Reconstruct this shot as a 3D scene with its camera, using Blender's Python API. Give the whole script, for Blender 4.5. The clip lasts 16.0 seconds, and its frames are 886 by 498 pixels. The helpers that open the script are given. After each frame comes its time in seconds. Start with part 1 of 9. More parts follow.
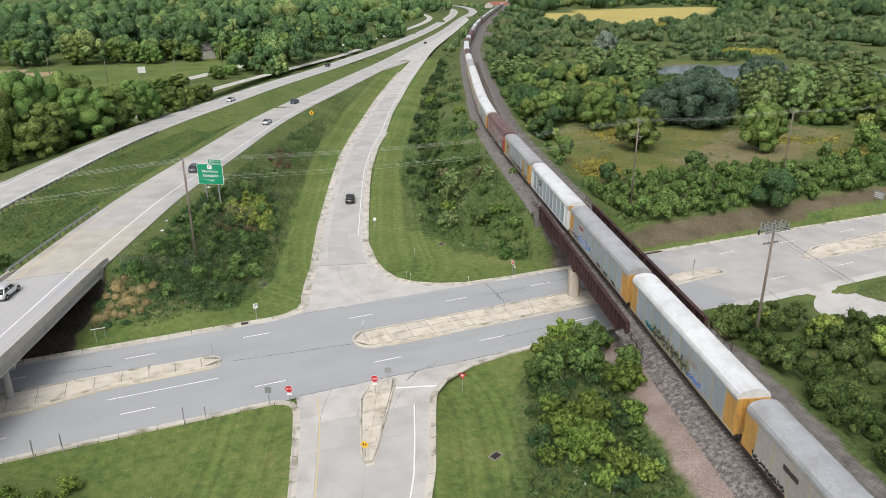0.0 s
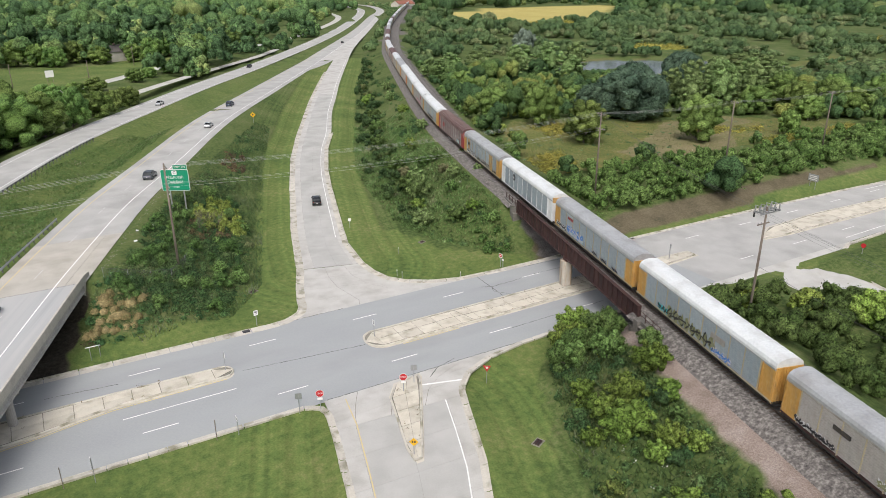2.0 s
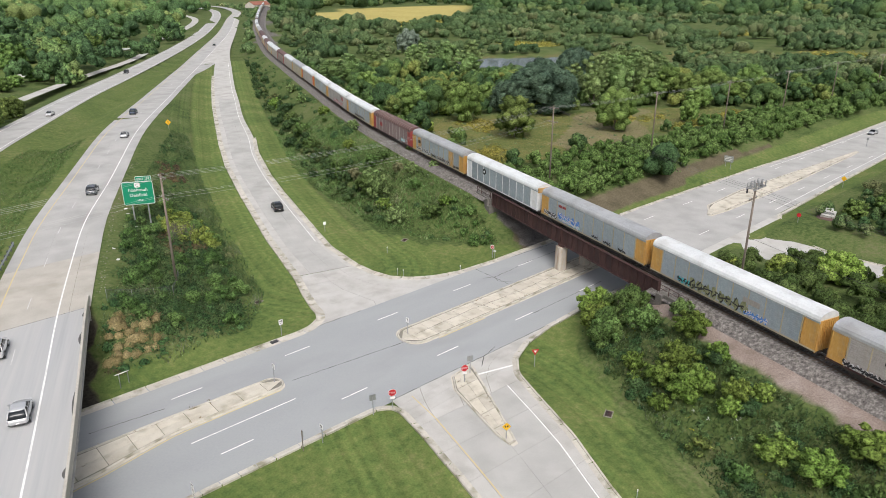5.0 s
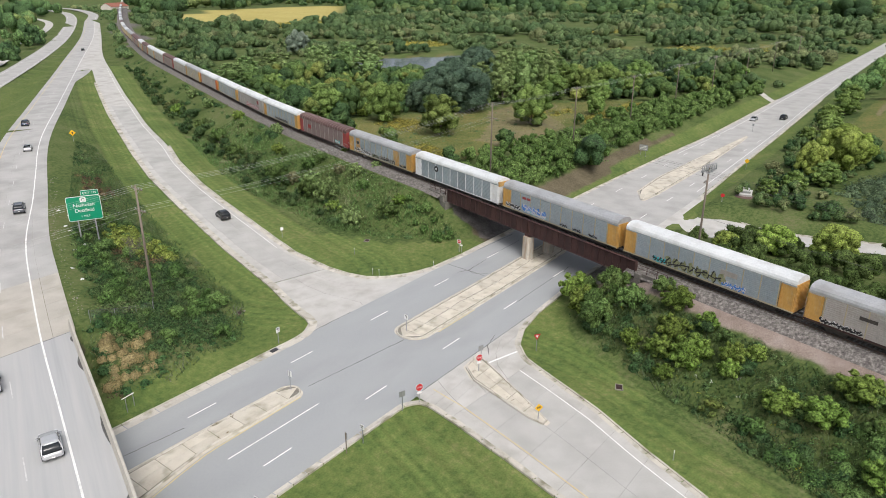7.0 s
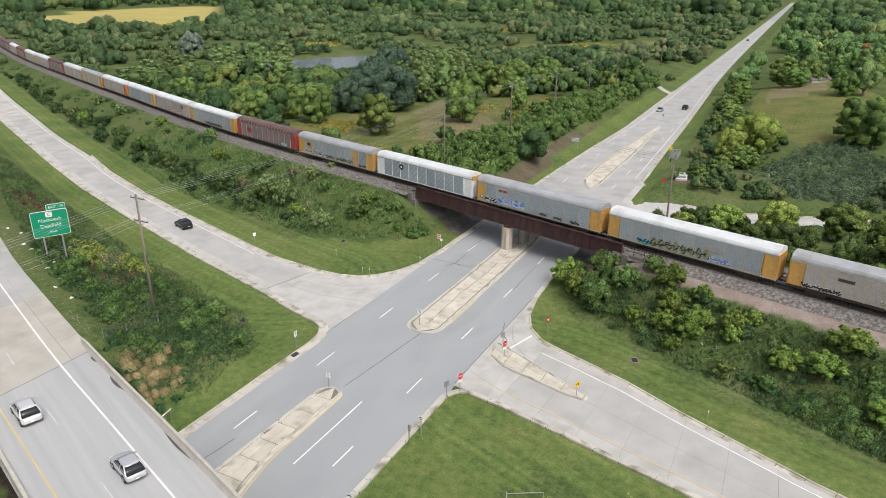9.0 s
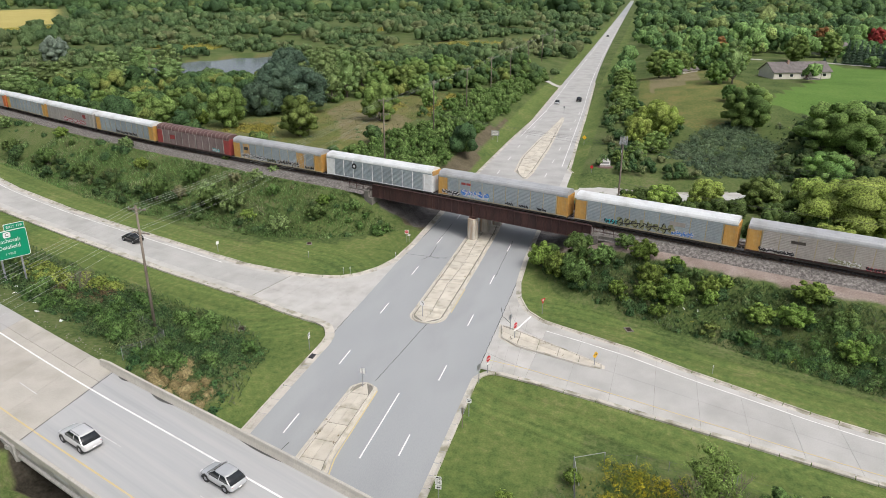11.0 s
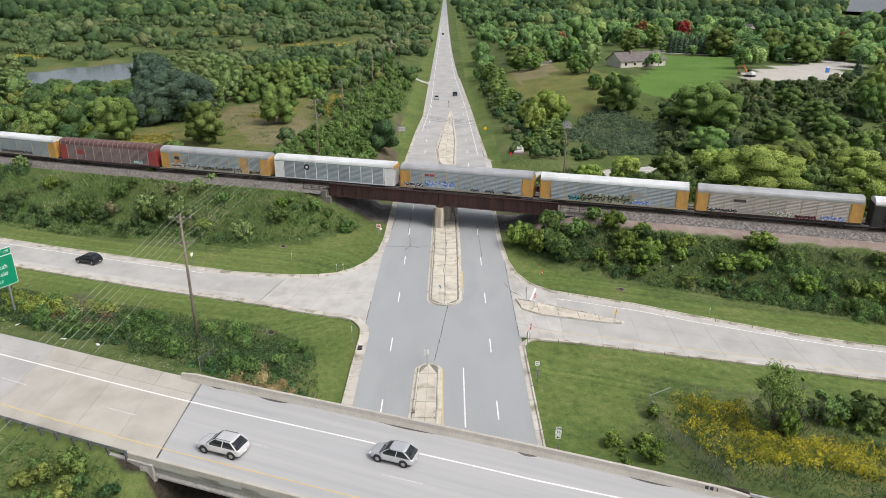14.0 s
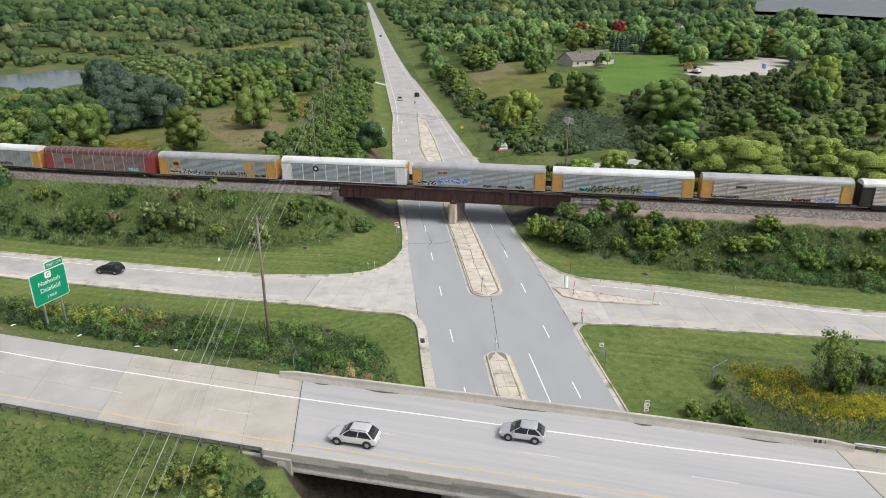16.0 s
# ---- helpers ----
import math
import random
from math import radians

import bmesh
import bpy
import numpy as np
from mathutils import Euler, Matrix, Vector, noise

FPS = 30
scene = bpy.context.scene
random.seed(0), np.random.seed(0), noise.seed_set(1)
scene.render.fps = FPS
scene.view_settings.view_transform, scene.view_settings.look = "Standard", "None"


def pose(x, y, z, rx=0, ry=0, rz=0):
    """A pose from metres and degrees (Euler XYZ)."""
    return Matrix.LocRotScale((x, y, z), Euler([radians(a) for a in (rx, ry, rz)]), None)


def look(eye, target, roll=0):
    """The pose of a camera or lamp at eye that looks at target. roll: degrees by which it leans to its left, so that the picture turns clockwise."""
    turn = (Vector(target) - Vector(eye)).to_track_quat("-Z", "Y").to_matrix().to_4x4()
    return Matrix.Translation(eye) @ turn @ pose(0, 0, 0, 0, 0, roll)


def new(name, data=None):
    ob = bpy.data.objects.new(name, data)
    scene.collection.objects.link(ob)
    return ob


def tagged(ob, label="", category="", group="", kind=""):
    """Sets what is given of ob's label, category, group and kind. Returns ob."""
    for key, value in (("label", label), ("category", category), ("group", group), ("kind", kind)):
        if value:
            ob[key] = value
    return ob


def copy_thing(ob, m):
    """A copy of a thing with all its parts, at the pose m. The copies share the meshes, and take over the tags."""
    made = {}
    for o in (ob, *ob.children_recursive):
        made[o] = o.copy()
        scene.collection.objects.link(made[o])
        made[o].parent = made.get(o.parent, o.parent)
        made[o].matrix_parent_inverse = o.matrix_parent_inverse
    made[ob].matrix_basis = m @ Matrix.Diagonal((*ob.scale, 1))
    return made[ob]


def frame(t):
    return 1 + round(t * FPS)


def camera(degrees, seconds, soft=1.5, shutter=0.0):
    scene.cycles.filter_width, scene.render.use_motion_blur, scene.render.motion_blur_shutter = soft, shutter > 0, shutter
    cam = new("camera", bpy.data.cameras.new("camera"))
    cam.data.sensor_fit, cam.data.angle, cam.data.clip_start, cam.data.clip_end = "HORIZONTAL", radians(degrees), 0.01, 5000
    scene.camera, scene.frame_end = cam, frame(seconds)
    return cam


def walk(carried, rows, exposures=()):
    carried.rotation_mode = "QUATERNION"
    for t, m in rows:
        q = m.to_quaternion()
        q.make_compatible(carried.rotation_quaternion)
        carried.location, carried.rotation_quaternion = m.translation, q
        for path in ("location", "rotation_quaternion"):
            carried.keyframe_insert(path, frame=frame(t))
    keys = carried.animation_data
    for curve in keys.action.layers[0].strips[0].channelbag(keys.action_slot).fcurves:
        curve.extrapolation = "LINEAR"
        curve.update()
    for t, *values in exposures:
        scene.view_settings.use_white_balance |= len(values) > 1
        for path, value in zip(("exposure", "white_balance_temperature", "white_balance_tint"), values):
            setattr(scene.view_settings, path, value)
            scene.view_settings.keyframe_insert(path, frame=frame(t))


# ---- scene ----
cam = camera(65.0, 16.0, soft=0.65)
ROWS = [
    (0.0, -21.751, -83.762, 46.785, -22.153, -21.275, 0.249),
    (0.5, -24.827, -82.589, 46.770, -24.294, -21.297, 0.226),
    (1.0, -27.956, -81.368, 46.736, -26.437, -21.320, 0.199),
    (1.5, -31.102, -80.039, 46.698, -28.250, -21.339, 0.175),
    (2.0, -34.225, -78.604, 46.686, -30.106, -21.366, 0.145),
    (2.5, -37.419, -77.013, 46.650, -32.091, -21.364, 0.090),
    (3.0, -40.713, -75.269, 46.603, -33.674, -21.383, 0.044),
    (5.5, -57.176, -64.577, 46.708, -44.579, -21.335, -0.038),
    (6.0, -60.279, -62.068, 46.736, -46.904, -21.330, -0.061),
    (6.5, -63.315, -59.469, 46.712, -49.396, -21.308, -0.104),
    (7.0, -66.328, -56.604, 46.723, -52.826, -21.297, -0.139),
    (7.5, -69.289, -53.557, 46.746, -55.330, -21.305, -0.206),
    (8.0, -72.119, -50.357, 46.761, -57.618, -21.301, -0.254),
    (10.5, -85.447, -31.418, 46.749, -71.512, -21.269, -0.235),
    (11.0, -87.617, -27.268, 46.719, -74.376, -21.252, -0.215),
    (11.5, -89.682, -22.896, 46.758, -77.302, -21.231, -0.172),
    (12.0, -91.577, -18.559, 46.703, -80.269, -21.207, -0.085),
    (12.5, -93.380, -14.170, 46.626, -83.384, -21.200, -0.036),
    (13.0, -94.934, -9.758, 46.620, -85.529, -21.195, 0.032),
    (13.5, -96.273, -5.440, 46.566, -87.426, -21.174, 0.094),
    (14.0, -97.405, -1.113, 46.499, -89.506, -21.173, 0.129),
    (14.5, -98.316, 3.276, 46.474, -90.913, -21.145, 0.166),
    (15.0, -99.005, 7.756, 46.463, -92.513, -21.094, 0.198),
    (15.5, -99.477, 12.285, 46.480, -94.195, -21.046, 0.227),
    (16.0, -99.800, 16.859, 46.480, -95.996, -21.029, 0.212),
]
walk(cam, [(t, pose(x, y, z, 90 + pitch, roll, yaw)) for t, x, y, z, yaw, pitch, roll in ROWS])


# ---- light ----
SUN_UP, SUN_FROM = 52.0, (-0.55, -0.75)
world = bpy.data.worlds.new("sky")
scene.world = world
world.use_nodes = True
wn, wl = world.node_tree.nodes, world.node_tree.links
sky = wn.new("ShaderNodeTexSky")
sky.sky_type, sky.sun_disc = "NISHITA", False
sky.sun_elevation, sky.sun_rotation = radians(SUN_UP), math.atan2(SUN_FROM[0], SUN_FROM[1])
sky.air_density, sky.dust_density, sky.ozone_density = 1.0, 6.0, 1.0
cloud = wn.new("ShaderNodeHueSaturation")
cloud.inputs["Saturation"].default_value = 0.52
wl.new(sky.outputs["Color"], cloud.inputs["Color"])
wl.new(cloud.outputs["Color"], wn["Background"].inputs["Color"])
wn["Background"].inputs["Strength"].default_value = 0.145
sun_data = bpy.data.lights.new("sun", "SUN")
sun_data.energy, sun_data.angle, sun_data.color = 1.0, radians(24), (1.0, 0.985, 0.975)
sun = new("sun", sun_data)
rise = math.tan(radians(SUN_UP)) * math.hypot(*SUN_FROM)
sun.matrix_world = look((SUN_FROM[0] * 100, SUN_FROM[1] * 100, rise * 100), (0, 0, 0))
scene.view_settings.exposure = 0.2


# ---- materials ----
def ramp_node(nodes, stops):
    r = nodes.new("ShaderNodeValToRGB")
    el = r.color_ramp.elements
    while len(el) < len(stops):
        el.new(0.5)
    for e, (p, c) in zip(el, stops):
        e.position, e.color = p, (*c, 1) if len(c) == 3 else c
    return r


def surface(name, colours, scale=1.0, fine=12.0, rough=0.8, bump=0.2, metal=0.0, vary=0.0, island=0.0, dirt=None, coat=0.0, stretch=(1, 1, 1), place="Object", turn=0.0):
    """Two scales of noise over a run of colours; vary: by object, island: by loose piece; dirt: (colour, amount, scale)."""
    m = bpy.data.materials.new(name)
    m.use_nodes = True
    n, l = m.node_tree.nodes, m.node_tree.links
    b = n["Principled BSDF"]
    tc = n.new("ShaderNodeTexCoord")
    mp = n.new("ShaderNodeMapping")
    if turn:
        mp.vector_type = "TEXTURE"
        mp.inputs["Rotation"].default_value = (0, 0, radians(turn))
    mp.inputs["Scale"].default_value = [1 / v for v in stretch] if turn else stretch
    l.new(n.new("ShaderNodeNewGeometry").outputs["Position"] if place == "World" else tc.outputs[place], mp.inputs["Vector"])
    big, small = n.new("ShaderNodeTexNoise"), n.new("ShaderNodeTexNoise")
    for t, s, d in ((big, scale, 4.0), (small, fine, 6.0)):
        t.inputs["Scale"].default_value, t.inputs["Detail"].default_value = s, d
        l.new(mp.outputs["Vector"], t.inputs["Vector"])
    mixf = n.new("ShaderNodeMath")
    mixf.operation, mixf.inputs[1].default_value = "MULTIPLY_ADD", 0.6
    half = n.new("ShaderNodeMath")
    half.operation, half.inputs[1].default_value = "MULTIPLY", 0.4
    l.new(small.outputs["Fac"], half.inputs[0])
    l.new(big.outputs["Fac"], mixf.inputs[0])
    l.new(half.outputs[0], mixf.inputs[2])
    k = len(colours)
    r = ramp_node(n, [(0.34 + 0.32 * i / max(1, k - 1), c) for i, c in enumerate(colours)])
    l.new(mixf.outputs[0], r.inputs["Fac"])
    col = r.outputs["Color"]
    if dirt:
        dn = n.new("ShaderNodeTexNoise")
        dn.inputs["Scale"].default_value, dn.inputs["Detail"].default_value = dirt[2], 8.0
        l.new(mp.outputs["Vector"], dn.inputs["Vector"])
        dr = ramp_node(n, [(0.5, (0, 0, 0)), (0.68, (dirt[1],) * 3)])
        l.new(dn.outputs["Fac"], dr.inputs["Fac"])
        mx = n.new("ShaderNodeMix")
        mx.data_type = "RGBA"
        l.new(dr.outputs["Color"], mx.inputs["Factor"])
        l.new(col, mx.inputs["A"])
        mx.inputs["B"].default_value = (*dirt[0], 1)
        col = mx.outputs["Result"]
    for amount, node, sock in ((vary, "ShaderNodeObjectInfo", "Random"), (island, "ShaderNodeNewGeometry", "Random Per Island")):
        if amount:
            src = n.new(node)
            mr = n.new("ShaderNodeMapRange")
            mr.inputs["To Min"].default_value, mr.inputs["To Max"].default_value = 1 - amount, 1 + amount
            l.new(src.outputs[sock], mr.inputs["Value"])
            hs = n.new("ShaderNodeHueSaturation")
            l.new(mr.outputs["Result"], hs.inputs["Value"])
            l.new(col, hs.inputs["Color"])
            col = hs.outputs["Color"]
    l.new(col, b.inputs["Base Color"])
    b.inputs["Roughness"].default_value, b.inputs["Metallic"].default_value = rough, metal
    b.inputs["Coat Weight"].default_value = coat
    if bump:
        bp = n.new("ShaderNodeBump")
        bp.inputs["Strength"].default_value, bp.inputs["Distance"].default_value = bump, 0.05
        l.new(mixf.outputs[0], bp.inputs["Height"])
        l.new(bp.outputs["Normal"], b.inputs["Normal"])
    return m


def leafy(name, dark, light, tint=None, patch=0.12, vary=0.2, hue=0.012, grain=3.2, gap_shade=(0.22, 1.85)):
    """Foliage: patches of two greens, each leaf and each plant a little different, with the shade of leaf gaps in the
    colour.
    """
    m = bpy.data.materials.new(name)
    m.use_nodes = True
    n, l = m.node_tree.nodes, m.node_tree.links
    b = n["Principled BSDF"]
    geo, info = n.new("ShaderNodeNewGeometry"), n.new("ShaderNodeObjectInfo")
    noise_tex = n.new("ShaderNodeTexNoise")
    noise_tex.inputs["Scale"].default_value, noise_tex.inputs["Detail"].default_value = patch, 3.0
    l.new(geo.outputs["Position"], noise_tex.inputs["Vector"])
    stops = [(0.35, dark), (0.62, light)] + ([(0.74, tint)] if tint else [])
    r = ramp_node(n, stops)
    own, lean = n.new("ShaderNodeAttribute"), n.new("ShaderNodeMath")
    own.attribute_name = "tint"
    lean.operation, lean.inputs[1].default_value = "MULTIPLY_ADD", 0.42
    shift = n.new("ShaderNodeMath")
    shift.operation, shift.inputs[1].default_value = "SUBTRACT", 0.21
    l.new(noise_tex.outputs["Fac"], shift.inputs[0])
    l.new(own.outputs["Fac"], lean.inputs[0])
    l.new(shift.outputs[0], lean.inputs[2])
    l.new(lean.outputs[0], r.inputs["Fac"])
    add = n.new("ShaderNodeMath")
    add.operation, add.inputs[1].default_value = "MULTIPLY_ADD", 0.36
    mr = n.new("ShaderNodeMapRange")
    mr.inputs["To Min"].default_value, mr.inputs["To Max"].default_value = 1 - vary - 0.18, 1 + vary - 0.18
    l.new(info.outputs["Random"], mr.inputs["Value"])
    l.new(geo.outputs["Random Per Island"], add.inputs[0])
    l.new(mr.outputs["Result"], add.inputs[2])
    hr = n.new("ShaderNodeMapRange")
    hr.inputs["To Min"].default_value, hr.inputs["To Max"].default_value = 0.5 - hue, 0.5 + hue
    l.new(info.outputs["Random"], hr.inputs["Value"])
    hs = n.new("ShaderNodeHueSaturation")
    l.new(hr.outputs["Result"], hs.inputs["Hue"])
    # shaded gaps and bright leaf tops are multiplied into the colour by this noise
    gap_noise = n.new("ShaderNodeTexNoise")
    gap_noise.inputs["Scale"].default_value, gap_noise.inputs["Detail"].default_value, gap_noise.inputs["Roughness"].default_value = grain, 5.0, 0.78
    l.new(geo.outputs["Position"], gap_noise.inputs["Vector"])
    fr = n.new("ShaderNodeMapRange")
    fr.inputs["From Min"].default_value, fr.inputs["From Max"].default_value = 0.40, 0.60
    fr.inputs["To Min"].default_value, fr.inputs["To Max"].default_value = gap_shade
    l.new(gap_noise.outputs["Fac"], fr.inputs["Value"])
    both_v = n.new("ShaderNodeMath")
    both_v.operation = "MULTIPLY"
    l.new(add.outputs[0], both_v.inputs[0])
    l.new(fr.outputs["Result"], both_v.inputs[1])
    rough = n.new("ShaderNodeBump")
    rough.inputs["Strength"].default_value, rough.inputs["Distance"].default_value = 0.7, 0.6 / grain
    l.new(gap_noise.outputs["Fac"], rough.inputs["Height"])
    l.new(rough.outputs["Normal"], b.inputs["Normal"])
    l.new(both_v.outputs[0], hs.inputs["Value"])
    l.new(r.outputs["Color"], hs.inputs["Color"])
    l.new(hs.outputs["Color"], b.inputs["Base Color"])
    b.inputs["Roughness"].default_value = 0.7
    b.inputs["Specular IOR Level"].default_value = 0.14
    thin, both = n.new("ShaderNodeBsdfTranslucent"), n.new("ShaderNodeMixShader")
    l.new(hs.outputs["Color"], thin.inputs["Color"])
    both.inputs["Fac"].default_value = 0.35
    l.new(b.outputs["BSDF"], both.inputs[1])
    l.new(thin.outputs["BSDF"], both.inputs[2])
    l.new(both.outputs["Shader"], n["Material Output"].inputs["Surface"])
    return m


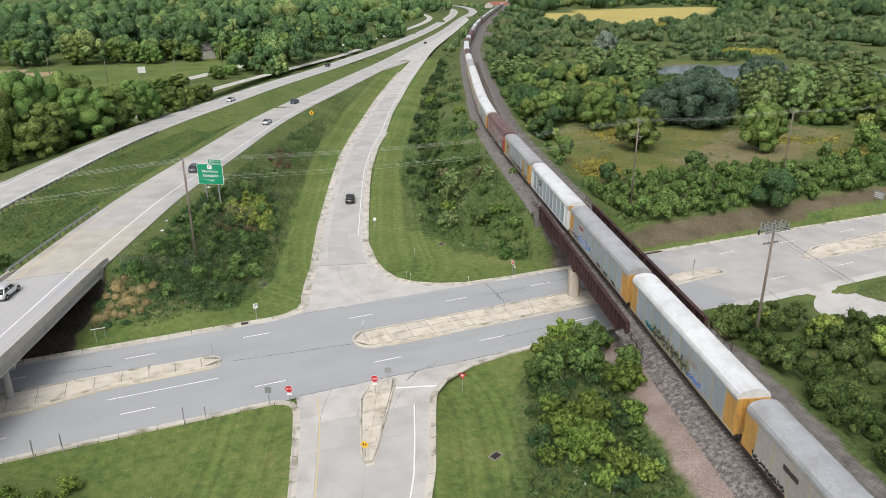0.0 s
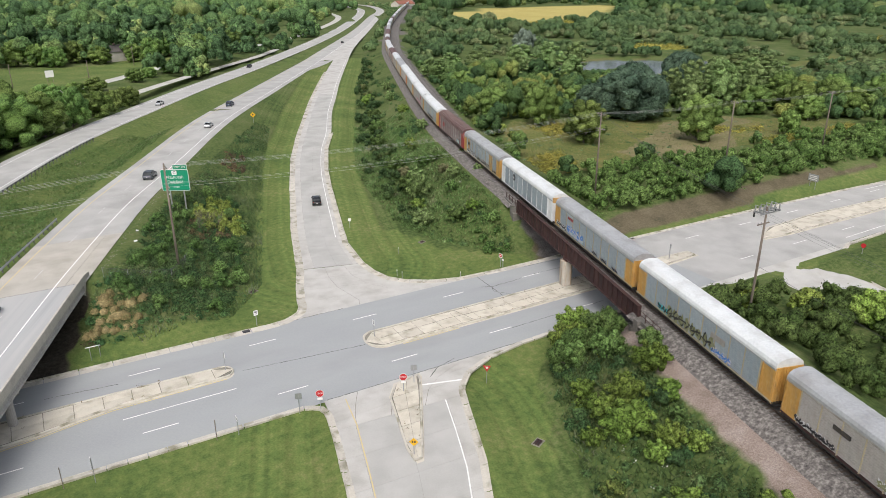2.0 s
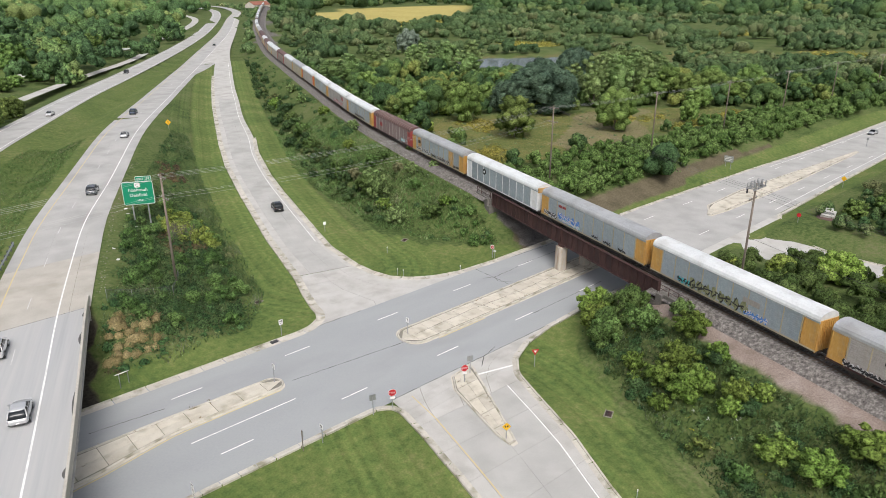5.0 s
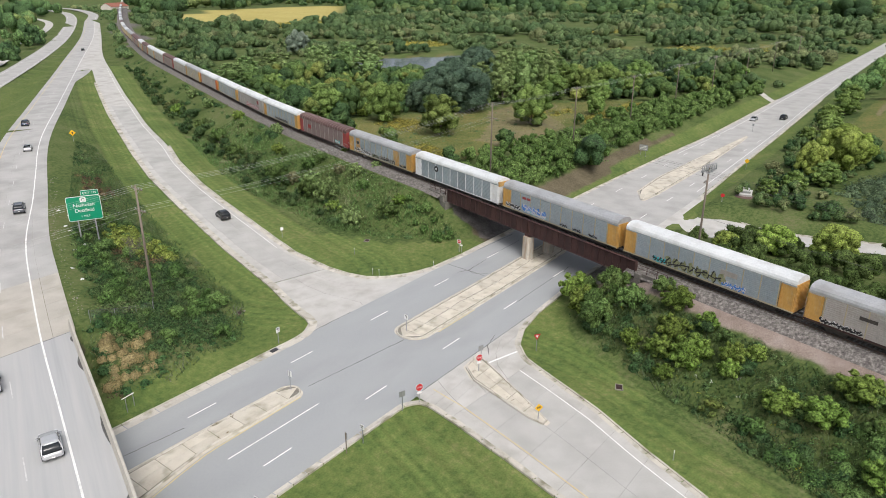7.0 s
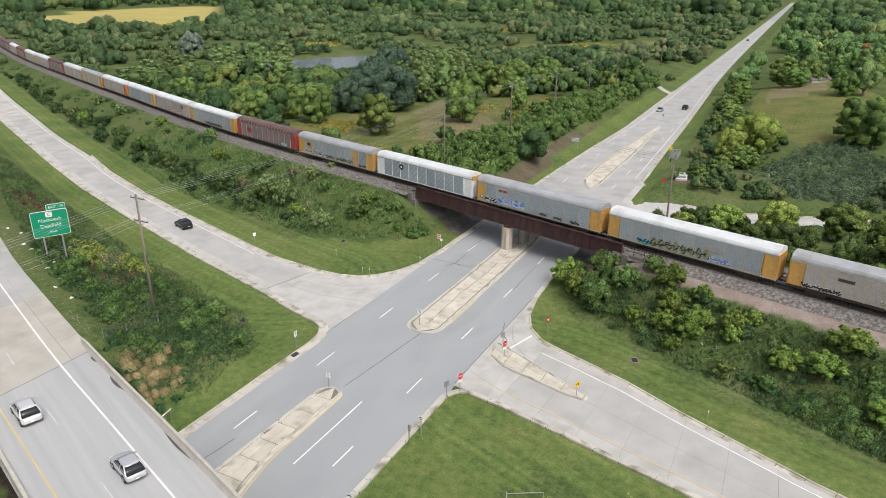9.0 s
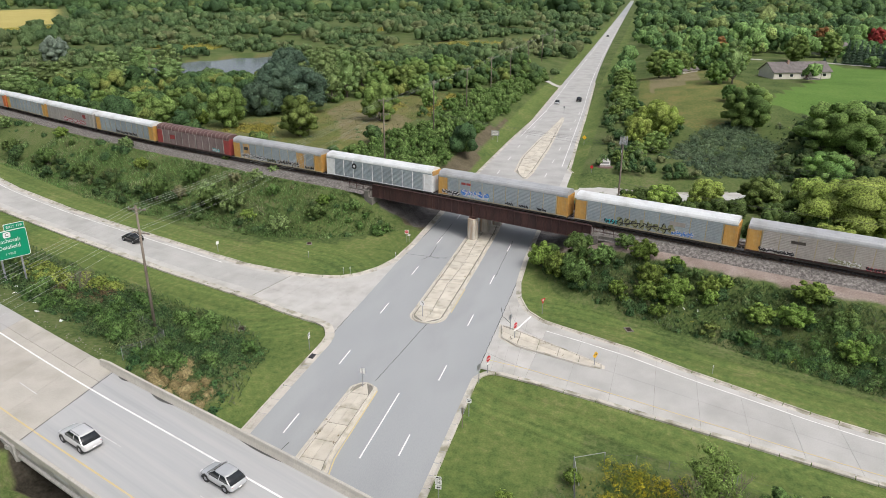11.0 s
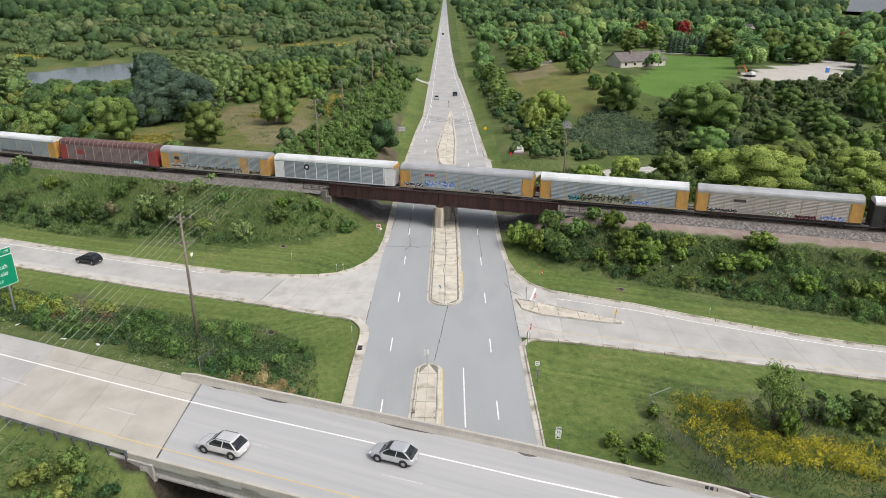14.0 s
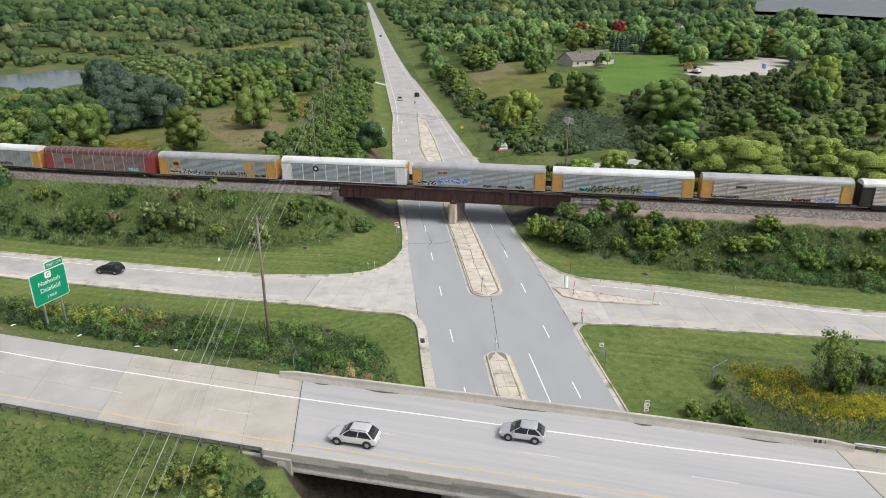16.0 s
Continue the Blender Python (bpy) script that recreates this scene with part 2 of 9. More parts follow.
M = {
    "asphalt": surface("weathered_asphalt", [(0.305, 0.318, 0.325), (0.342, 0.356, 0.362), (0.372, 0.384, 0.388)], 0.1, 9.0, 0.85, 0.1, dirt=((0.262, 0.27, 0.276), 0.5, 0.12), stretch=(0.35, 1, 1)),
    "concrete": surface("road_concrete", [(0.42, 0.41, 0.38), (0.49, 0.48, 0.455), (0.54, 0.53, 0.505)], 0.35, 7.0, 0.85, 0.12, vary=0.02, dirt=((0.3, 0.28, 0.25), 0.5, 0.22), place="World"),
    "concrete_worn": surface("worn_lane_concrete", [(0.375, 0.37, 0.35), (0.43, 0.425, 0.405), (0.475, 0.47, 0.45)], 0.25, 7.0, 0.85, 0.12, vary=0.012, dirt=((0.29, 0.28, 0.26), 0.45, 0.16), place="World"),
    "bridge_concrete": surface("bridge_concrete", [(0.30, 0.29, 0.27), (0.40, 0.385, 0.36), (0.47, 0.455, 0.43)], 0.5, 5.0, 0.85, 0.15, dirt=((0.17, 0.16, 0.14), 0.45, 0.5), stretch=(1, 1, 0.4)),
    "abutment": surface("stained_abutment", [(0.10, 0.095, 0.085), (0.17, 0.16, 0.145), (0.24, 0.225, 0.2)], 0.5, 5.0, 0.9, 0.15, dirt=((0.07, 0.065, 0.055), 0.6, 0.5)),
    "parapet": surface("parapet_concrete", [(0.40, 0.375, 0.33), (0.49, 0.465, 0.41), (0.55, 0.52, 0.47)], 0.5, 6.0, 0.85, 0.12, dirt=((0.24, 0.22, 0.19), 0.4, 0.5)),
    "slab_tan": surface("tan_concrete", [(0.385, 0.36, 0.315), (0.45, 0.425, 0.375), (0.50, 0.475, 0.425)], 0.3, 7.0, 0.85, 0.1, vary=0.02, dirt=((0.3, 0.27, 0.22), 0.5, 0.2), place="World"),
    "slab_grey": surface("highway_concrete", [(0.36, 0.355, 0.34), (0.42, 0.415, 0.40), (0.47, 0.465, 0.45)], 0.2, 7.0, 0.85, 0.1, vary=0.02, dirt=((0.28, 0.27, 0.26), 0.5, 0.15), place="World"),
    "post_dark": surface("dull_steel_post", [(0.07, 0.072, 0.075), (0.13, 0.13, 0.135)], 2.0, 9.0, 0.7, 0.1),
    "wire_dark": surface("dark_cable", [(0.05, 0.05, 0.05), (0.09, 0.09, 0.09)], 1.0, 4.0, 0.6, 0.0),
    "bridge_deck": surface("bridge_deck", [(0.36, 0.365, 0.37), (0.405, 0.41, 0.412), (0.44, 0.44, 0.436), (0.47, 0.466, 0.455)], 0.42, 2.0, 0.8, 0.04, dirt=((0.33, 0.335, 0.34), 0.5, 0.28), stretch=(0.03, 1, 1), place="World", turn=69.0),
    "pier": surface("pier_concrete", [(0.34, 0.32, 0.28), (0.46, 0.43, 0.38), (0.42, 0.33, 0.24)], 0.5, 5.0, 0.9, 0.15, dirt=((0.28, 0.16, 0.08), 0.9, 0.45), stretch=(1.6, 1.6, 0.25)),
    "median": surface("median_concrete", [(0.49, 0.45, 0.37), (0.575, 0.535, 0.455), (0.62, 0.585, 0.505)], 0.4, 9.0, 0.9, 0.15, vary=0.08, dirt=((0.3, 0.27, 0.2), 0.6, 0.6), place="World"),
    "joint": surface("joint_filler", [(0.14, 0.13, 0.11), (0.24, 0.225, 0.19), (0.16, 0.17, 0.09)], 0.6, 6.0, 0.95, 0.2),
    "joint_pale": surface("weathered_joint", [(0.16, 0.152, 0.13), (0.26, 0.25, 0.22), (0.35, 0.34, 0.31)], 0.12, 5.0, 0.95, 0.1),
    "kerb": surface("kerb_concrete", [(0.42, 0.39, 0.33), (0.52, 0.49, 0.43), (0.58, 0.55, 0.49)], 0.3, 5.0, 0.9, 0.2, island=0.1, dirt=((0.18, 0.17, 0.1), 0.8, 0.5)),
    "white": surface("road_paint_white", [(0.62, 0.62, 0.60), (0.78, 0.78, 0.76), (0.82, 0.82, 0.80)], 0.8, 14.0, 0.7, 0.05),
    "white_worn": surface("road_paint_worn", [(0.42, 0.42, 0.41), (0.56, 0.56, 0.55), (0.66, 0.66, 0.65)], 0.8, 12.0, 0.75, 0.05),
    "yellow": surface("road_paint_yellow", [(0.50, 0.44, 0.28), (0.60, 0.49, 0.24), (0.56, 0.49, 0.33)], 0.8, 10.0, 0.75, 0.05),
    "tar": surface("tar_seam", [(0.05, 0.05, 0.05), (0.12, 0.12, 0.11)], 1.0, 8.0, 0.8, 0.1),
    "rust": surface("rusted_girder", [(0.036, 0.018, 0.018), (0.056, 0.026, 0.024), (0.08, 0.037, 0.031)], 0.5, 6.0, 0.85, 0.15, dirt=((0.03, 0.018, 0.018), 0.7, 0.6), stretch=(1, 1, 0.3)),
    "ballast": surface("rail_ballast", [(0.055, 0.05, 0.047), (0.15, 0.137, 0.128), (0.31, 0.29, 0.27)], 2.2, 5.0, 0.95, 0.6),
    "rail": surface("rail_steel", [(0.10, 0.07, 0.055), (0.17, 0.13, 0.11)], 2.0, 10.0, 0.5, 0.1, 0.6),
    "tie": surface("rail_tie", [(0.07, 0.055, 0.045), (0.13, 0.105, 0.085)], 1.0, 9.0, 0.9, 0.2, vary=0.2),
    "galv": surface("galvanised_panel", [(0.25, 0.29, 0.31), (0.33, 0.38, 0.40), (0.42, 0.47, 0.49)], 0.5, 6.0, 0.5, 0.05, 0.25, vary=0.1, dirt=((0.24, 0.22, 0.2), 0.6, 0.5), stretch=(1, 1, 0.4)),
    "galv_warm": surface("weathered_panel", [(0.30, 0.28, 0.26), (0.40, 0.375, 0.345), (0.46, 0.43, 0.40)], 0.5, 6.0, 0.55, 0.05, 0.2, vary=0.1, dirt=((0.2, 0.17, 0.15), 0.6, 0.5), stretch=(1, 1, 0.4)),
    "post_tan": surface("worn_tan_post", [(0.36, 0.31, 0.20), (0.44, 0.38, 0.26), (0.46, 0.43, 0.36)], 0.6, 6.0, 0.6, 0.05, dirt=((0.2, 0.15, 0.1), 0.6, 0.6)),
    "car_yellow": surface("faded_yellow_paint", [(0.46, 0.25, 0.055), (0.54, 0.31, 0.085), (0.52, 0.36, 0.16)], 0.6, 6.0, 0.6, 0.05, dirt=((0.25, 0.14, 0.06), 0.7, 0.7), stretch=(1, 1, 0.4)),
    "car_white": surface("rail_car_white", [(0.62, 0.63, 0.64), (0.74, 0.75, 0.76), (0.8, 0.8, 0.8)], 0.5, 6.0, 0.5, 0.03, dirt=((0.45, 0.42, 0.38), 0.6, 0.5)),
    "roof_white": surface("rail_car_roof_pale", [(0.62, 0.64, 0.65), (0.72, 0.74, 0.75), (0.78, 0.79, 0.80)], 0.3, 4.0, 0.45, 0.03, 0.1, dirt=((0.45, 0.44, 0.42), 0.5, 0.4)),
    "roof_grey": surface("rail_car_roof_grey", [(0.34, 0.35, 0.365), (0.42, 0.43, 0.445), (0.47, 0.48, 0.49)], 0.3, 4.0, 0.5, 0.03, 0.15, dirt=((0.24, 0.23, 0.22), 0.5, 0.4)),
    "brown": surface("rail_car_brown", [(0.085, 0.045, 0.045), (0.13, 0.07, 0.065), (0.17, 0.10, 0.09)], 0.5, 6.0, 0.7, 0.05, dirt=((0.06, 0.03, 0.03), 0.6, 0.5)),
    "brown_panel": surface("rail_car_brown_panel", [(0.17, 0.12, 0.115), (0.24, 0.18, 0.17), (0.30, 0.24, 0.225)], 0.5, 6.0, 0.65, 0.05, 0.1, vary=0.1, dirt=((0.12, 0.07, 0.065), 0.6, 0.5)),
    "red": surface("rail_car_red", [(0.28, 0.045, 0.045), (0.36, 0.07, 0.065)], 0.7, 6.0, 0.6, 0.05, dirt=((0.15, 0.04, 0.04), 0.6, 0.7)),
    "orange": surface("rail_car_orange", [(0.50, 0.13, 0.04), (0.58, 0.18, 0.06)], 0.7, 6.0, 0.6, 0.05, dirt=((0.25, 0.1, 0.05), 0.6, 0.7)),
    "black": surface("black_paint", [(0.02, 0.02, 0.022), (0.04, 0.04, 0.042)], 1.0, 8.0, 0.5, 0.03),
    "grime": surface("running_gear_grime", [(0.03, 0.026, 0.024), (0.07, 0.06, 0.052)], 2.0, 9.0, 0.8, 0.15),
    "wood": surface("weathered_pole_wood", [(0.12, 0.095, 0.075), (0.20, 0.165, 0.135), (0.26, 0.22, 0.185)], 1.5, 14.0, 0.9, 0.2, stretch=(1, 1, 0.1)),
    "bark": surface("bark", [(0.09, 0.075, 0.06), (0.17, 0.145, 0.12), (0.24, 0.21, 0.18)], 2.0, 12.0, 0.95, 0.4, stretch=(1, 1, 0.2)),
    "steel": surface("galvanised_steel", [(0.30, 0.31, 0.32), (0.42, 0.43, 0.44)], 1.0, 9.0, 0.45, 0.05, 0.6),
    "wire": surface("aluminium_wire", [(0.42, 0.43, 0.42), (0.55, 0.55, 0.53)], 1.0, 4.0, 0.5, 0.0, 0.4),
    "sign_green": surface("sign_green", [(0.0, 0.235, 0.12), (0.0, 0.265, 0.14)], 0.5, 4.0, 0.45, 0.0),
    "sign_white": surface("sign_white", [(0.72, 0.72, 0.71), (0.8, 0.8, 0.79)], 0.8, 6.0, 0.5, 0.0),
    "sign_red": surface("sign_red", [(0.42, 0.012, 0.02), (0.5, 0.02, 0.025)], 0.8, 6.0, 0.5, 0.0),
    "sign_yellow": surface("sign_yellow", [(0.75, 0.42, 0.01), (0.82, 0.5, 0.02)], 0.8, 6.0, 0.5, 0.0),
    "sign_back": surface("sign_back_aluminium", [(0.30, 0.31, 0.31), (0.37, 0.38, 0.38)], 0.8, 6.0, 0.5, 0.0, 0.4),
}


# ---- mesh helpers ----
def mesh(name, verts, faces, mat, smooth=False):
    me = bpy.data.meshes.new(name)
    me.from_pydata([tuple(v) for v in verts], [], faces)
    for m in mat if isinstance(mat, (list, tuple)) else [mat]:
        me.materials.append(m)
    if smooth:
        me.polygons.foreach_set("use_smooth", [True] * len(me.polygons))
    me.update()
    return me


def part(name, geo, mat, parent=None, label="", m=None, smooth=False):
    """Links (verts, faces) or a ready mesh as one mesh object under a thing or a part."""
    ob = new(name, geo if isinstance(geo, bpy.types.Mesh) else mesh(name, geo[0], geo[1], mat, smooth))
    if parent is not None:
        ob.parent = parent
    if m is not None:
        ob.matrix_basis = m
    return tagged(ob, label)


def thing(name, label, category, group="", kind="", m=None):
    ob = new(name)
    ob.empty_display_size = 0.2
    if m is not None:
        ob.matrix_basis = m
    return tagged(ob, label, category, group, kind)


def box(x0, x1, y0, y1, z0, z1):
    v = [(x, y, z) for z in (z0, z1) for x, y in ((x0, y0), (x1, y0), (x1, y1), (x0, y1))]
    return v, [(3, 2, 1, 0), (4, 5, 6, 7), (0, 1, 5, 4), (1, 2, 6, 5), (2, 3, 7, 6), (3, 0, 4, 7)]


def join(*geos):
    v, f = [], []
    for gv, gf in geos:
        k = len(v)
        v += list(gv)
        f += [tuple(i + k for i in q) for q in gf]
    return v, f


def moved(geo, m):
    return [tuple(m @ Vector(p)) for p in geo[0]], geo[1]


def tube(points, radii, sides=8, cap=True):
    """A round bar through points, with a radius at each."""
    v, f = [], []
    P = [Vector(p) for p in points]
    for i, p in enumerate(P):
        d = (P[min(i + 1, len(P) - 1)] - P[max(i - 1, 0)]).normalized()
        a = d.cross(Vector((0, 0, 1)) if abs(d.z) < 0.9 else Vector((1, 0, 0))).normalized()
        b = d.cross(a)
        for k in range(sides):
            w = 2 * math.pi * k / sides
            v.append(tuple(p + radii[i] * (math.cos(w) * a + math.sin(w) * b)))
    for i in range(len(P) - 1):
        for k in range(sides):
            q = (k + 1) % sides
            f.append((i * sides + k, i * sides + q, (i + 1) * sides + q, (i + 1) * sides + k))
    if cap:
        f += [tuple(range(sides))[::-1], tuple(range((len(P) - 1) * sides, len(P) * sides))]
    return v, f


def extrude(profile, x0, x1, closed=True):
    """A profile of (y, z) drawn along x."""
    k = len(profile)
    v = [(x, y, z) for x in (x0, x1) for y, z in profile]
    f = [(i, (i + 1) % k, k + (i + 1) % k, k + i) for i in range(k if closed else k - 1)]
    if closed:
        f += [tuple(range(k))[::-1], tuple(range(k, 2 * k))]
    return v, f


# ---- plan ----
def curve(pts, step=5.0):
    """A smooth run of points through pts, about step apart."""
    P = [np.array(p, float) for p in pts]
    P = [2 * P[0] - P[1]] + P + [2 * P[-1] - P[-2]]
    out = []
    for i in range(1, len(P) - 2):
        a, b, c, d = P[i - 1:i + 3]
        n = max(1, int(round(np.linalg.norm(c[:2] - b[:2]) / step)))
        ta, tb, tc = [max(1e-6, np.linalg.norm(q[:2] - p[:2]) ** 0.5) for p, q in ((a, b), (b, c), (c, d))]
        m1 = (c - b) + tb * ((b - a) / ta - (c - a) / (ta + tb))
        m2 = (c - b) + tb * ((d - c) / tc - (d - b) / (tb + tc))
        for k in range(n):
            t = k / n
            out.append((2 * t ** 3 - 3 * t ** 2 + 1) * b + (t ** 3 - 2 * t ** 2 + t) * m1 + (-2 * t ** 3 + 3 * t ** 2) * c + (t ** 3 - t ** 2) * m2)
    out.append(P[-2])
    return np.array(out)


def offset(line, d):
    """The line shifted d metres to its right."""
    t = np.gradient(line[:, :2], axis=0)
    t /= np.linalg.norm(t, axis=1)[:, None]
    out = line.copy()
    out[:, 0] += np.asarray(d) * t[:, 1]
    out[:, 1] -= np.asarray(d) * t[:, 0]
    return out


def along(line, x, y):
    """For points x, y: distance to the line, its height there, and the signed offset to its right."""
    best = np.full(np.shape(x), 1e18)
    zz, side = np.zeros(np.shape(x)), np.zeros(np.shape(x))
    for a, b in zip(line[:-1], line[1:]):
        dx, dy = b[0] - a[0], b[1] - a[1]
        L = max(1e-9, dx * dx + dy * dy)
        t = np.clip(((x - a[0]) * dx + (y - a[1]) * dy) / L, 0, 1)
        ox, oy = x - a[0] - t * dx, y - a[1] - t * dy
        d2 = ox * ox + oy * oy
        near = d2 < best
        best = np.where(near, d2, best)
        if len(a) > 2:
            zz = np.where(near, a[2] + t * (b[2] - a[2]), zz)
        side = np.where(near, (dy * ox - dx * oy) / math.sqrt(L), side)
    return np.sqrt(best), zz, side


def step01(v, a, b):
    t = np.clip((v - a) / (b - a), 0, 1)
    return t * t * (3 - 2 * t)


def cut(line, test):
    return line[np.array([bool(test(*p)) for p in line])]


def highway_z(y):
    return np.interp(y, [-160, -25, 60, 139, 313, 500, 2000], [5.4, 6.3, 6.3, 5.9, 1.8, 1.0, 1.0])


def ramp_z(y):
    return np.interp(y, [20, 120, 313, 500, 2000], [0.0, 0.8, 1.8, 1.0, 1.0])


def lift(pts, zf):
    return [(x, y, float(zf(y))) for x, y in pts]


# right-hand edge line of the near carriageway, inner edge of the far one
HW_LINE = curve(lift([(-110, -185), (-80, -101), (-64, -55), (-53.9, -27), (-47.3, -9), (-40.9, 9.5), (-35.6, 25), (-27.4, 47), (-22, 61), (-9.8, 88), (13.2, 137), (46.6, 198), (77, 253), (108, 309), (134, 355), (235, 533), (342, 735), (430, 900), (490, 1080), (500, 1250)], highway_z))
HW_WIDE = np.interp(HW_LINE[:, 1], [40, 110], [10.2, 9.3])
FAR_EDGE = curve(lift([(-140, -165), (-105, -80), (-78, -10), (-60, 42), (-52.3, 64), (-44.6, 83), (-34.1, 108), (-19.7, 137), (0, 173), (29, 225), (70.9, 294), (138, 402), (210, 524), (300, 690), (375, 840), (425, 960), (455, 1090), (462, 1250)], highway_z))
RAMP_L = curve(lift([(-0.1, 28.5), (5.2, 47.5), (14.5, 76), (23.5, 102), (34, 128), (60, 188), (92, 257), (120, 315)], ramp_z))
RAMP_R = curve(lift([(9.7, 26), (11, 36), (14.6, 48), (22, 72), (27, 87), (36, 110), (44.5, 128), (57.5, 160), (73, 194), (86, 223), (120, 295), (157, 372), (250, 548), (357, 751)], ramp_z))
SE_N = curve([(3.2, -18, 0), (-1.2, -29.5, 0), (-5, -36.7, 0), (-8.2, -43.8, 0), (-11.2, -50.3, 0), (-14.6, -59, .2), (-20.5, -76, .8), (-42, -138, 3.0), (-60, -190, 4.5)])
SE_S = curve([(-12.2, -17, 0), (-14.4, -26, 0), (-16.6, -34.4, 0), (-18.2, -41, 0), (-19.8, -47, 0), (-22.4, -55.8, .2), (-28.5, -75, .8), (-50, -137, 3.0), (-68, -189, 4.5)])
TRACK_W = curve([(-22, -220, 6.0), (-8, -165, 6.1), (5, -115, 6.2), (15.2, -77.4, 6.3), (21.8, -54, 6.35), (30, -25.6, 6.35), (38, 2.1, 6.35), (45.7, 29, 6.35), (53.6, 56.8, 6.35), (61.8, 83.7, 6.35), (68.2, 103, 6.35), (82.5, 140, 6.3), (94, 168, 6.2), (117, 224, 5.8), (154, 311, 5.0), (176, 358, 4.5), (215, 437, 3.8), (270, 546, 3.2), (400, 782, 3.0), (655, 1226, 3.0), (960, 1750, 3.0)])
TRACK_E = offset(TRACK_W, 4.3)
RAIL_MID = offset(TRACK_W, 2.15)
NORTH_EDGE = [(-230, 11.1), (70, 11.1), (87, 10.8), (123, 9.8), (158, 8.2), (221, 8.6), (370, 8.9), (653, 9.8), (1067, 11.5), (1700, 14.5)]
SOUTH_EDGE = [(-230, -11.1), (60, -11.1), (90, -10.9), (128, -10.3), (176, -9.0), (259, -6.0), (370, -3.5), (653, -0.6), (1067, 2.3), (1700, 6.5)]
SIDE_E = curve([(78.5, -21.5, 0), (76.8, -27, 0), (77.3, -35, 0), (80.5, -49.5, .4), (88, -75, 1.2), (106, -125, 2.5), (150, -220, 3)])
SIDE_W = curve([(64.5, -19, 0), (68, -27, 0), (70.5, -35, 0), (74.6, -50, .4), (82.4, -77, 1.2), (100.5, -128, 2.5), (145, -223, 3)])
FRONTAGE = curve([(-160, 120, 4), (-110, 165, 3.6), (-74, 203, 3.2), (-40, 239, 3), (-20, 258, 2.9), (-2, 281, 2.8), (20, 314, 2.6), (88, 408, 2), (120, 444, 1.6), (200, 560, 1.5), (300, 750, 1.5), (340, 900, 1.5)])
GIRDER_N, GIRDER_S = Vector((41.4, 23.6, 0)), Vector((27.9, -21.6, 0))
SPAN = (GIRDER_N - GIRDER_S).normalized()
ACROSS = Vector((SPAN.y, -SPAN.x, 0))

half = lambda a, b: np.array([(p + q) / 2 for p, q in zip(a[np.linspace(0, len(a) - 1, 60).astype(int)], b[np.linspace(0, len(b) - 1, 60).astype(int)])])
hw_mid = offset(HW_LINE, -4.2)
far_mid = offset(FAR_EDGE, -5.6)
ramp_cut = cut(RAMP_R, lambda x, y, z: y < 330)
CORRIDORS = [
    (half(RAMP_L, ramp_cut), 8.0, 0.20),
    (half(SE_N, SE_S), 8.5, 0.22),
    (far_mid, 7.2, 0.30),
    (cut(hw_mid, lambda x, y, z: y > 30), 8.2, 0.36),
    (cut(hw_mid, lambda x, y, z: y < -29), 8.2, 0.36),
    (cut(RAIL_MID, lambda x, y, z: y > 29) - (0, 0, 0.9), 8.4, 0.50),
    (cut(RAIL_MID, lambda x, y, z: y < -27) - (0, 0, 0.9), 8.4, 0.50),
    (FRONTAGE, 4.5, 0.2),
    (half(SIDE_E, SIDE_W), 6.0, 0.3),
]
WATER_Z = 1.2


def lake(x, y):
    u, v = (x - 250) * 0.9 - (y - 192) * 0.44, (x - 250) * 0.44 + (y - 192) * 0.9
    return ((u - 6) / 76) ** 2 + (v / 38) ** 2 + 0.12 * np.sin(u / 9) + 0.1 * np.sin(v / 7 + u / 15)


def ground_z(x, y):
    x, y = np.asarray(x, float), np.asarray(y, float)
    e = along(RAIL_MID[::3], x, y)[2]
    w = along(far_mid[::3], x, y)[2]
    north = step01(y, -12, 12)
    south = 1.5 + 7.5 * step01(x, 95, 225) * step01(-y, 5, 60)
    h = step01(e, 3, 24) * (north * 3.6 + (1 - north) * south) + 3.0 * step01(-w, 8, 40) - 0.4
    h = h * (1 - step01(np.hypot(x, y), 500, 900)) - 0.3 * step01(np.hypot(x, y), 500, 900)
    h += 0.35 * np.sin(x / 23 + 1) * np.sin(y / 19) + 0.15 * np.sin(x / 7.3) * np.sin(y / 6.1 + 2)
    h = h - 3.8 * (1 - step01(lake(x, y), 0.75, 1.35)) * step01(e, 20, 60)
    for line, wide, slope in CORRIDORS:
        d, z, _ = along(line, x, y)
        run = np.maximum(0, d - wide) * slope
        h = np.clip(h, z - 0.14 - run, z - 0.14 + run)
    across = along(hw_mid[::2], x, y)[0]
    under = (across < 7.4) & (np.abs(y) < 25.6)
    h = np.where(under, np.minimum(h, 0.22 * np.maximum(0, np.abs(y) - 13) - 0.14), h)
    dy = np.maximum(np.abs(y - np.interp(x, [200, 1700], [0, 10])) - np.interp(x, [60, 200], [13.0, 11.0]), 0)
    run = dy * np.interp(x, [45, 75, 230, 260], [0.47, 0.42, 0.42, 0.15])
    return np.clip(h, -0.14 - run, -0.14 + run)


def gz(x, y):
    return float(ground_z(np.array([x]), np.array([y]))[0])


def inside(poly, x, y):
    """1 inside the polygon, for arrays."""
    res = np.zeros(np.shape(x), bool)
    for (ax, ay), (bx, by) in zip(poly, poly[1:] + poly[:1]):
        hit = (ay > y) != (by > y)
        res ^= hit & (x < (bx - ax) * (y - ay) / ((by - ay) or 1e-9) + ax)
    return res.astype(float)


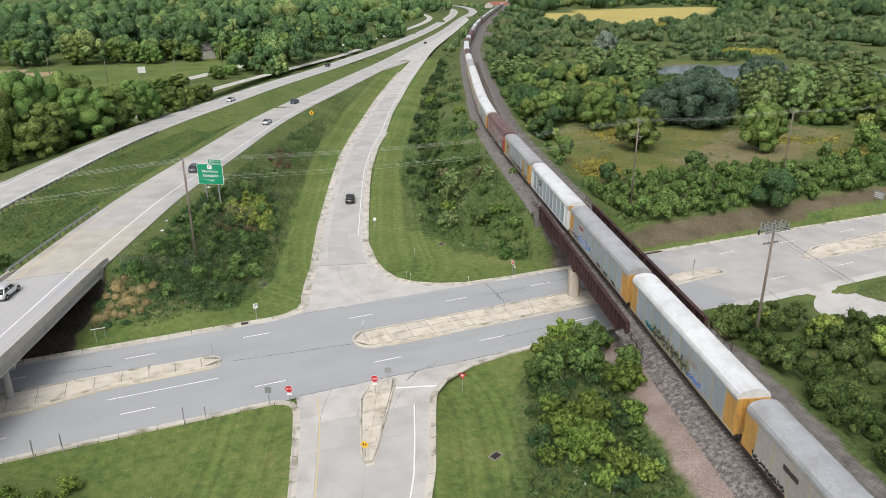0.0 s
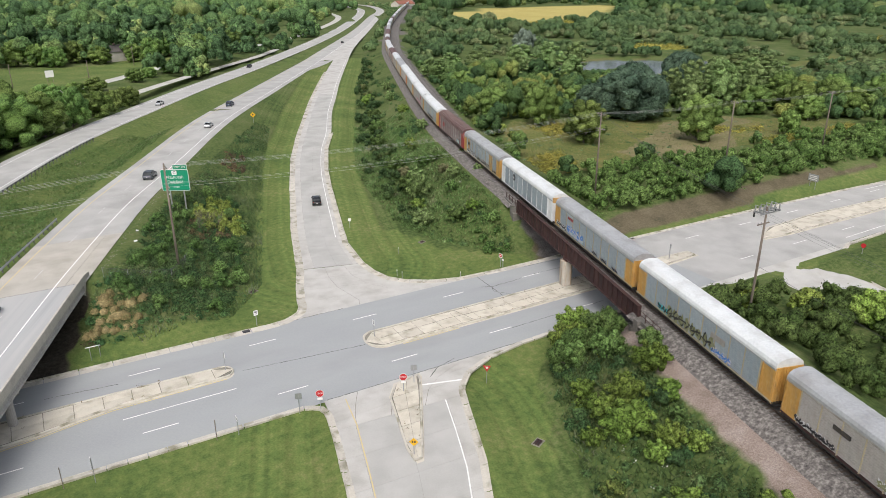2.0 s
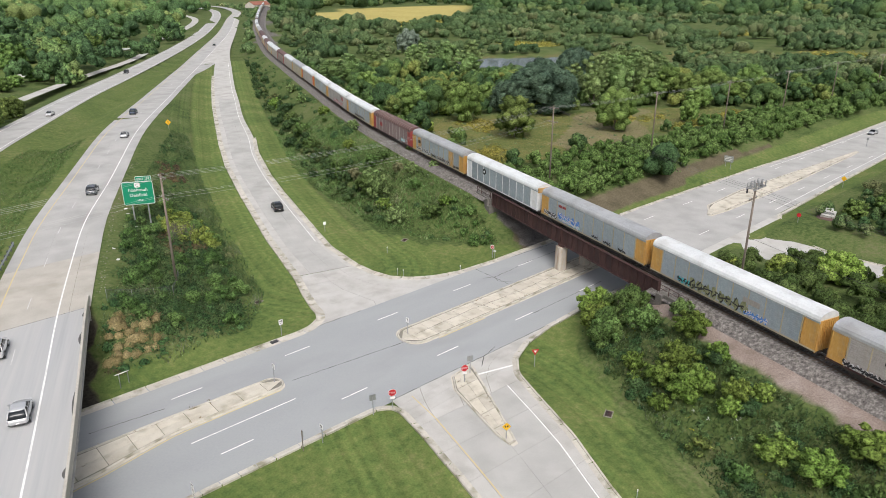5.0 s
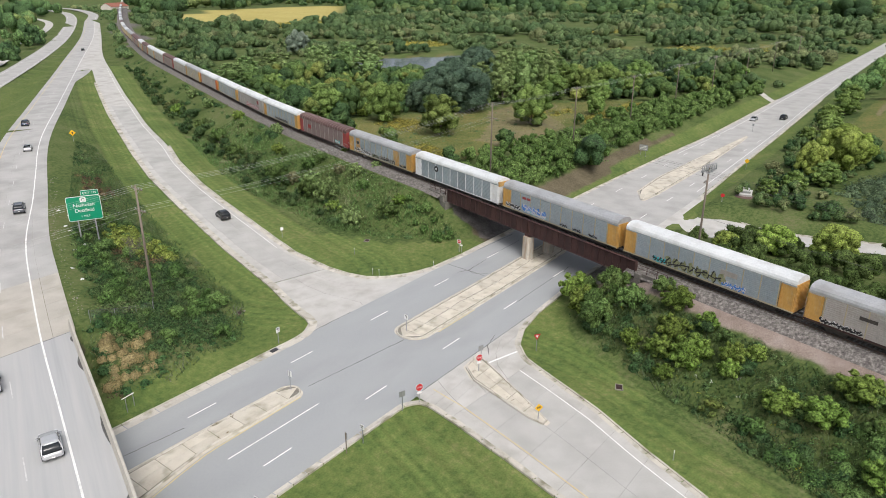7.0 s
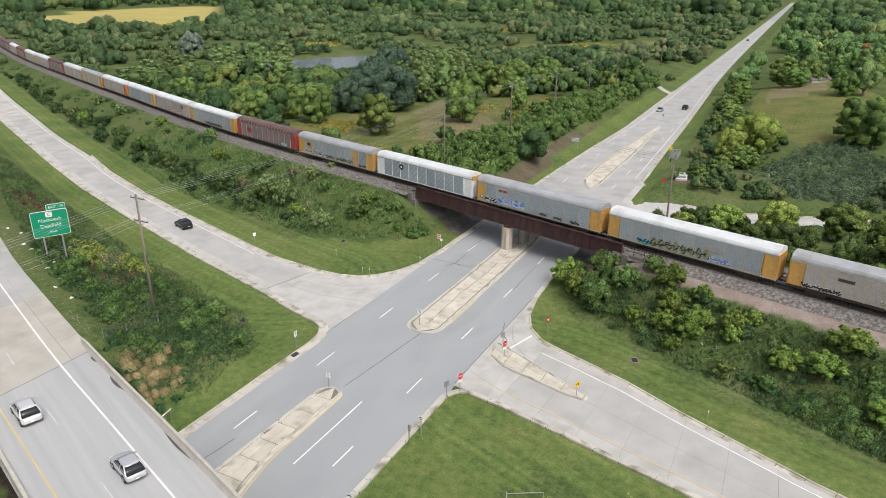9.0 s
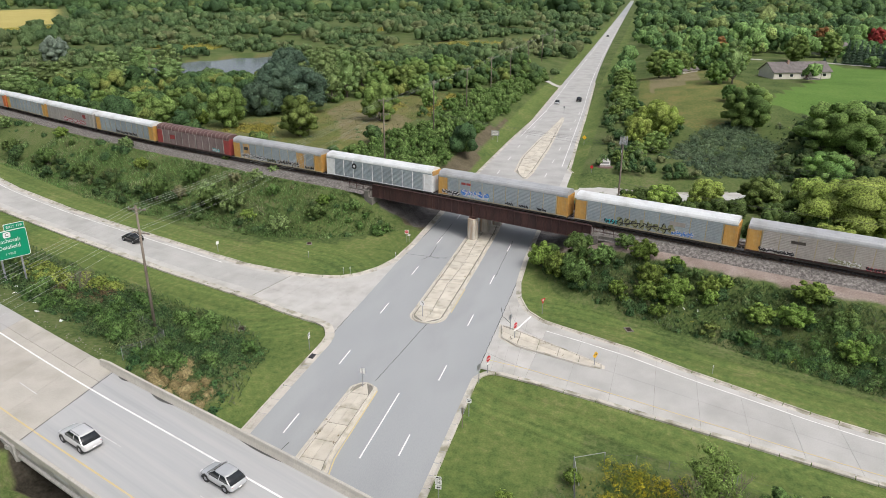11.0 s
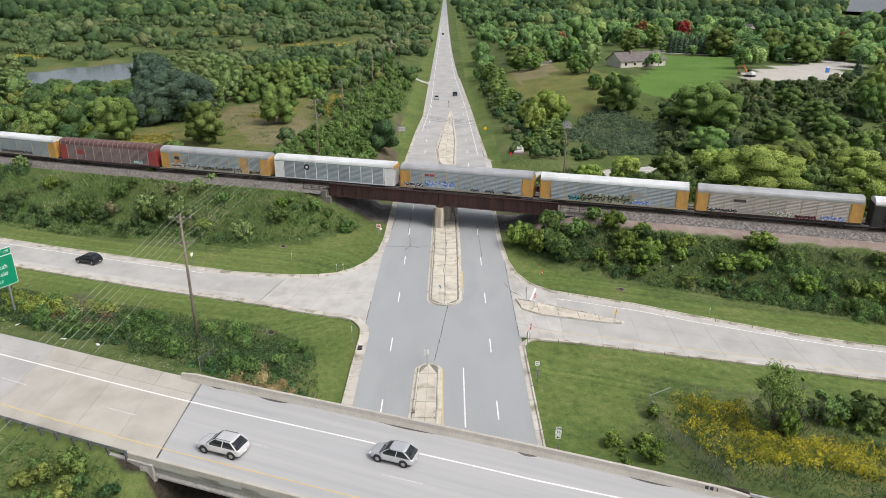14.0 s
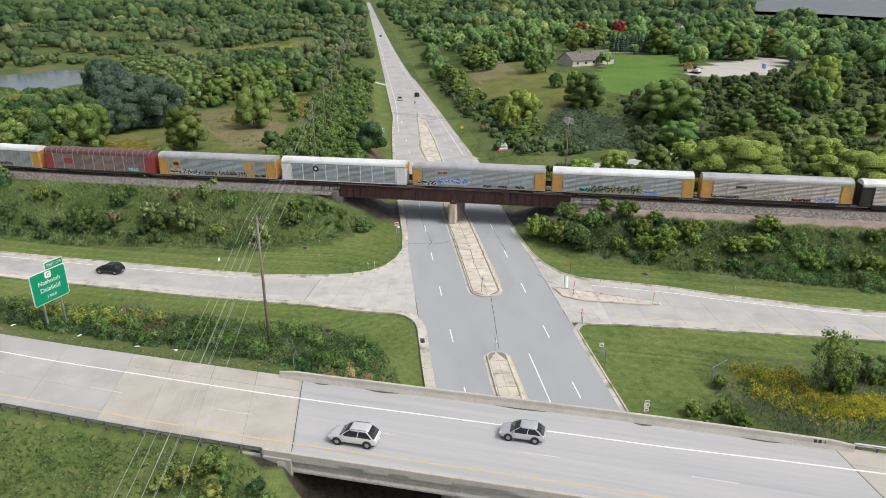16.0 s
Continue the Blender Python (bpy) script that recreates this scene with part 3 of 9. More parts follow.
# ---- ground ----
def spaced(lo, hi, fine, reach):
    mid = list(np.arange(lo, hi + 0.01, fine))
    grow, p, q = fine, lo, hi
    left, right = [], []
    while p > -reach:
        grow *= 1.13
        p -= grow
        left.append(p)
    grow = fine
    while q < reach:
        grow *= 1.13
        q += grow
        right.append(q)
    return np.array(left[::-1] + mid + right)


LAWN = [(236, -98), (292, -112), (268, -152), (200, -118), (162, -82), (180, -70)]
PAD = [(192, -118), (198, -166), (258, -200), (262, -190), (234, -158), (214, -128)]
YELLOW_FIELD = [(362, 525), (525, 560), (860, 830), (800, 960), (480, 825)]
HAY = [(330, 160), (372, 128), (405, 85), (450, 50), (470, 62), (420, 120), (350, 180)]
FIELD = [(62, 47), (120, 43), (190, 38), (188, 54), (172, 67), (163, 80), (140, 81), (124, 90), (112, 102), (98, 106), (86, 92), (74, 70)]
MEADOW = [(140, -46), (186, -26), (255, -26), (268, -50), (205, -72), (165, -66)]
PARK = [(-140, 320), (-100, 225), (-72, 215), (-35, 255), (-10, 275), (25, 310), (60, 372), (24, 362), (-12, 358), (-60, 350), (-100, 362)]
DIAMOND = [(-125, 346), (-84, 342), (-68, 320), (-73, 303), (-92, 306), (-125, 318)]
xs, ys = spaced(-100, 150, 2.0, 4200), spaced(-110, 200, 2.0, 4200)
GX, GY = np.meshgrid(xs, ys)
GZ = ground_z(GX, GY)
d_ramp = np.minimum(along(half(RAMP_L, ramp_cut), GX, GY)[0] - np.interp(GY, [30, 130], [5, 5.5]), along(half(SE_N, SE_S), GX, GY)[0] - 5.5)
d_cross = np.abs(GY) - 11.1
d_hw, _, hw_side = along(hw_mid, GX, GY)
d_rail, _, rail_e = along(RAIL_MID, GX, GY)
w_side = along(far_mid, GX, GY)[2]
mown = np.maximum(1 - step01(d_ramp, 6.0, 8.5), (1 - step01(d_cross, np.where(GX > 55, 2.5, 3.5), np.where(GX > 55, 5.5, 6.5))) * (d_cross > -2))
mown = np.maximum(mown, inside([(15, 8), (32, 10), (38, 14), (26, 25), (22, 40), (8, 40)], GX, GY))
mown = np.maximum(mown, inside([(-20, 8), (0, 8), (0, 30), (-8, 30), (-14, 22)], GX, GY))
mown = np.maximum(mown, inside([(-46, -8), (-8, -8), (-14, -32), (-24, -24), (-34, -21), (-46, -24)], GX, GY))
mown = np.maximum(mown, inside([(0, -8), (24, -8), (17, -15), (4, -36), (-4, -50), (-10, -60), (-4, -30)], GX, GY))
mown = np.maximum(mown, 0.55 * (w_side > 4) * (hw_side < -4) * (GY > 25))
mown = np.maximum(mown, np.maximum(inside(LAWN, GX, GY), inside(PARK, GX, GY)))
mown *= 1 - step01(7.5 - d_rail, 0, 2)
sand = inside(DIAMOND, GX, GY)
dirt = np.maximum(0, inside([(58, 14), (100, 14), (150, 15), (150, 17.5), (100, 19), (58, 19.5)], GX, GY) * 0.75)
dirt = np.maximum(dirt, 0.9 * inside([(-52, 10), (-38, 10), (-33, 26), (-47, 28)], GX, GY))
dirt = np.maximum(dirt, 0.9 * inside([(-60, -26), (-47, -26), (-44, -9), (-62, -9)], GX, GY))
dirt = np.maximum(dirt, 0.75 * inside([(37, 12), (51, 12), (53, 20), (43, 20)], GX, GY))
dirt = np.maximum(dirt, 0.75 * inside([(27, -12), (45, -12), (42, -20), (26, -20)], GX, GY))
gold = np.maximum(inside(MEADOW, GX, GY), np.maximum(inside(HAY, GX, GY), 0.7 * inside([(-26, -26), (-34, -24), (-46, -28), (-52, -48), (-40, -52), (-28, -38)], GX, GY)))
gold = np.maximum(gold, 0.75 * inside(FIELD, GX, GY))
straw = np.maximum(0.6 * inside([(95, 44), (130, 42), (148, 60), (168, 66), (164, 80), (140, 80), (112, 62), (98, 56)], GX, GY), 0.9 * inside([(205, -30), (252, -30), (256, -50), (222, -50)], GX, GY))
# ground under the highway deck coloured darker, standing in for the deck's shade
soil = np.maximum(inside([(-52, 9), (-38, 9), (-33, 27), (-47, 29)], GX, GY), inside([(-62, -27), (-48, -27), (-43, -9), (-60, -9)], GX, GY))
gravel = np.maximum(inside(PAD, GX, GY), 0)
pink = step01(9.8 - d_rail, 0, 1.5) * (rail_e < -4) * step01(-GY, 14, 20)
stone = step01(8.4 - d_rail, 0, 1.5) * (rail_e >= -4)
fieldm = inside(YELLOW_FIELD, GX, GY)
shore = 1 - step01(np.abs(lake(GX, GY) - 1.05), 0.1, 0.3)
ny, nx = GX.shape
gv = np.stack([GX, GY, GZ], -1).reshape(-1, 3)
ii = np.arange(nx * ny).reshape(ny, nx)
gf = np.stack([ii[:-1, :-1], ii[:-1, 1:], ii[1:, 1:], ii[1:, :-1]], -1).reshape(-1, 4)
gm = bpy.data.meshes.new("ground")
gm.vertices.add(len(gv))
gm.vertices.foreach_set("co", gv.ravel())
gm.loops.add(gf.size)
gm.loops.foreach_set("vertex_index", gf.ravel())
gm.polygons.add(len(gf))
gm.polygons.foreach_set("loop_start", np.arange(0, gf.size, 4))
gm.polygons.foreach_set("loop_total", np.full(len(gf), 4))
gm.polygons.foreach_set("use_smooth", np.ones(len(gf), bool))
gm.update(calc_edges=True)
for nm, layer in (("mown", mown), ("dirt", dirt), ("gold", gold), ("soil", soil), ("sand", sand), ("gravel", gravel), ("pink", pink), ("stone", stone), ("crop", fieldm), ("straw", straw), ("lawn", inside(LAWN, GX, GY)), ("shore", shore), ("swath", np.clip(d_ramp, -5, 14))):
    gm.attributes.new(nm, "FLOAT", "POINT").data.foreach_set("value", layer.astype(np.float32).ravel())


def ground_material():
    m = bpy.data.materials.new("ground_cover")
    m.use_nodes = True
    n, l = m.node_tree.nodes, m.node_tree.links
    b = n["Principled BSDF"]
    geo = n.new("ShaderNodeNewGeometry")

    def noise_of(scale, detail=5.0):
        t = n.new("ShaderNodeTexNoise")
        t.inputs["Scale"].default_value, t.inputs["Detail"].default_value = scale, detail
        l.new(geo.outputs["Position"], t.inputs["Vector"])
        return t.outputs["Fac"]

    def two(cols, big, small, w=0.5):
        mm = n.new("ShaderNodeMix")
        mm.inputs["Factor"].default_value = w
        l.new(noise_of(big), mm.inputs["A"])
        l.new(noise_of(small), mm.inputs["B"])
        k = len(cols)
        r = ramp_node(n, [(0.36 + 0.28 * i / (k - 1), c) for i, c in enumerate(cols)])
        l.new(mm.outputs["Result"], r.inputs["Fac"])
        return r.outputs["Color"]

    edge = noise_of(0.55, 7.0)
    col = two([(0.05, 0.08, 0.025), (0.08, 0.118, 0.036), (0.115, 0.145, 0.052), (0.15, 0.155, 0.075)], 0.09, 1.6)
    layers = (("mown", [(0.076, 0.120, 0.036), (0.105, 0.152, 0.044), (0.139, 0.178, 0.055), (0.186, 0.2, 0.078)], 0.075, 1.1),
              ("gold", [(0.09, 0.125, 0.035), (0.15, 0.165, 0.055), (0.22, 0.185, 0.07)], 0.12, 1.4),
              ("straw", [(0.15, 0.155, 0.07), (0.21, 0.185, 0.10), (0.26, 0.215, 0.135)], 0.10, 1.2),
              ("lawn", [(0.085, 0.16, 0.035), (0.11, 0.20, 0.045), (0.14, 0.22, 0.055)], 0.08, 1.5),
              ("crop", [(0.40, 0.34, 0.11), (0.48, 0.41, 0.15)], 0.02, 0.3),
              ("shore", [(0.16, 0.15, 0.07), (0.11, 0.13, 0.045)], 0.2, 1.5),
              ("dirt", [(0.085, 0.078, 0.05), (0.13, 0.11, 0.072), (0.165, 0.14, 0.095)], 0.3, 3.0),
              # near-black earth tones carry the shade below the bridge
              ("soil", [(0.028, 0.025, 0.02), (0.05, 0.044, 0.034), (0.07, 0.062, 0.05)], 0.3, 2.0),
              ("sand", [(0.30, 0.235, 0.15), (0.40, 0.32, 0.21)], 0.1, 1.0),
              ("gravel", [(0.42, 0.40, 0.36), (0.52, 0.49, 0.45)], 0.1, 3.0),
              ("pink", [(0.20, 0.155, 0.13), (0.28, 0.225, 0.195), (0.35, 0.295, 0.265)], 0.4, 9.0),
              ("stone", [(0.09, 0.082, 0.078), (0.155, 0.142, 0.134), (0.24, 0.225, 0.21)], 0.6, 9.0))
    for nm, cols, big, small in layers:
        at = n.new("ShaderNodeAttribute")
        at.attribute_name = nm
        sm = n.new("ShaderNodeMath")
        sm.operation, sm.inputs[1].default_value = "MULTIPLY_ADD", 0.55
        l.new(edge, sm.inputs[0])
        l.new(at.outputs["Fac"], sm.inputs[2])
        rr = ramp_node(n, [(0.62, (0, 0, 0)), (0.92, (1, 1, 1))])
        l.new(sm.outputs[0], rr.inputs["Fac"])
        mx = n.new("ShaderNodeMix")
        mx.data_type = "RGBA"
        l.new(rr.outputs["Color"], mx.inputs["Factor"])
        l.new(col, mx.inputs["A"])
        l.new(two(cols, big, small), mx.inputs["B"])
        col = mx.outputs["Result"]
    tuft, tone = n.new("ShaderNodeMapRange"), n.new("ShaderNodeHueSaturation")
    tuft.inputs["From Min"].default_value, tuft.inputs["From Max"].default_value = 0.34, 0.66
    tuft.inputs["To Min"].default_value, tuft.inputs["To Max"].default_value = 0.86, 1.14
    l.new(noise_of(4.5, 6.0), tuft.inputs["Value"])
    # mower swaths run along the slip roads
    at, rows, band, both = n.new("ShaderNodeAttribute"), n.new("ShaderNodeTexNoise"), n.new("ShaderNodeMapRange"), n.new("ShaderNodeMath")
    at.attribute_name, rows.noise_dimensions, both.operation = "swath", "1D", "MULTIPLY"
    rows.inputs["Scale"].default_value, rows.inputs["Detail"].default_value = 0.75, 2.0
    band.inputs["From Min"].default_value, band.inputs["From Max"].default_value = 0.36, 0.64
    band.inputs["To Min"].default_value, band.inputs["To Max"].default_value = 0.86, 1.13
    l.new(at.outputs["Fac"], rows.inputs["W"])
    l.new(rows.outputs["Fac"], band.inputs["Value"])
    l.new(band.outputs["Result"], both.inputs[0])
    l.new(tuft.outputs["Result"], both.inputs[1])
    l.new(both.outputs[0], tone.inputs["Value"])
    l.new(col, tone.inputs["Color"])
    l.new(tone.outputs["Color"], b.inputs["Base Color"])
    b.inputs["Roughness"].default_value = 0.95
    b.inputs["Specular IOR Level"].default_value = 0.1
    bp = n.new("ShaderNodeBump")
    bp.inputs["Strength"].default_value, bp.inputs["Distance"].default_value = 0.5, 0.15
    l.new(noise_of(3.0, 8.0), bp.inputs["Height"])
    l.new(bp.outputs["Normal"], b.inputs["Normal"])
    return m


gm.materials.append(ground_material())
tagged(new("ground", gm), "mown verge, rough grass and fields under overcast sky", "ground", kind="structure")


# ---- water ----
def water_material():
    m = surface("lake_water", [(0.12, 0.145, 0.16), (0.17, 0.20, 0.22)], 0.02, 0.3, 0.2, 0.0)
    m.node_tree.nodes["Principled BSDF"].inputs["IOR"].default_value = 1.6
    return m


M["water"] = water_material()
ring = [(250 + 86 * math.cos(a) * 0.9 + 46 * math.sin(a) * 0.44, 192 - 86 * math.cos(a) * 0.44 + 46 * math.sin(a) * 0.9, WATER_Z) for a in np.linspace(0, 2 * math.pi, 48, endpoint=False)]
tagged(part("water", (ring, [tuple(range(48))]), M["water"]), "calm grey lake water behind the trees", "lake", kind="structure")
LAKE_FAR = [(700, -600), (790, -588), (880, -570), (930, -545), (1180, -680), (1450, -830), (1570, -1080), (1450, -1190), (1100, -1000), (760, -690)]
ring = [(x, y, 4.5) for x, y in LAKE_FAR]
tagged(part("water_far", (ring, [tuple(range(len(ring)))[::-1]]), M["water"]), "pale lake beyond the wooded houses", "lake", kind="structure")


# ---- roads ----
def ribbon(a, b, dz=0.0, thick=0.0):
    """A strip between two lines of equal length."""
    k = len(a)
    v = [(*p[:2], p[2] + dz) for p in a] + [(*p[:2], p[2] + dz) for p in b]
    f = [(i, i + k, i + k + 1, i + 1) for i in range(k - 1)]
    if thick:
        v += [(x, y, z - thick) for x, y, z in v]
        f += [(i, i + 1, i + 1 + 2 * k, i + 2 * k) for i in range(k - 1)]
        f += [(i + k + 1, i + k, i + 3 * k, i + 1 + 3 * k) for i in range(k - 1)]
    return v, f


def resample(line, n):
    line = np.array(line, float)
    d = np.concatenate([[0], np.cumsum(np.linalg.norm(np.diff(line[:, :2], axis=0), axis=1))])
    s = np.linspace(0, d[-1], n)
    return np.stack([np.interp(s, d, line[:, k]) for k in range(line.shape[1])], 1)


def length(line):
    return float(np.sum(np.linalg.norm(np.diff(np.array(line)[:, :2], axis=0), axis=1)))


def flat(pts, z=0.0):
    return [(x, y, z) for x, y in pts]


def slabs(parent, left, right, cuts, run, mat, lift_z, gap=0.04, name="slab"):
    """Concrete slabs in lanes between two edges, each a piece of its own."""
    n = max(2, int(round(max(length(left), length(right)) / run)) + 1)
    A, B = resample(left, n), resample(right, n)
    for i in range(n - 1):
        for c0, c1 in zip(cuts[:-1], cuts[1:]):
            q = [A[i] + (B[i] - A[i]) * c0, A[i] + (B[i] - A[i]) * c1, A[i + 1] + (B[i + 1] - A[i + 1]) * c1, A[i + 1] + (B[i + 1] - A[i + 1]) * c0]
            c = sum(q) / 4
            q = [p + (c - p) * min(0.4, gap / max(0.3, np.linalg.norm(p[:2] - c[:2]))) for p in q]
            top = [(p[0] - c[0], p[1] - c[1], p[2] - c[2]) for p in q]
            v = top + [(x, y, z - 0.06) for x, y, z in top]
            f = [(0, 1, 2, 3), (0, 4, 5, 1), (1, 5, 6, 2), (2, 6, 7, 3), (3, 7, 4, 0)]
            own = mat[cuts.index(c0)] if isinstance(mat, list) else mat
            part(name, (v, f), own, parent, m=Matrix.Translation((c[0], c[1], c[2] + lift_z)))


def kerb_run(name, pts, label, z=0.0, height=0.15, wide=0.22, pan=0.6, side=1, piece=3.0, mat="kerb", pan_mat="kerb"):
    """A kerb in cast lengths, with its gutter pan on one side (side 1: to the right of the run)."""
    line = np.array([(x, y, zz if zz is not None else z) for x, y, zz in [(*p, None) if len(p) == 2 else p for p in pts]])
    n = max(2, int(round(length(line) / 1.0)) + 1)
    C = resample(line, n)
    back, lip, out = offset(C, -side * wide), C, offset(C, side * pan)
    geos, i = [], 0
    per = max(1, int(piece))
    rnd = random.Random(len(pts) * 7 + n)
    while i < n - 1:
        j = min(n - 1, i + per + rnd.choice((-1, 0, 0, 1)))
        if j <= i:
            j = i + 1
        s = slice(i, j + 1)
        h = height + rnd.uniform(-0.015, 0.015)
        sl = rnd.uniform(-0.03, 0.03)
        b, c, o = back[s].copy(), lip[s].copy(), out[s].copy()
        for arr in (b, c, o):
            arr[:, 0] += sl
            arr[0, :2] += (arr[1, :2] - arr[0, :2]) * 0.05
            arr[-1, :2] += (arr[-2, :2] - arr[-1, :2]) * 0.05
        geos.append(ribbon(b, c, h))
        geos.append(join(ribbon(c + (0, 0, h), c + (0, 0, 0.0)), ribbon(b - (0, 0, 0.1), b + (0, 0, h))))
        geos.append(ribbon(c, o, 0.025))
        i = j
    v, f = join(*geos)
    return tagged(part(name, (v, f), M[mat]), label, "kerb", kind="structure")


road = []
nrt, srt = curve(NORTH_EDGE, 20), curve(SOUTH_EDGE, 20)
nr, sr = resample(nrt, 140), resample(srt, 140)
nr, sr = np.c_[nr, np.zeros(140)], np.c_[sr, np.zeros(140)]
tagged(part("road", ribbon(nr, sr, -0.005), M["asphalt"]), "pale weathered grey asphalt crossroad with worn lanes", "road", kind="structure")
EAST_N, EAST_S = cut(np.c_[resample(nrt, 600), np.zeros(600)], lambda x, y, z: 54 < x < 900), cut(np.c_[resample(srt, 600), np.zeros(600)], lambda x, y, z: 54 < x < 900)
k = min(len(EAST_N), len(EAST_S))
tagged(part("road_east", ribbon(EAST_N[:k], EAST_S[:k], 0.0), M["slab_grey"]), "pale concrete carriageway beyond the railway bridge", "road", kind="structure")

# entrance ramp, with its wide mouth
ramp = thing("ramp_north", "pale jointed concrete slip road climbing to the highway", "slip road", kind="structure")
k = 120
rl, rr = resample(RAMP_L, k), resample(ramp_cut[ramp_cut[:, 1] < 318], k)
part("joint_bed", ribbon(rl, rr, -0.03), M["joint_pale"], ramp)
mouth_l = curve([(-10.5, 10.95, 0), (-7.6, 11.7, 0), (-5.6, 13.3, 0), (-4.7, 15.3, 0), (-4.2, 18, 0), (-3.1, 21, 0), (-0.3, 28.5, 0)], 2)
mouth_r = curve([(24.5, 10.95, 0), (17.5, 12.4, 0), (12.2, 15.8, 0), (10.0, 20, 0), (9.7, 26, 0)], 2)
k = 24
part("joint_bed", ribbon(resample(mouth_l, k), resample(mouth_r, k), -0.03), M["joint_pale"], ramp)
slabs(ramp, mouth_l, mouth_r, [0, .38, .7, 1], 4.6, M["concrete"], 0.0)
slabs(ramp, cut(RAMP_L, lambda x, y, z: y < 215), cut(ramp_cut, lambda x, y, z: y < 200), [0, .2, .58, .86, 1.0], 5.2, [M["concrete"], M["concrete_worn"], M["concrete_worn"], M["concrete"]], 0.0, 0.02)
part("far_slab", ribbon(resample(cut(RAMP_L, lambda x, y, z: y > 205), 30), resample(cut(RAMP_R, lambda x, y, z: 190 < y < 318), 30), 0.005), M["concrete"], ramp)

ramp_s = thing("ramp_south", "pale jointed concrete slip road beside the mown verge", "slip road", kind="structure")
k = 60
part("joint_bed", ribbon(resample(SE_S, k), resample(SE_N, k), -0.03), M["joint_pale"], ramp_s)
smouth_s = curve([(-11.4, -10.95, 0), (-11.7, -13.5, 0), (-12.2, -17, 0)], 2)
smouth_n = curve([(17.5, -10.95, 0), (11.2, -12.0, 0), (6.6, -14.0, 0), (3.2, -18, 0)], 2)
part("joint_bed", ribbon(resample(smouth_s, 16), resample(smouth_n, 16), -0.03), M["joint_pale"], ramp_s)
slabs(ramp_s, smouth_s, smouth_n, [0, .15, .42, .7, 1], 4.0, M["concrete"], 0.0)
slabs(ramp_s, SE_S, SE_N, [0, .14, .50, .88, 1.0], 5.4, [M["concrete"], M["concrete_worn"], M["concrete_worn"], M["concrete"]], 0.0, 0.02)

side_road = thing("side_road", "concrete side road behind the trackside shrubs", "road", kind="structure")
part("surface", ribbon(resample(SIDE_W, 50), resample(SIDE_E, 50), 0.01), M["concrete"], side_road)
part("mouth", ribbon(resample(curve([(50, -10.9, 0), (58, -12.5, 0), (64.5, -19, 0)], 2), 20), resample(curve([(94, -10.9, 0), (88, -12.8, 0), (82, -17, 0), (78.5, -21.5, 0)], 2), 20), 0.01), M["concrete"], side_road)
tagged(part("frontage_road", ribbon(offset(FRONTAGE, -3.5), offset(FRONTAGE, 3.5), 0.02), M["concrete"]), "narrow pale frontage road past the park", "road", kind="structure")
tagged(part("driveway", ribbon(*[np.array([(x, y, max(0.0, gz(x, y)) + 0.05) for x, y in q]) for q in ([(240, 8.5), (246, 12), (251, 16), (262, 21), (290, 30)], [(246, 8.5), (250, 11), (255, 14), (265, 18.5), (292, 26)])]), M["concrete"]), "short concrete field entrance off the road", "driveway", kind="structure")
tagged(part("house_drive", ribbon(*[np.array([(x, y, gz(x, y) + 0.12) for x, y in q]) for q in ([(300, -52), (306, -80), (300, -110), (290, -140), (262, -175), (248, -190)], [(305, -52), (311, -80), (305, -112), (295, -143), (266, -178), (252, -193)])]), M["concrete"]), "pale private drive beside the lawn", "driveway", kind="structure")

# highway carriageways
hw_r, hw_l = offset(HW_LINE, 2.4), offset(HW_LINE, -HW_WIDE)
band = lambda line, lo, hi: cut(resample(line, int(length(line) / 0.4)), lambda x, y, z: lo < y < hi)
hwy = thing("highway_near", "two-lane concrete highway carriageway with tarred joints", "highway", kind="structure")
for lo, hi in ((25.1, 160), (-185, -24.0)):
    L, R = resample(band(hw_l, lo, hi), 60), resample(band(hw_r, lo, hi), 60)
    part("joint_bed", ribbon(L, R, -0.03), M["joint"], hwy)
    L, R = resample(L, 400), resample(R, 400)
    k = int(np.argmax(R[:, 1] > (45 if lo > 0 else -43)))
    first, second = (slice(0, k + 1), slice(k, 400)) if lo > 0 else (slice(k, 400), slice(0, k + 1))
    slabs(hwy, L[first], R[first], [0, .8, 1.0], 4.9, M["slab_tan"], 0.0, 0.04)
    slabs(hwy, L[second], R[second], [0, .40, .80, 1.0], 9.2, M["slab_grey"], 0.0, 0.025)
farther = HW_LINE[:, 1] > 155
part("far_slab", ribbon(hw_l[farther], hw_r[farther], 0.004), M["slab_grey"], hwy)
gore_l = resample(cut(hw_r, lambda x, y, z: 262 < y < 316), 24)
gore_r = resample(cut(RAMP_L, lambda x, y, z: 255 < y < 316), 24)
f = np.linspace(0, 1, 24)[:, None] ** 1.5
part("gore_slab", ribbon(gore_l, gore_l * (1 - f) + gore_r * f, 0.01), M["slab_grey"], hwy)
merge = cut(RAMP_R, lambda x, y, z: y > 312)
inner = resample(cut(HW_LINE, lambda x, y, z: 314 < y < 735), len(merge))
part("merge_lane", ribbon(inner, merge, 0.008), M["concrete"], hwy)
far_w = offset(FAR_EDGE, -11.2)
tagged(part("highway_far", join(ribbon(far_w[FAR_EDGE[:, 1] > 35], FAR_EDGE[FAR_EDGE[:, 1] > 35], 0.0), ribbon(far_w[FAR_EDGE[:, 1] < -36], FAR_EDGE[FAR_EDGE[:, 1] < -36], 0.0)), M["slab_grey"]), "far concrete highway carriageway beyond the grassy median", "highway", kind="structure")
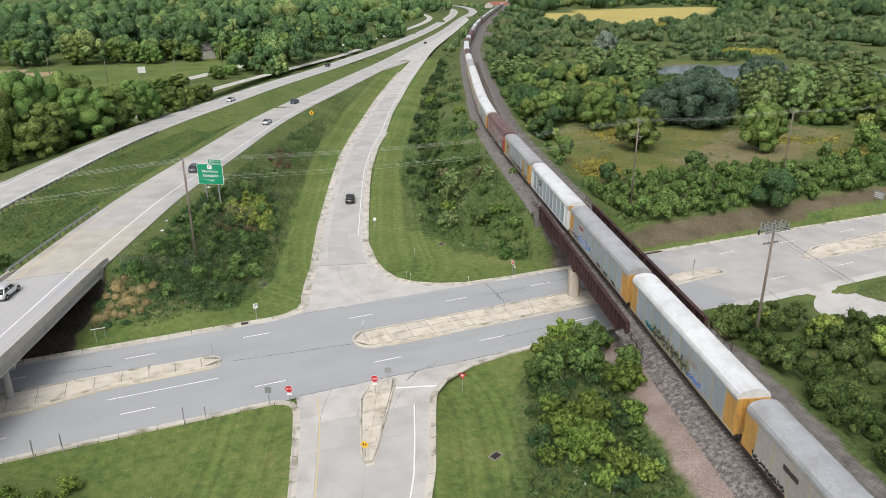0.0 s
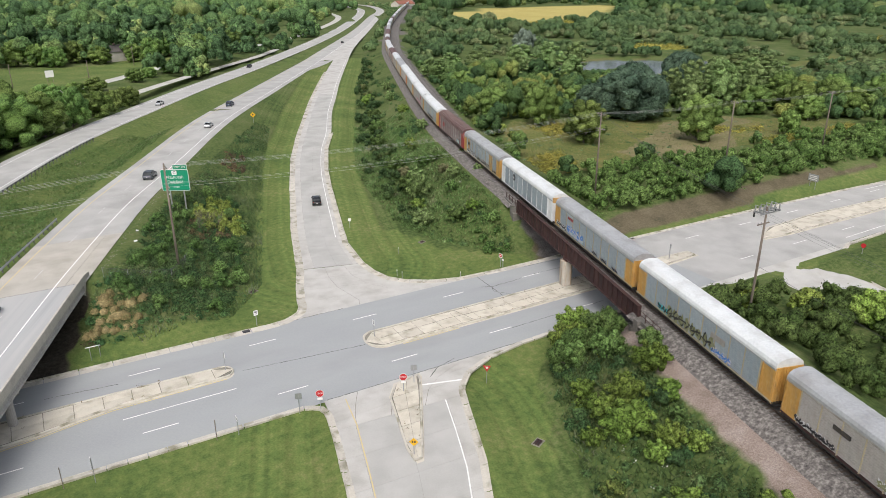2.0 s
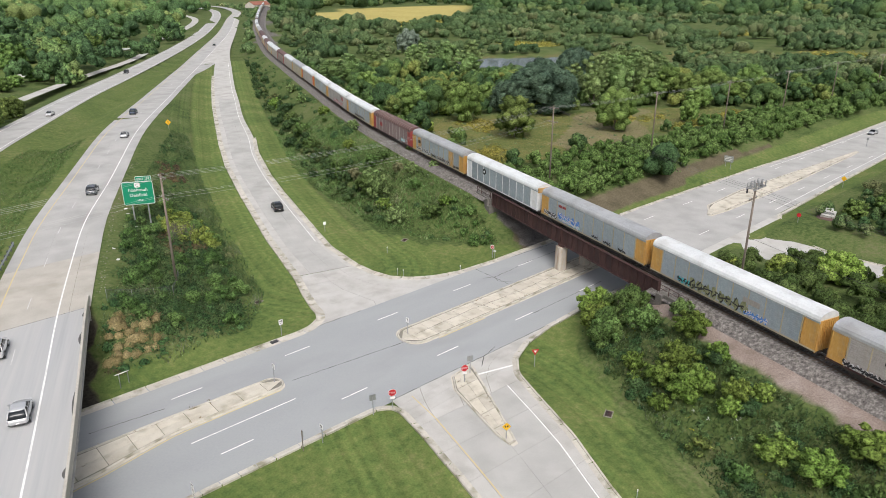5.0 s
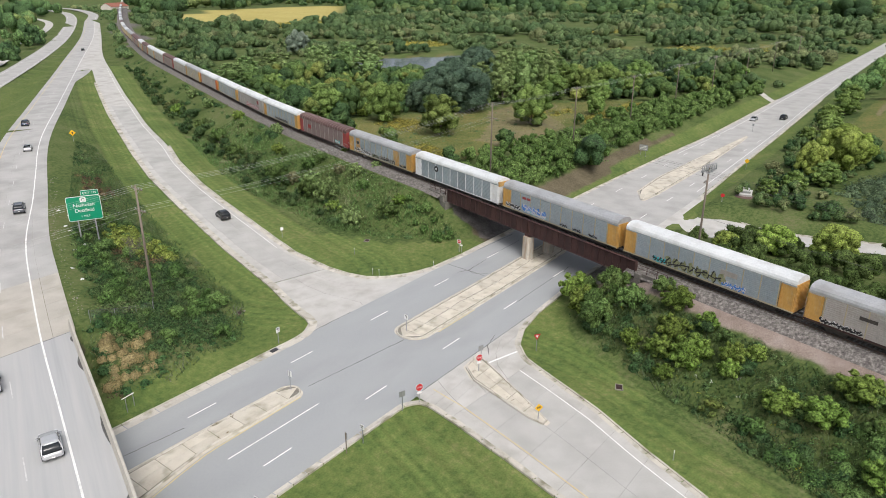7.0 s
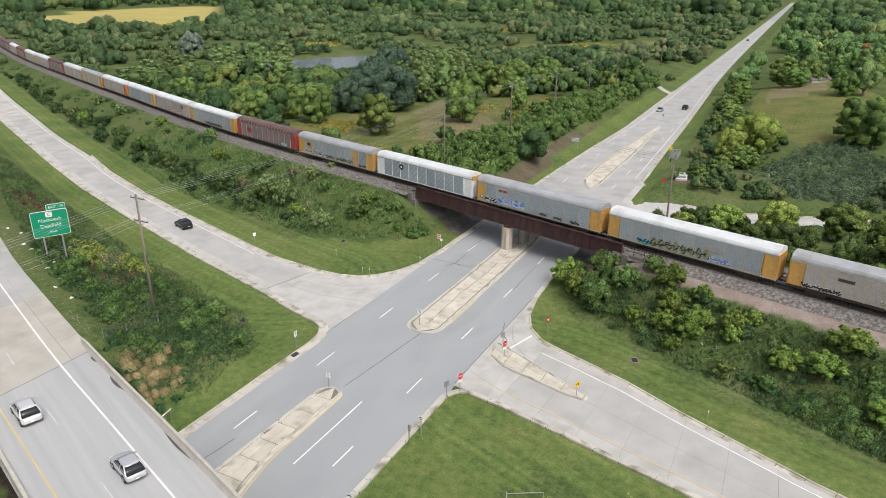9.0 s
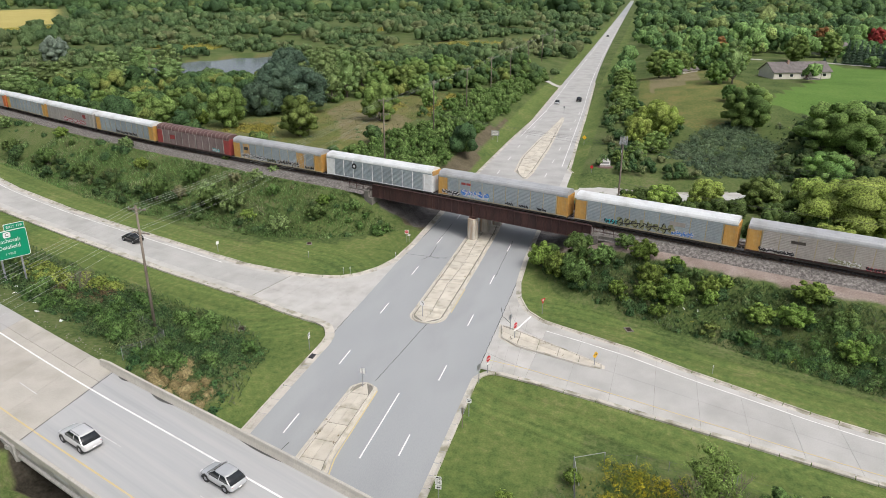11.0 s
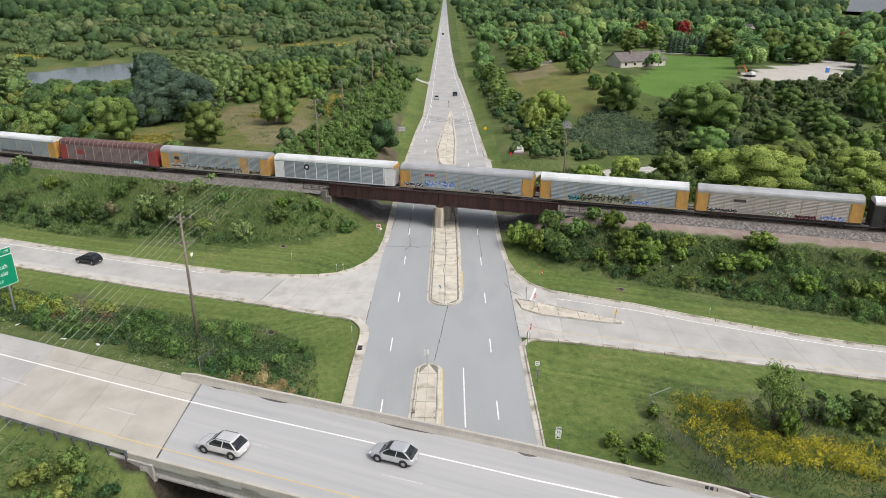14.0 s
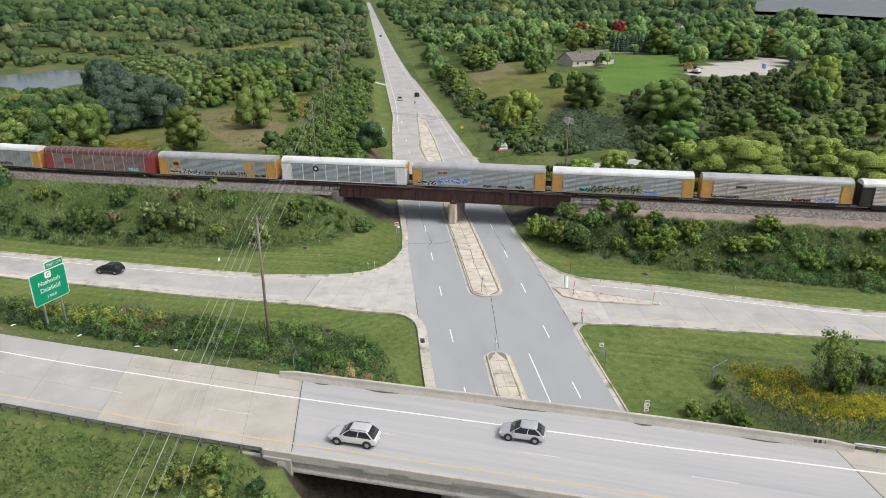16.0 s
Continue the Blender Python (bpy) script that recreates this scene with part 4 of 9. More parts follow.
exit_l = curve(lift([(-40, 150), (-3.6, 224), (23, 269), (55, 318), (87, 362), (110, 400)], highway_z))
tagged(part("slip_far", ribbon(exit_l, offset(exit_l, 5.0), 0.01), M["concrete"]), "narrow concrete slip lane beside the far carriageway", "slip road", kind="structure")

# kerbs and medians
K = "worn concrete kerb with weeds in the joints"
kerb_run("kerb_northwest", [(-80, 11.3), (-20, 11.3), (-11, 11.2), (-8.6, 11.5), (-6.4, 12.8), (-5.4, 14.6), (-4.9, 17), (-3.8, 20.5), (-1.0, 28.5, .07), (4.5, 47.8, .22), (13.8, 76.3, .45), (22.8, 102.3, .66), (33.3, 128.3, .85), (59.3, 188.3, 1.15), (79, 231, 1.4), (96, 267, 1.6)], K, side=1, pan=1.1)
kerb_run("kerb_northeast", [(60, 11.3), (29, 11.3), (21, 11.8), (16.6, 13.2), (13.1, 15.4), (10.9, 18.2), (10.2, 21.5), (10.0, 26, .05), (11.3, 36, .13), (14.9, 48, .22), (22.3, 72, .42), (27.3, 87, .54), (36.3, 110, .72), (45, 128, .84)], K, side=-1, pan=0.9)
kerb_run("kerb_southeast", [(50, -10.9), (27.5, -10.9), (17, -11.4), (11.2, -12.4), (6.9, -14.2), (4.2, -16.9), (2.8, -20.2), (-0.9, -29.6), (-4.7, -36.9), (-7.9, -44), (-10.9, -50.5), (-14.3, -59.2, .2), (-20.2, -76.2, .8)], K, side=1)
kerb_run("kerb_southwest", [(-80, -11.2), (-19, -11.2), (-14, -11.2), (-12.4, -12), (-12, -13.6), (-12.9, -18), (-14.8, -26), (-17, -34.4), (-18.6, -41), (-20.2, -47), (-22.8, -55.8, .2), (-28.9, -75, .8)], K, side=-1)
kerb_run("kerb_east", [(260, -6.2), (176, -9.2), (128, -10.5), (100, -11.5), (92, -11.7), (85.5, -14.6), (81, -19), (78.2, -24), (76.9, -28), (77.4, -35), (80.6, -49.5, .4)], K, side=1)
kerb_run("kerb_bank", [(250, 8.7), (158, 8.4), (123, 10), (87, 11), (56, 11.3)], K, side=-1)


def median(name, left, right, label, run=3.2):
    """A raised slab median with rounded kerbs: left and right edges from one nose to the other."""
    ob = thing(name, label, "median", kind="structure")
    A, B = np.array(flat(left, 0.16)), np.array(flat(right, 0.16))
    k = max(len(A), len(B))
    outline = [tuple(p) for p in A] + [tuple(p) for p in B[::-1]]
    v = outline + [(x, y, 0.0) for x, y, z in outline]
    n = len(outline)
    part("kerb_edge", (v, [tuple(range(n))[::-1]] + [(i, (i + 1) % n, n + (i + 1) % n, n + i) for i in range(n)]), M["joint"], ob)
    c = np.mean(np.array(outline), 0)
    grown = [(x + (0.55 if x > c[0] else -0.55) * (abs(x - c[0]) > 0.42 * (max(p[0] for p in outline) - min(p[0] for p in outline))), y + (0.5 if y > (A[:, 1].mean() + B[:, 1].mean()) / 2 else -0.5), 0.03) for x, y, z in outline]
    part("apron", (grown, [tuple(range(n))[::-1]]), M["median"], ob)
    lip = join(*[tube([a, b], [0.14, 0.14], 6) for a, b in zip(outline, outline[1:] + outline[:1])])
    part("kerb_lip", ([(x, y, z - 0.03) for x, y, z in lip[0]], lip[1]), M["kerb"], ob)
    slabs(ob, [(*p[:2], 0.2) for p in A], [(*p[:2], 0.2) for p in B], [0.06, .5, .94], run, M["median"], 0.0, 0.05)
    return ob


round_nose = lambda cx, cy, r, a0, a1, n=9: [(cx + r * math.cos(math.radians(a)), cy + r * math.sin(math.radians(a))) for a in np.linspace(a0, a1, n)]
median("median_centre", round_nose(1.0, -0.4, 2.3, 180, 90) + [(20, 1.85), (40, 1.9), (63, 0.9)], round_nose(1.0, -0.4, 2.3, 180, 270) + [(20, -2.75), (40, -2.6), (63, -0.9)], "raised cream concrete median with cracked slabs and weeds")
median("median_west", [(-75, 3.2), (-46, 3.1), (-33, 3.1)] + round_nose(-20.2, 1.5, 1.3, 100, 0), [(-75, -3.0), (-50, -2.6), (-41, -1.4), (-37, -0.5), (-33, 0.25)] + round_nose(-20.2, 1.5, 1.3, 260, 360), "raised cream concrete median with a yellow kerb")
median("median_east", [(81, -1.2), (87, 1.7), (103, 2.5), (132, 0.9), (166, -1.2)], [(81, -1.8), (87, -2.5), (115, -2.9), (158, -2.0), (166, -1.5)], "long tapering concrete median beyond the railway bridge", 4.0)
median("median_island", [(-2.6, -12.2), (-4.4, -14.6), (-7.0, -23.9), (-7.2, -26)], [(0.8, -11.6), (0.6, -12.6), (-5.0, -23.5), (-6.4, -26)], "wedge-shaped raised concrete island with a yellow kerb", 3.0)


def stripes(name, segs, mat, label, wide=0.14, z=0.02):
    v, f = [], []
    for pts in segs:
        L = np.array([(*p, 0.0) if len(p) == 2 else p for p in pts], float)
        g = ribbon(offset(L, -wide / 2), offset(L, wide / 2), z)
        v, f = join((v, f), g)
    return tagged(part(name, (v, f), M[mat]), label, "road marking", kind="structure")


stripes("lane_marking_cross", [[(x - 3.8, y), (x, y)] for y, x0 in ((6.76, 18.9), (-6.75, 3.4)) for x in np.arange(x0 - 15.24 * 5, x0 + 31, 15.24)] + [[(-32.4, -2.95), (-19.6, -2.95)]], "white", "worn white lane dashes on the asphalt", 0.17)
stripes("lane_marking_east", [[(x - 3.8, y), (x, y)] for y in (5.9, -6.3) for x in np.arange(72, 180, 15.24)] + [[(p[0], p[1]) for p in resample(curve([(95, -9.3), (180, -7.2), (260, -4.2), (400, -1.8), (700, 1)], 20), 60)], [(p[0], p[1]) for p in resample(curve([(130, 7.8), (180, 6.3), (260, 6.6), (400, 6.9), (700, 8)], 20), 60)]], "white", "white edge and lane lines on the concrete", 0.16, 0.03)
stripes("median_marking", [[(p[0], p[1]) for p in resample([(-75, -3.7), (-50, -3.3), (-41, -2.1), (-37, -1.2), (-33, -0.45), (-20, -0.25)], 30)], [(3, -3.35), (12, -3.35)]], "yellow", "faded yellow line along the median", 0.16, 0.04)
SE_mid = lambda f: resample(SE_S, 60) * (1 - f) + resample(SE_N, 60) * f
stripes("slip_marking", [SE_mid(0.87)], "white", "white edge line of the slip road", 0.15, 0.015)
stripes("slip_marking_inner", [np.r_[np.array([(-9.0, -11.8, 0)]), SE_mid(0.15)]], "yellow", "faded yellow edge line of the slip road", 0.15, 0.015)
ramp_in = lambda f, lo=0, hi=400: cut(resample(RAMP_L, 90) * (1 - f) + resample(ramp_cut[ramp_cut[:, 1] < 318], 90) * f, lambda x, y, z: lo < y < hi)
stripes("ramp_marking", [ramp_in(0.84, 40)], "white", "white edge line of the entrance ramp", 0.15, 0.02)
stripes("yield_marking", [[(-0.6, -13.4), (5.5, -15.2)]], "white", "worn white bar at the slip road mouth", 0.3, 0.02)
lane = np.interp(HW_LINE[:, 1], [30, 110], [5.2, 3.75])
dash_line = resample(offset(HW_LINE, -lane), int(length(HW_LINE) / 0.95))
at = int(np.argmin(np.abs(dash_line[:, 1] - 3.2)))
period = 15.24 / (length(dash_line) / (len(dash_line) - 1))
dashes = []
for j in range(-13, 60):
    c = at + j * period
    i0, i1 = int(round(c - 2)), int(round(c + 2))
    if i0 > 0 and i1 < len(dash_line):
        dashes.append(dash_line[i0:i1 + 1])
stripes("highway_dashes", dashes, "white_worn", "worn white lane dashes on the highway", 0.11, 0.02)
edge_in = np.interp(HW_LINE[:, 1], [-40, -20, -10, 30, 50, 64, 84, 110], [-0.4, -1.0, -1.5, -1.4, -1.3, -1.0, -0.2, 0.2])
stripes("highway_edge_line", [offset(HW_LINE, edge_in)], "white", "solid white edge line of the highway", 0.2, 0.02)
stripes("highway_yellow_line", [offset(HW_LINE, -(HW_WIDE - 1.65))], "yellow", "solid yellow median line of the highway", 0.18, 0.02)
stripes("far_highway_lines", [offset(FAR_EDGE, -1.2), offset(FAR_EDGE, -9.3)], "white", "edge lines of the far carriageway", 0.18, 0.02)


# ---- highway bridge ----
def sweep(line, profile, closed=True):
    """A profile of (offset to the right, height) drawn along a line."""
    rows = [offset(line, o) + (0, 0, h) for o, h in profile]
    k, n = len(profile), len(line)
    v = [tuple(rows[j][i]) for i in range(n) for j in range(k)]
    f = []
    for i in range(n - 1):
        for j in range(k if closed else k - 1):
            q = (j + 1) % k
            f.append((i * k + j, i * k + q, (i + 1) * k + q, (i + 1) * k + j))
    if closed:
        f += [tuple(range(k))[::-1], tuple(range((n - 1) * k, n * k))]
    return v, f


bridge = thing("highway_bridge", "stained concrete highway overpass with solid parapets", "bridge")
deck_r, deck_l = resample(band(offset(HW_LINE, 2.15), -24.6, 25.6), 24), resample(band(offset(HW_LINE, -HW_WIDE - 0.45), -24.6, 25.6), 24)
dv, df = ribbon(deck_l, deck_r, 0.0, 0.28)
part("deck", (dv, df), M["bridge_deck"], bridge, "grey concrete deck with worn lanes")
mid_deck = lambda f: deck_l * (1 - f) + deck_r * f
for f in (0.03, 0.26, 0.5, 0.74, 0.97):
    part("beam", sweep(mid_deck(f), [(-0.28, -0.28), (0.28, -0.28), (0.28, -0.5), (0.12, -0.62), (0.12, -1.15), (0.33, -1.3), (0.33, -1.5), (-0.33, -1.5), (-0.33, -1.3), (-0.12, -1.15), (-0.12, -0.62), (-0.28, -0.5)]), M["bridge_concrete"], bridge)
par_e = resample(band(offset(HW_LINE, 2.0), -25.8, 28.0), 30)
drop = np.zeros((30, 3))
drop[0, 2] = drop[-1, 2] = -0.25
part("parapet", sweep(par_e + drop, [(-0.24, 0.0), (-0.20, 0.12), (-0.10, 0.45), (-0.08, 0.86), (-0.04, 0.90), (0.16, 0.90), (0.2, 0.86), (0.2, -0.3), (0.0, -0.3)]), M["parapet"], bridge, "weathered solid concrete parapet")
par_w = resample(band(offset(HW_LINE, -HW_WIDE - 0.25), -25.8, 28.0), 30)
part("parapet", sweep(par_w, [(-0.2, -0.3), (-0.2, 0.50), (-0.16, 0.54), (0.12, 0.54), (0.16, 0.50), (0.2, 0.0), (0.2, -0.3)]), M["parapet"], bridge)
for y0, s in ((25.2, 1), (-24.3, -1)):
    L = np.array([(float(np.interp(y0, line[:, 1], line[:, 0])), y0, float(np.interp(y0, line[:, 1], line[:, 2]))) for line in (deck_l[np.argsort(deck_l[:, 1])], deck_r[np.argsort(deck_r[:, 1])])])
    seat = [(0, -0.32), (s * 1.3, -0.32), (s * 1.3, -4.6), (0, -4.6)]
    part("abutment", ([(p[0], p[1] + dy, p[2] + dz) for p in L for dy, dz in seat], [(0, 1, 5, 4), (1, 2, 6, 5), (2, 3, 7, 6), (3, 0, 4, 7), (0, 3, 2, 1), (4, 5, 6, 7)]), M["bridge_concrete"], bridge)
    for o, t in ((-HW_WIDE - 0.65, 0.35), (1.85, 0.35)):
        run = resample(band(offset(HW_LINE, o), min(y0, y0 + s * 5.2), max(y0, y0 + s * 5.2)), 8)
        out = offset(run, t)
        n = len(run)
        near = np.abs(run[:, 1] - y0) / 5.2
        low = 4.2 - 2.7 * near
        v = [tuple(p + (0, 0, -0.06)) for p in run] + [tuple(p + (0, 0, -0.06)) for p in out] + [(p[0], p[1], p[2] - d) for p, d in zip(run, low)] + [(p[0], p[1], p[2] - d) for p, d in zip(out, low)]
        f = [(i, i + 1, n + i + 1, n + i) for i in range(n - 1)] + [(i, i + 1, 2 * n + i + 1, 2 * n + i) for i in range(n - 1)] + [(n + i, n + i + 1, 3 * n + i + 1, 3 * n + i) for i in range(n - 1)] + [(2 * n + i, 2 * n + i + 1, 3 * n + i + 1, 3 * n + i) for i in range(n - 1)] + [(0, n, 3 * n, 2 * n), (n - 1, 2 * n - 1, 4 * n - 1, 3 * n - 1)]
        part("wing_wall", (v, f), M["bridge_concrete"], bridge)
i = int(np.argmin(np.abs(HW_LINE[:, 1] - 1.9)))
xc, zc = HW_LINE[i, 0], HW_LINE[i, 2]
part("pier_cap", join(box(xc - 11, xc + 2.2, 1.4, 2.5, zc - 2.3, zc - 1.5)), M["bridge_concrete"], bridge)
for dx in (-9.6, -4.4, 0.9):
    part("column", tube([(xc + dx, 1.95, 0), (xc + dx, 1.95, zc - 2.25)], [0.5, 0.5], 16), M["bridge_concrete"], bridge)
for sgn, y0 in ((1, 25.3), (-1, -24.3)):
    L = np.array([(float(np.interp(y0, deck_l[:, 1], deck_l[:, 0])), y0, 6.3), (float(np.interp(y0, deck_r[:, 1], deck_r[:, 0])), y0, 6.3)])
    part("expansion_joint", ribbon(offset(L, -0.04), offset(L, 0.04), 0.012), M["tar"], bridge)
for k, (u, n) in enumerate(((3, 2), (9, 1), (14, 3), (22, 2), (26, 1))):
    run = resample(par_e[u:u + n + 1], 12)
    w = np.abs(np.sin(np.linspace(0, math.pi, 12))) * (0.22 + 0.1 * (k % 2))
    part("drain_stain", ribbon(offset(run, -0.26 - w), offset(run, -0.25), 0.012), M["tar"], bridge)
digits = [(0.0, 0.09), (0.34, 0.26), (0.72, 0.28)]
c = par_e[1]
yaw = math.atan2(par_e[2][1] - c[1], par_e[2][0] - c[0])
for dx, w in digits:
    part("number_bar", box(dx, dx + w, 0, 0.012, 0.0, 0.34), M["black"], bridge, "dark stencilled bar", m=Matrix.Translation((c[0], c[1], c[2] + 0.45)) @ Matrix.Rotation(yaw, 4, "Z") @ Matrix.Translation((0.5, 0.115, 0)))

far_bridge = thing("far_highway_bridge", "concrete overpass of the far carriageway", "bridge")
fl, fr = resample(band(offset(FAR_EDGE, -11.6), -40, 40), 20), resample(band(offset(FAR_EDGE, 0.4), -40, 40), 20)
part("deck", ribbon(fl, fr, 0.0, 1.2), M["bridge_concrete"], far_bridge)
part("abutment", box(-75.5, -66.5, 26, 28, 2, 5.2), M["bridge_concrete"], far_bridge)
part("abutment", box(-95, -86.5, -28, -26, 2, 5.2), M["bridge_concrete"], far_bridge)


# ---- guardrails ----
def guardrail(name, line, label, every=1.9, face=1):
    g = thing(name, label, "guardrail")
    z = np.array([(p[0], p[1], gz(p[0], p[1]) if len(p) < 3 else p[2]) for p in line])
    part("beam", sweep(z, [(0.0, 0.46), (0.09 * face, 0.52), (0.09 * face, 0.56), (0.02 * face, 0.61), (0.02 * face, 0.65), (0.09 * face, 0.70), (0.09 * face, 0.74), (0.0, 0.80), (-0.03 * face, 0.80), (-0.01 * face, 0.63), (-0.03 * face, 0.46)]), M["steel"], g)
    P = resample(z, max(2, int(length(z) / every)))
    pm = mesh("post", *join(box(-0.07, 0.07, -0.14, 0.02, -0.5, 0.78), box(-0.09, 0.09, -0.02, 0.14, 0.44, 0.82)), M["post_dark"])
    for a, b in zip(P, list(P[1:]) + [P[-1] * 2 - P[-2]]):
        yaw = math.atan2(b[1] - a[1], b[0] - a[0]) + (math.pi if face > 0 else 0) + math.pi
        c = offset(np.array([a, b]), -0.17 * face)[0]
        part("post", pm, None, g, m=Matrix.Translation(tuple(c)) @ Matrix.Rotation(yaw, 4, "Z"))
    return g


guardrail("guardrail", resample(band(offset(HW_LINE, -HW_WIDE - 0.5), 27.8, 57), 20), "galvanised guardrail on dark posts along the highway edge", face=1)
guardrail("guardrail", resample(band(offset(HW_LINE, 2.2), -75, -25.5), 20), "galvanised guardrail running off the bridge parapet", face=-1)
guardrail("guardrail", resample(band(offset(FAR_EDGE, 1.2), 60, 128), 30), "long galvanised guardrail beside the far carriageway", face=-1)


# ---- railway ----
def bed(lo, hi):
    L = cut(RAIL_MID, lambda x, y, z: lo < y < hi)
    return sweep(L, [(-6.2, -1.12), (-4.4, -0.17), (4.4, -0.17), (6.2, -1.12)], False)


tagged(part("trackbed", join(bed(21.5, 2000), bed(-230, -19.5)), M["ballast"]), "grey crushed stone ballast of the railway", "trackbed", kind="structure")
tagged(part("bridge_ballast", sweep(cut(RAIL_MID, lambda x, y, z: -24 < y < 26), [(-4.6, -0.17), (4.6, -0.17)], False), M["ballast"]), "ballast on the railway bridge floor", "trackbed", kind="structure")
for line, nm in ((TRACK_W, "rails_west"), (TRACK_E, "rails_east")):
    tagged(part(nm, join(*[sweep(offset(line, o), [(-0.035, 0), (0.035, 0), (0.035, -0.04), (0.012, -0.05), (0.012, -0.13), (0.07, -0.16), (-0.07, -0.16), (-0.012, -0.13), (-0.012, -0.05), (-0.035, -0.04)]) for o in (-0.7175, 0.7175)]), M["rail"]), "pair of worn steel rails", "rails", kind="structure")
ties = []
for line in (TRACK_W, TRACK_E):
    near_line = cut(line, lambda x, y, z: -190 < y < 260)
    P = resample(near_line, int(length(near_line) / 0.58))
    T = np.gradient(P[:, :2], axis=0)
    for p, t in zip(P, T):
        ties.append(moved(box(-0.11, 0.11, -1.3, 1.3, -0.24, -0.135), Matrix.Translation(tuple(p)) @ Matrix.Rotation(math.atan2(t[1], t[0]), 4, "Z")))
tagged(part("ties", join(*ties), M["tie"]), "weathered timber ties under the rails", "ties", kind="stuff")

rail_bridge = thing("railway_bridge", "rust-brown steel plate girder railway bridge", "bridge")
L_ALL = (GIRDER_N - GIRDER_S).length
BASE = Matrix((( SPAN.x, -ACROSS.x, 0, GIRDER_S.x), (SPAN.y, -ACROSS.y, 0, GIRDER_S.y), (0, 0, 1, 0), (0, 0, 0, 1)))
G_TOP, G_BOT = 7.3, 4.65
stiff = mesh("stiffener", *box(-0.012, 0.012, -0.2, 0.2, 0.04, G_TOP - G_BOT - 0.05), M["rust"])
knee = mesh("knee_brace", [(0, 0, 0), (0, 1.0, 0), (0, 0.1, 1.4), (0, 0, 1.4), (0.05, 0, 0), (0.05, 1.0, 0), (0.05, 0.1, 1.4), (0.05, 0, 1.4)], [(0, 1, 2, 3), (7, 6, 5, 4), (0, 4, 5, 1), (1, 5, 6, 2), (2, 6, 7, 3), (3, 7, 4, 0)], M["rust"])
for row, inner in ((0.0, -1), (-10.1, 1)):
    for x0, x1 in ((0.0, L_ALL / 2 - 0.12), (L_ALL / 2 + 0.12, L_ALL)):
        ends = [(x0 if x0 else x0 + 0.5, G_TOP), (x1 if x1 < L_ALL else x1 - 0.5, G_TOP)]
        web = join(box(x0, x1, row - 0.02, row + 0.02, G_BOT, G_TOP),
                   box(x0, x1, row - 0.28, row + 0.28, G_TOP - 0.05, G_TOP + 0.0), box(x0, x1, row - 0.28, row + 0.28, G_BOT, G_BOT + 0.05),
                   box(x0 - 0.02, x0 + 0.03, row - 0.28, row + 0.28, G_BOT, G_TOP), box(x1 - 0.03, x1 + 0.02, row - 0.28, row + 0.28, G_BOT, G_TOP))
        gd = part("girder", web, M["rust"], rail_bridge, m=BASE)
        k = int((x1 - x0) / 1.45)
        for j in range(1, k):
            x = x0 + (x1 - x0) * j / k
            part("stiffener", stiff, None, gd, m=Matrix.Translation((x, row, G_BOT)))
            if j % 2 == 0:
                part("knee_brace", knee, None, gd, m=Matrix.Translation((x, row, 5.85)) @ (Matrix.Identity(4) if inner == 1 else Matrix.Rotation(math.pi, 4, "Z")))
floor = [box(0.1, L_ALL - 0.1, -9.9, -0.2, 5.55, 5.95)]
for j in range(17):
    x = 0.6 + j * (L_ALL - 1.2) / 16
    floor.append(box(x - 0.15, x + 0.15, -9.9, -0.2, 4.85, 5.56))
part("floor", join(*floor), M["rust"], rail_bridge, m=BASE)
for j, w in enumerate((-0.0, -5.05, -10.1)):
    a = L_ALL / 2 - 0.15
    prof = [(-0.85, -0.55), (-0.55, -0.85), (0.55, -0.85), (0.85, -0.55), (0.85, 0.55), (0.55, 0.85), (-0.55, 0.85), (-0.85, 0.55)]
    pv = [(a + px, w + py, z) for z in (-0.2, 4.3) for px, py in prof]
    k = 8
    part("pier", (pv, [tuple(range(k))[::-1], tuple(range(k, 2 * k))] + [(i, (i + 1) % k, k + (i + 1) % k, k + i) for i in range(k)]), M["pier"], rail_bridge, "streaked concrete pier", m=BASE)
    part("bearing", box(a - 0.6, a + 0.6, w - 0.35, w + 0.35, 4.3, 4.66), M["rust"], rail_bridge, m=BASE)
for x0, x1 in ((-1.6, 0.35), (L_ALL - 0.35, L_ALL + 1.6)):
    part("abutment", join(box(x0, x1, -11.2, 1.0, 2.0, 4.62), box(x0 if x0 < 0 else x0 + 0.9, x1 if x0 > 0 else x1 - 0.9, -11.2, 1.0, 4.6, 5.9)), M["abutment"], rail_bridge, m=BASE)
for x0, sx in ((-0.3, -1), (L_ALL + 0.3, 1)):
    for w in (0.35, -10.45):
        posts = [box(x0 + sx * d - 0.04, x0 + sx * d + 0.04, w - 0.04, w + 0.04, 5.9, 7.15) for d in (0.2, 2.0, 3.8, 5.6)]
        rails_ = [box(min(x0 + sx * 0.2, x0 + sx * 5.6), max(x0 + sx * 0.2, x0 + sx * 5.6), w - 0.03, w + 0.03, h, h + 0.06) for h in (6.5, 7.05)]
        part("handrail", join(*posts, *rails_), M["rust"], rail_bridge, m=BASE)
        part("wing_wall", box(min(x0, x0 + sx * 5.8), max(x0, x0 + sx * 5.8), w - 0.2, w + 0.2, 4.2, 5.95), M["abutment"], rail_bridge, m=BASE)


# ---- train ----
CAR = 27.0
PITCH = 28.25
s_track = np.concatenate([[0], np.cumsum(np.linalg.norm(np.diff(TRACK_W[:, :2], axis=0), axis=1))])


def track_at(s):
    return Vector([float(np.interp(s, s_track, TRACK_W[:, k])) for k in range(3)])


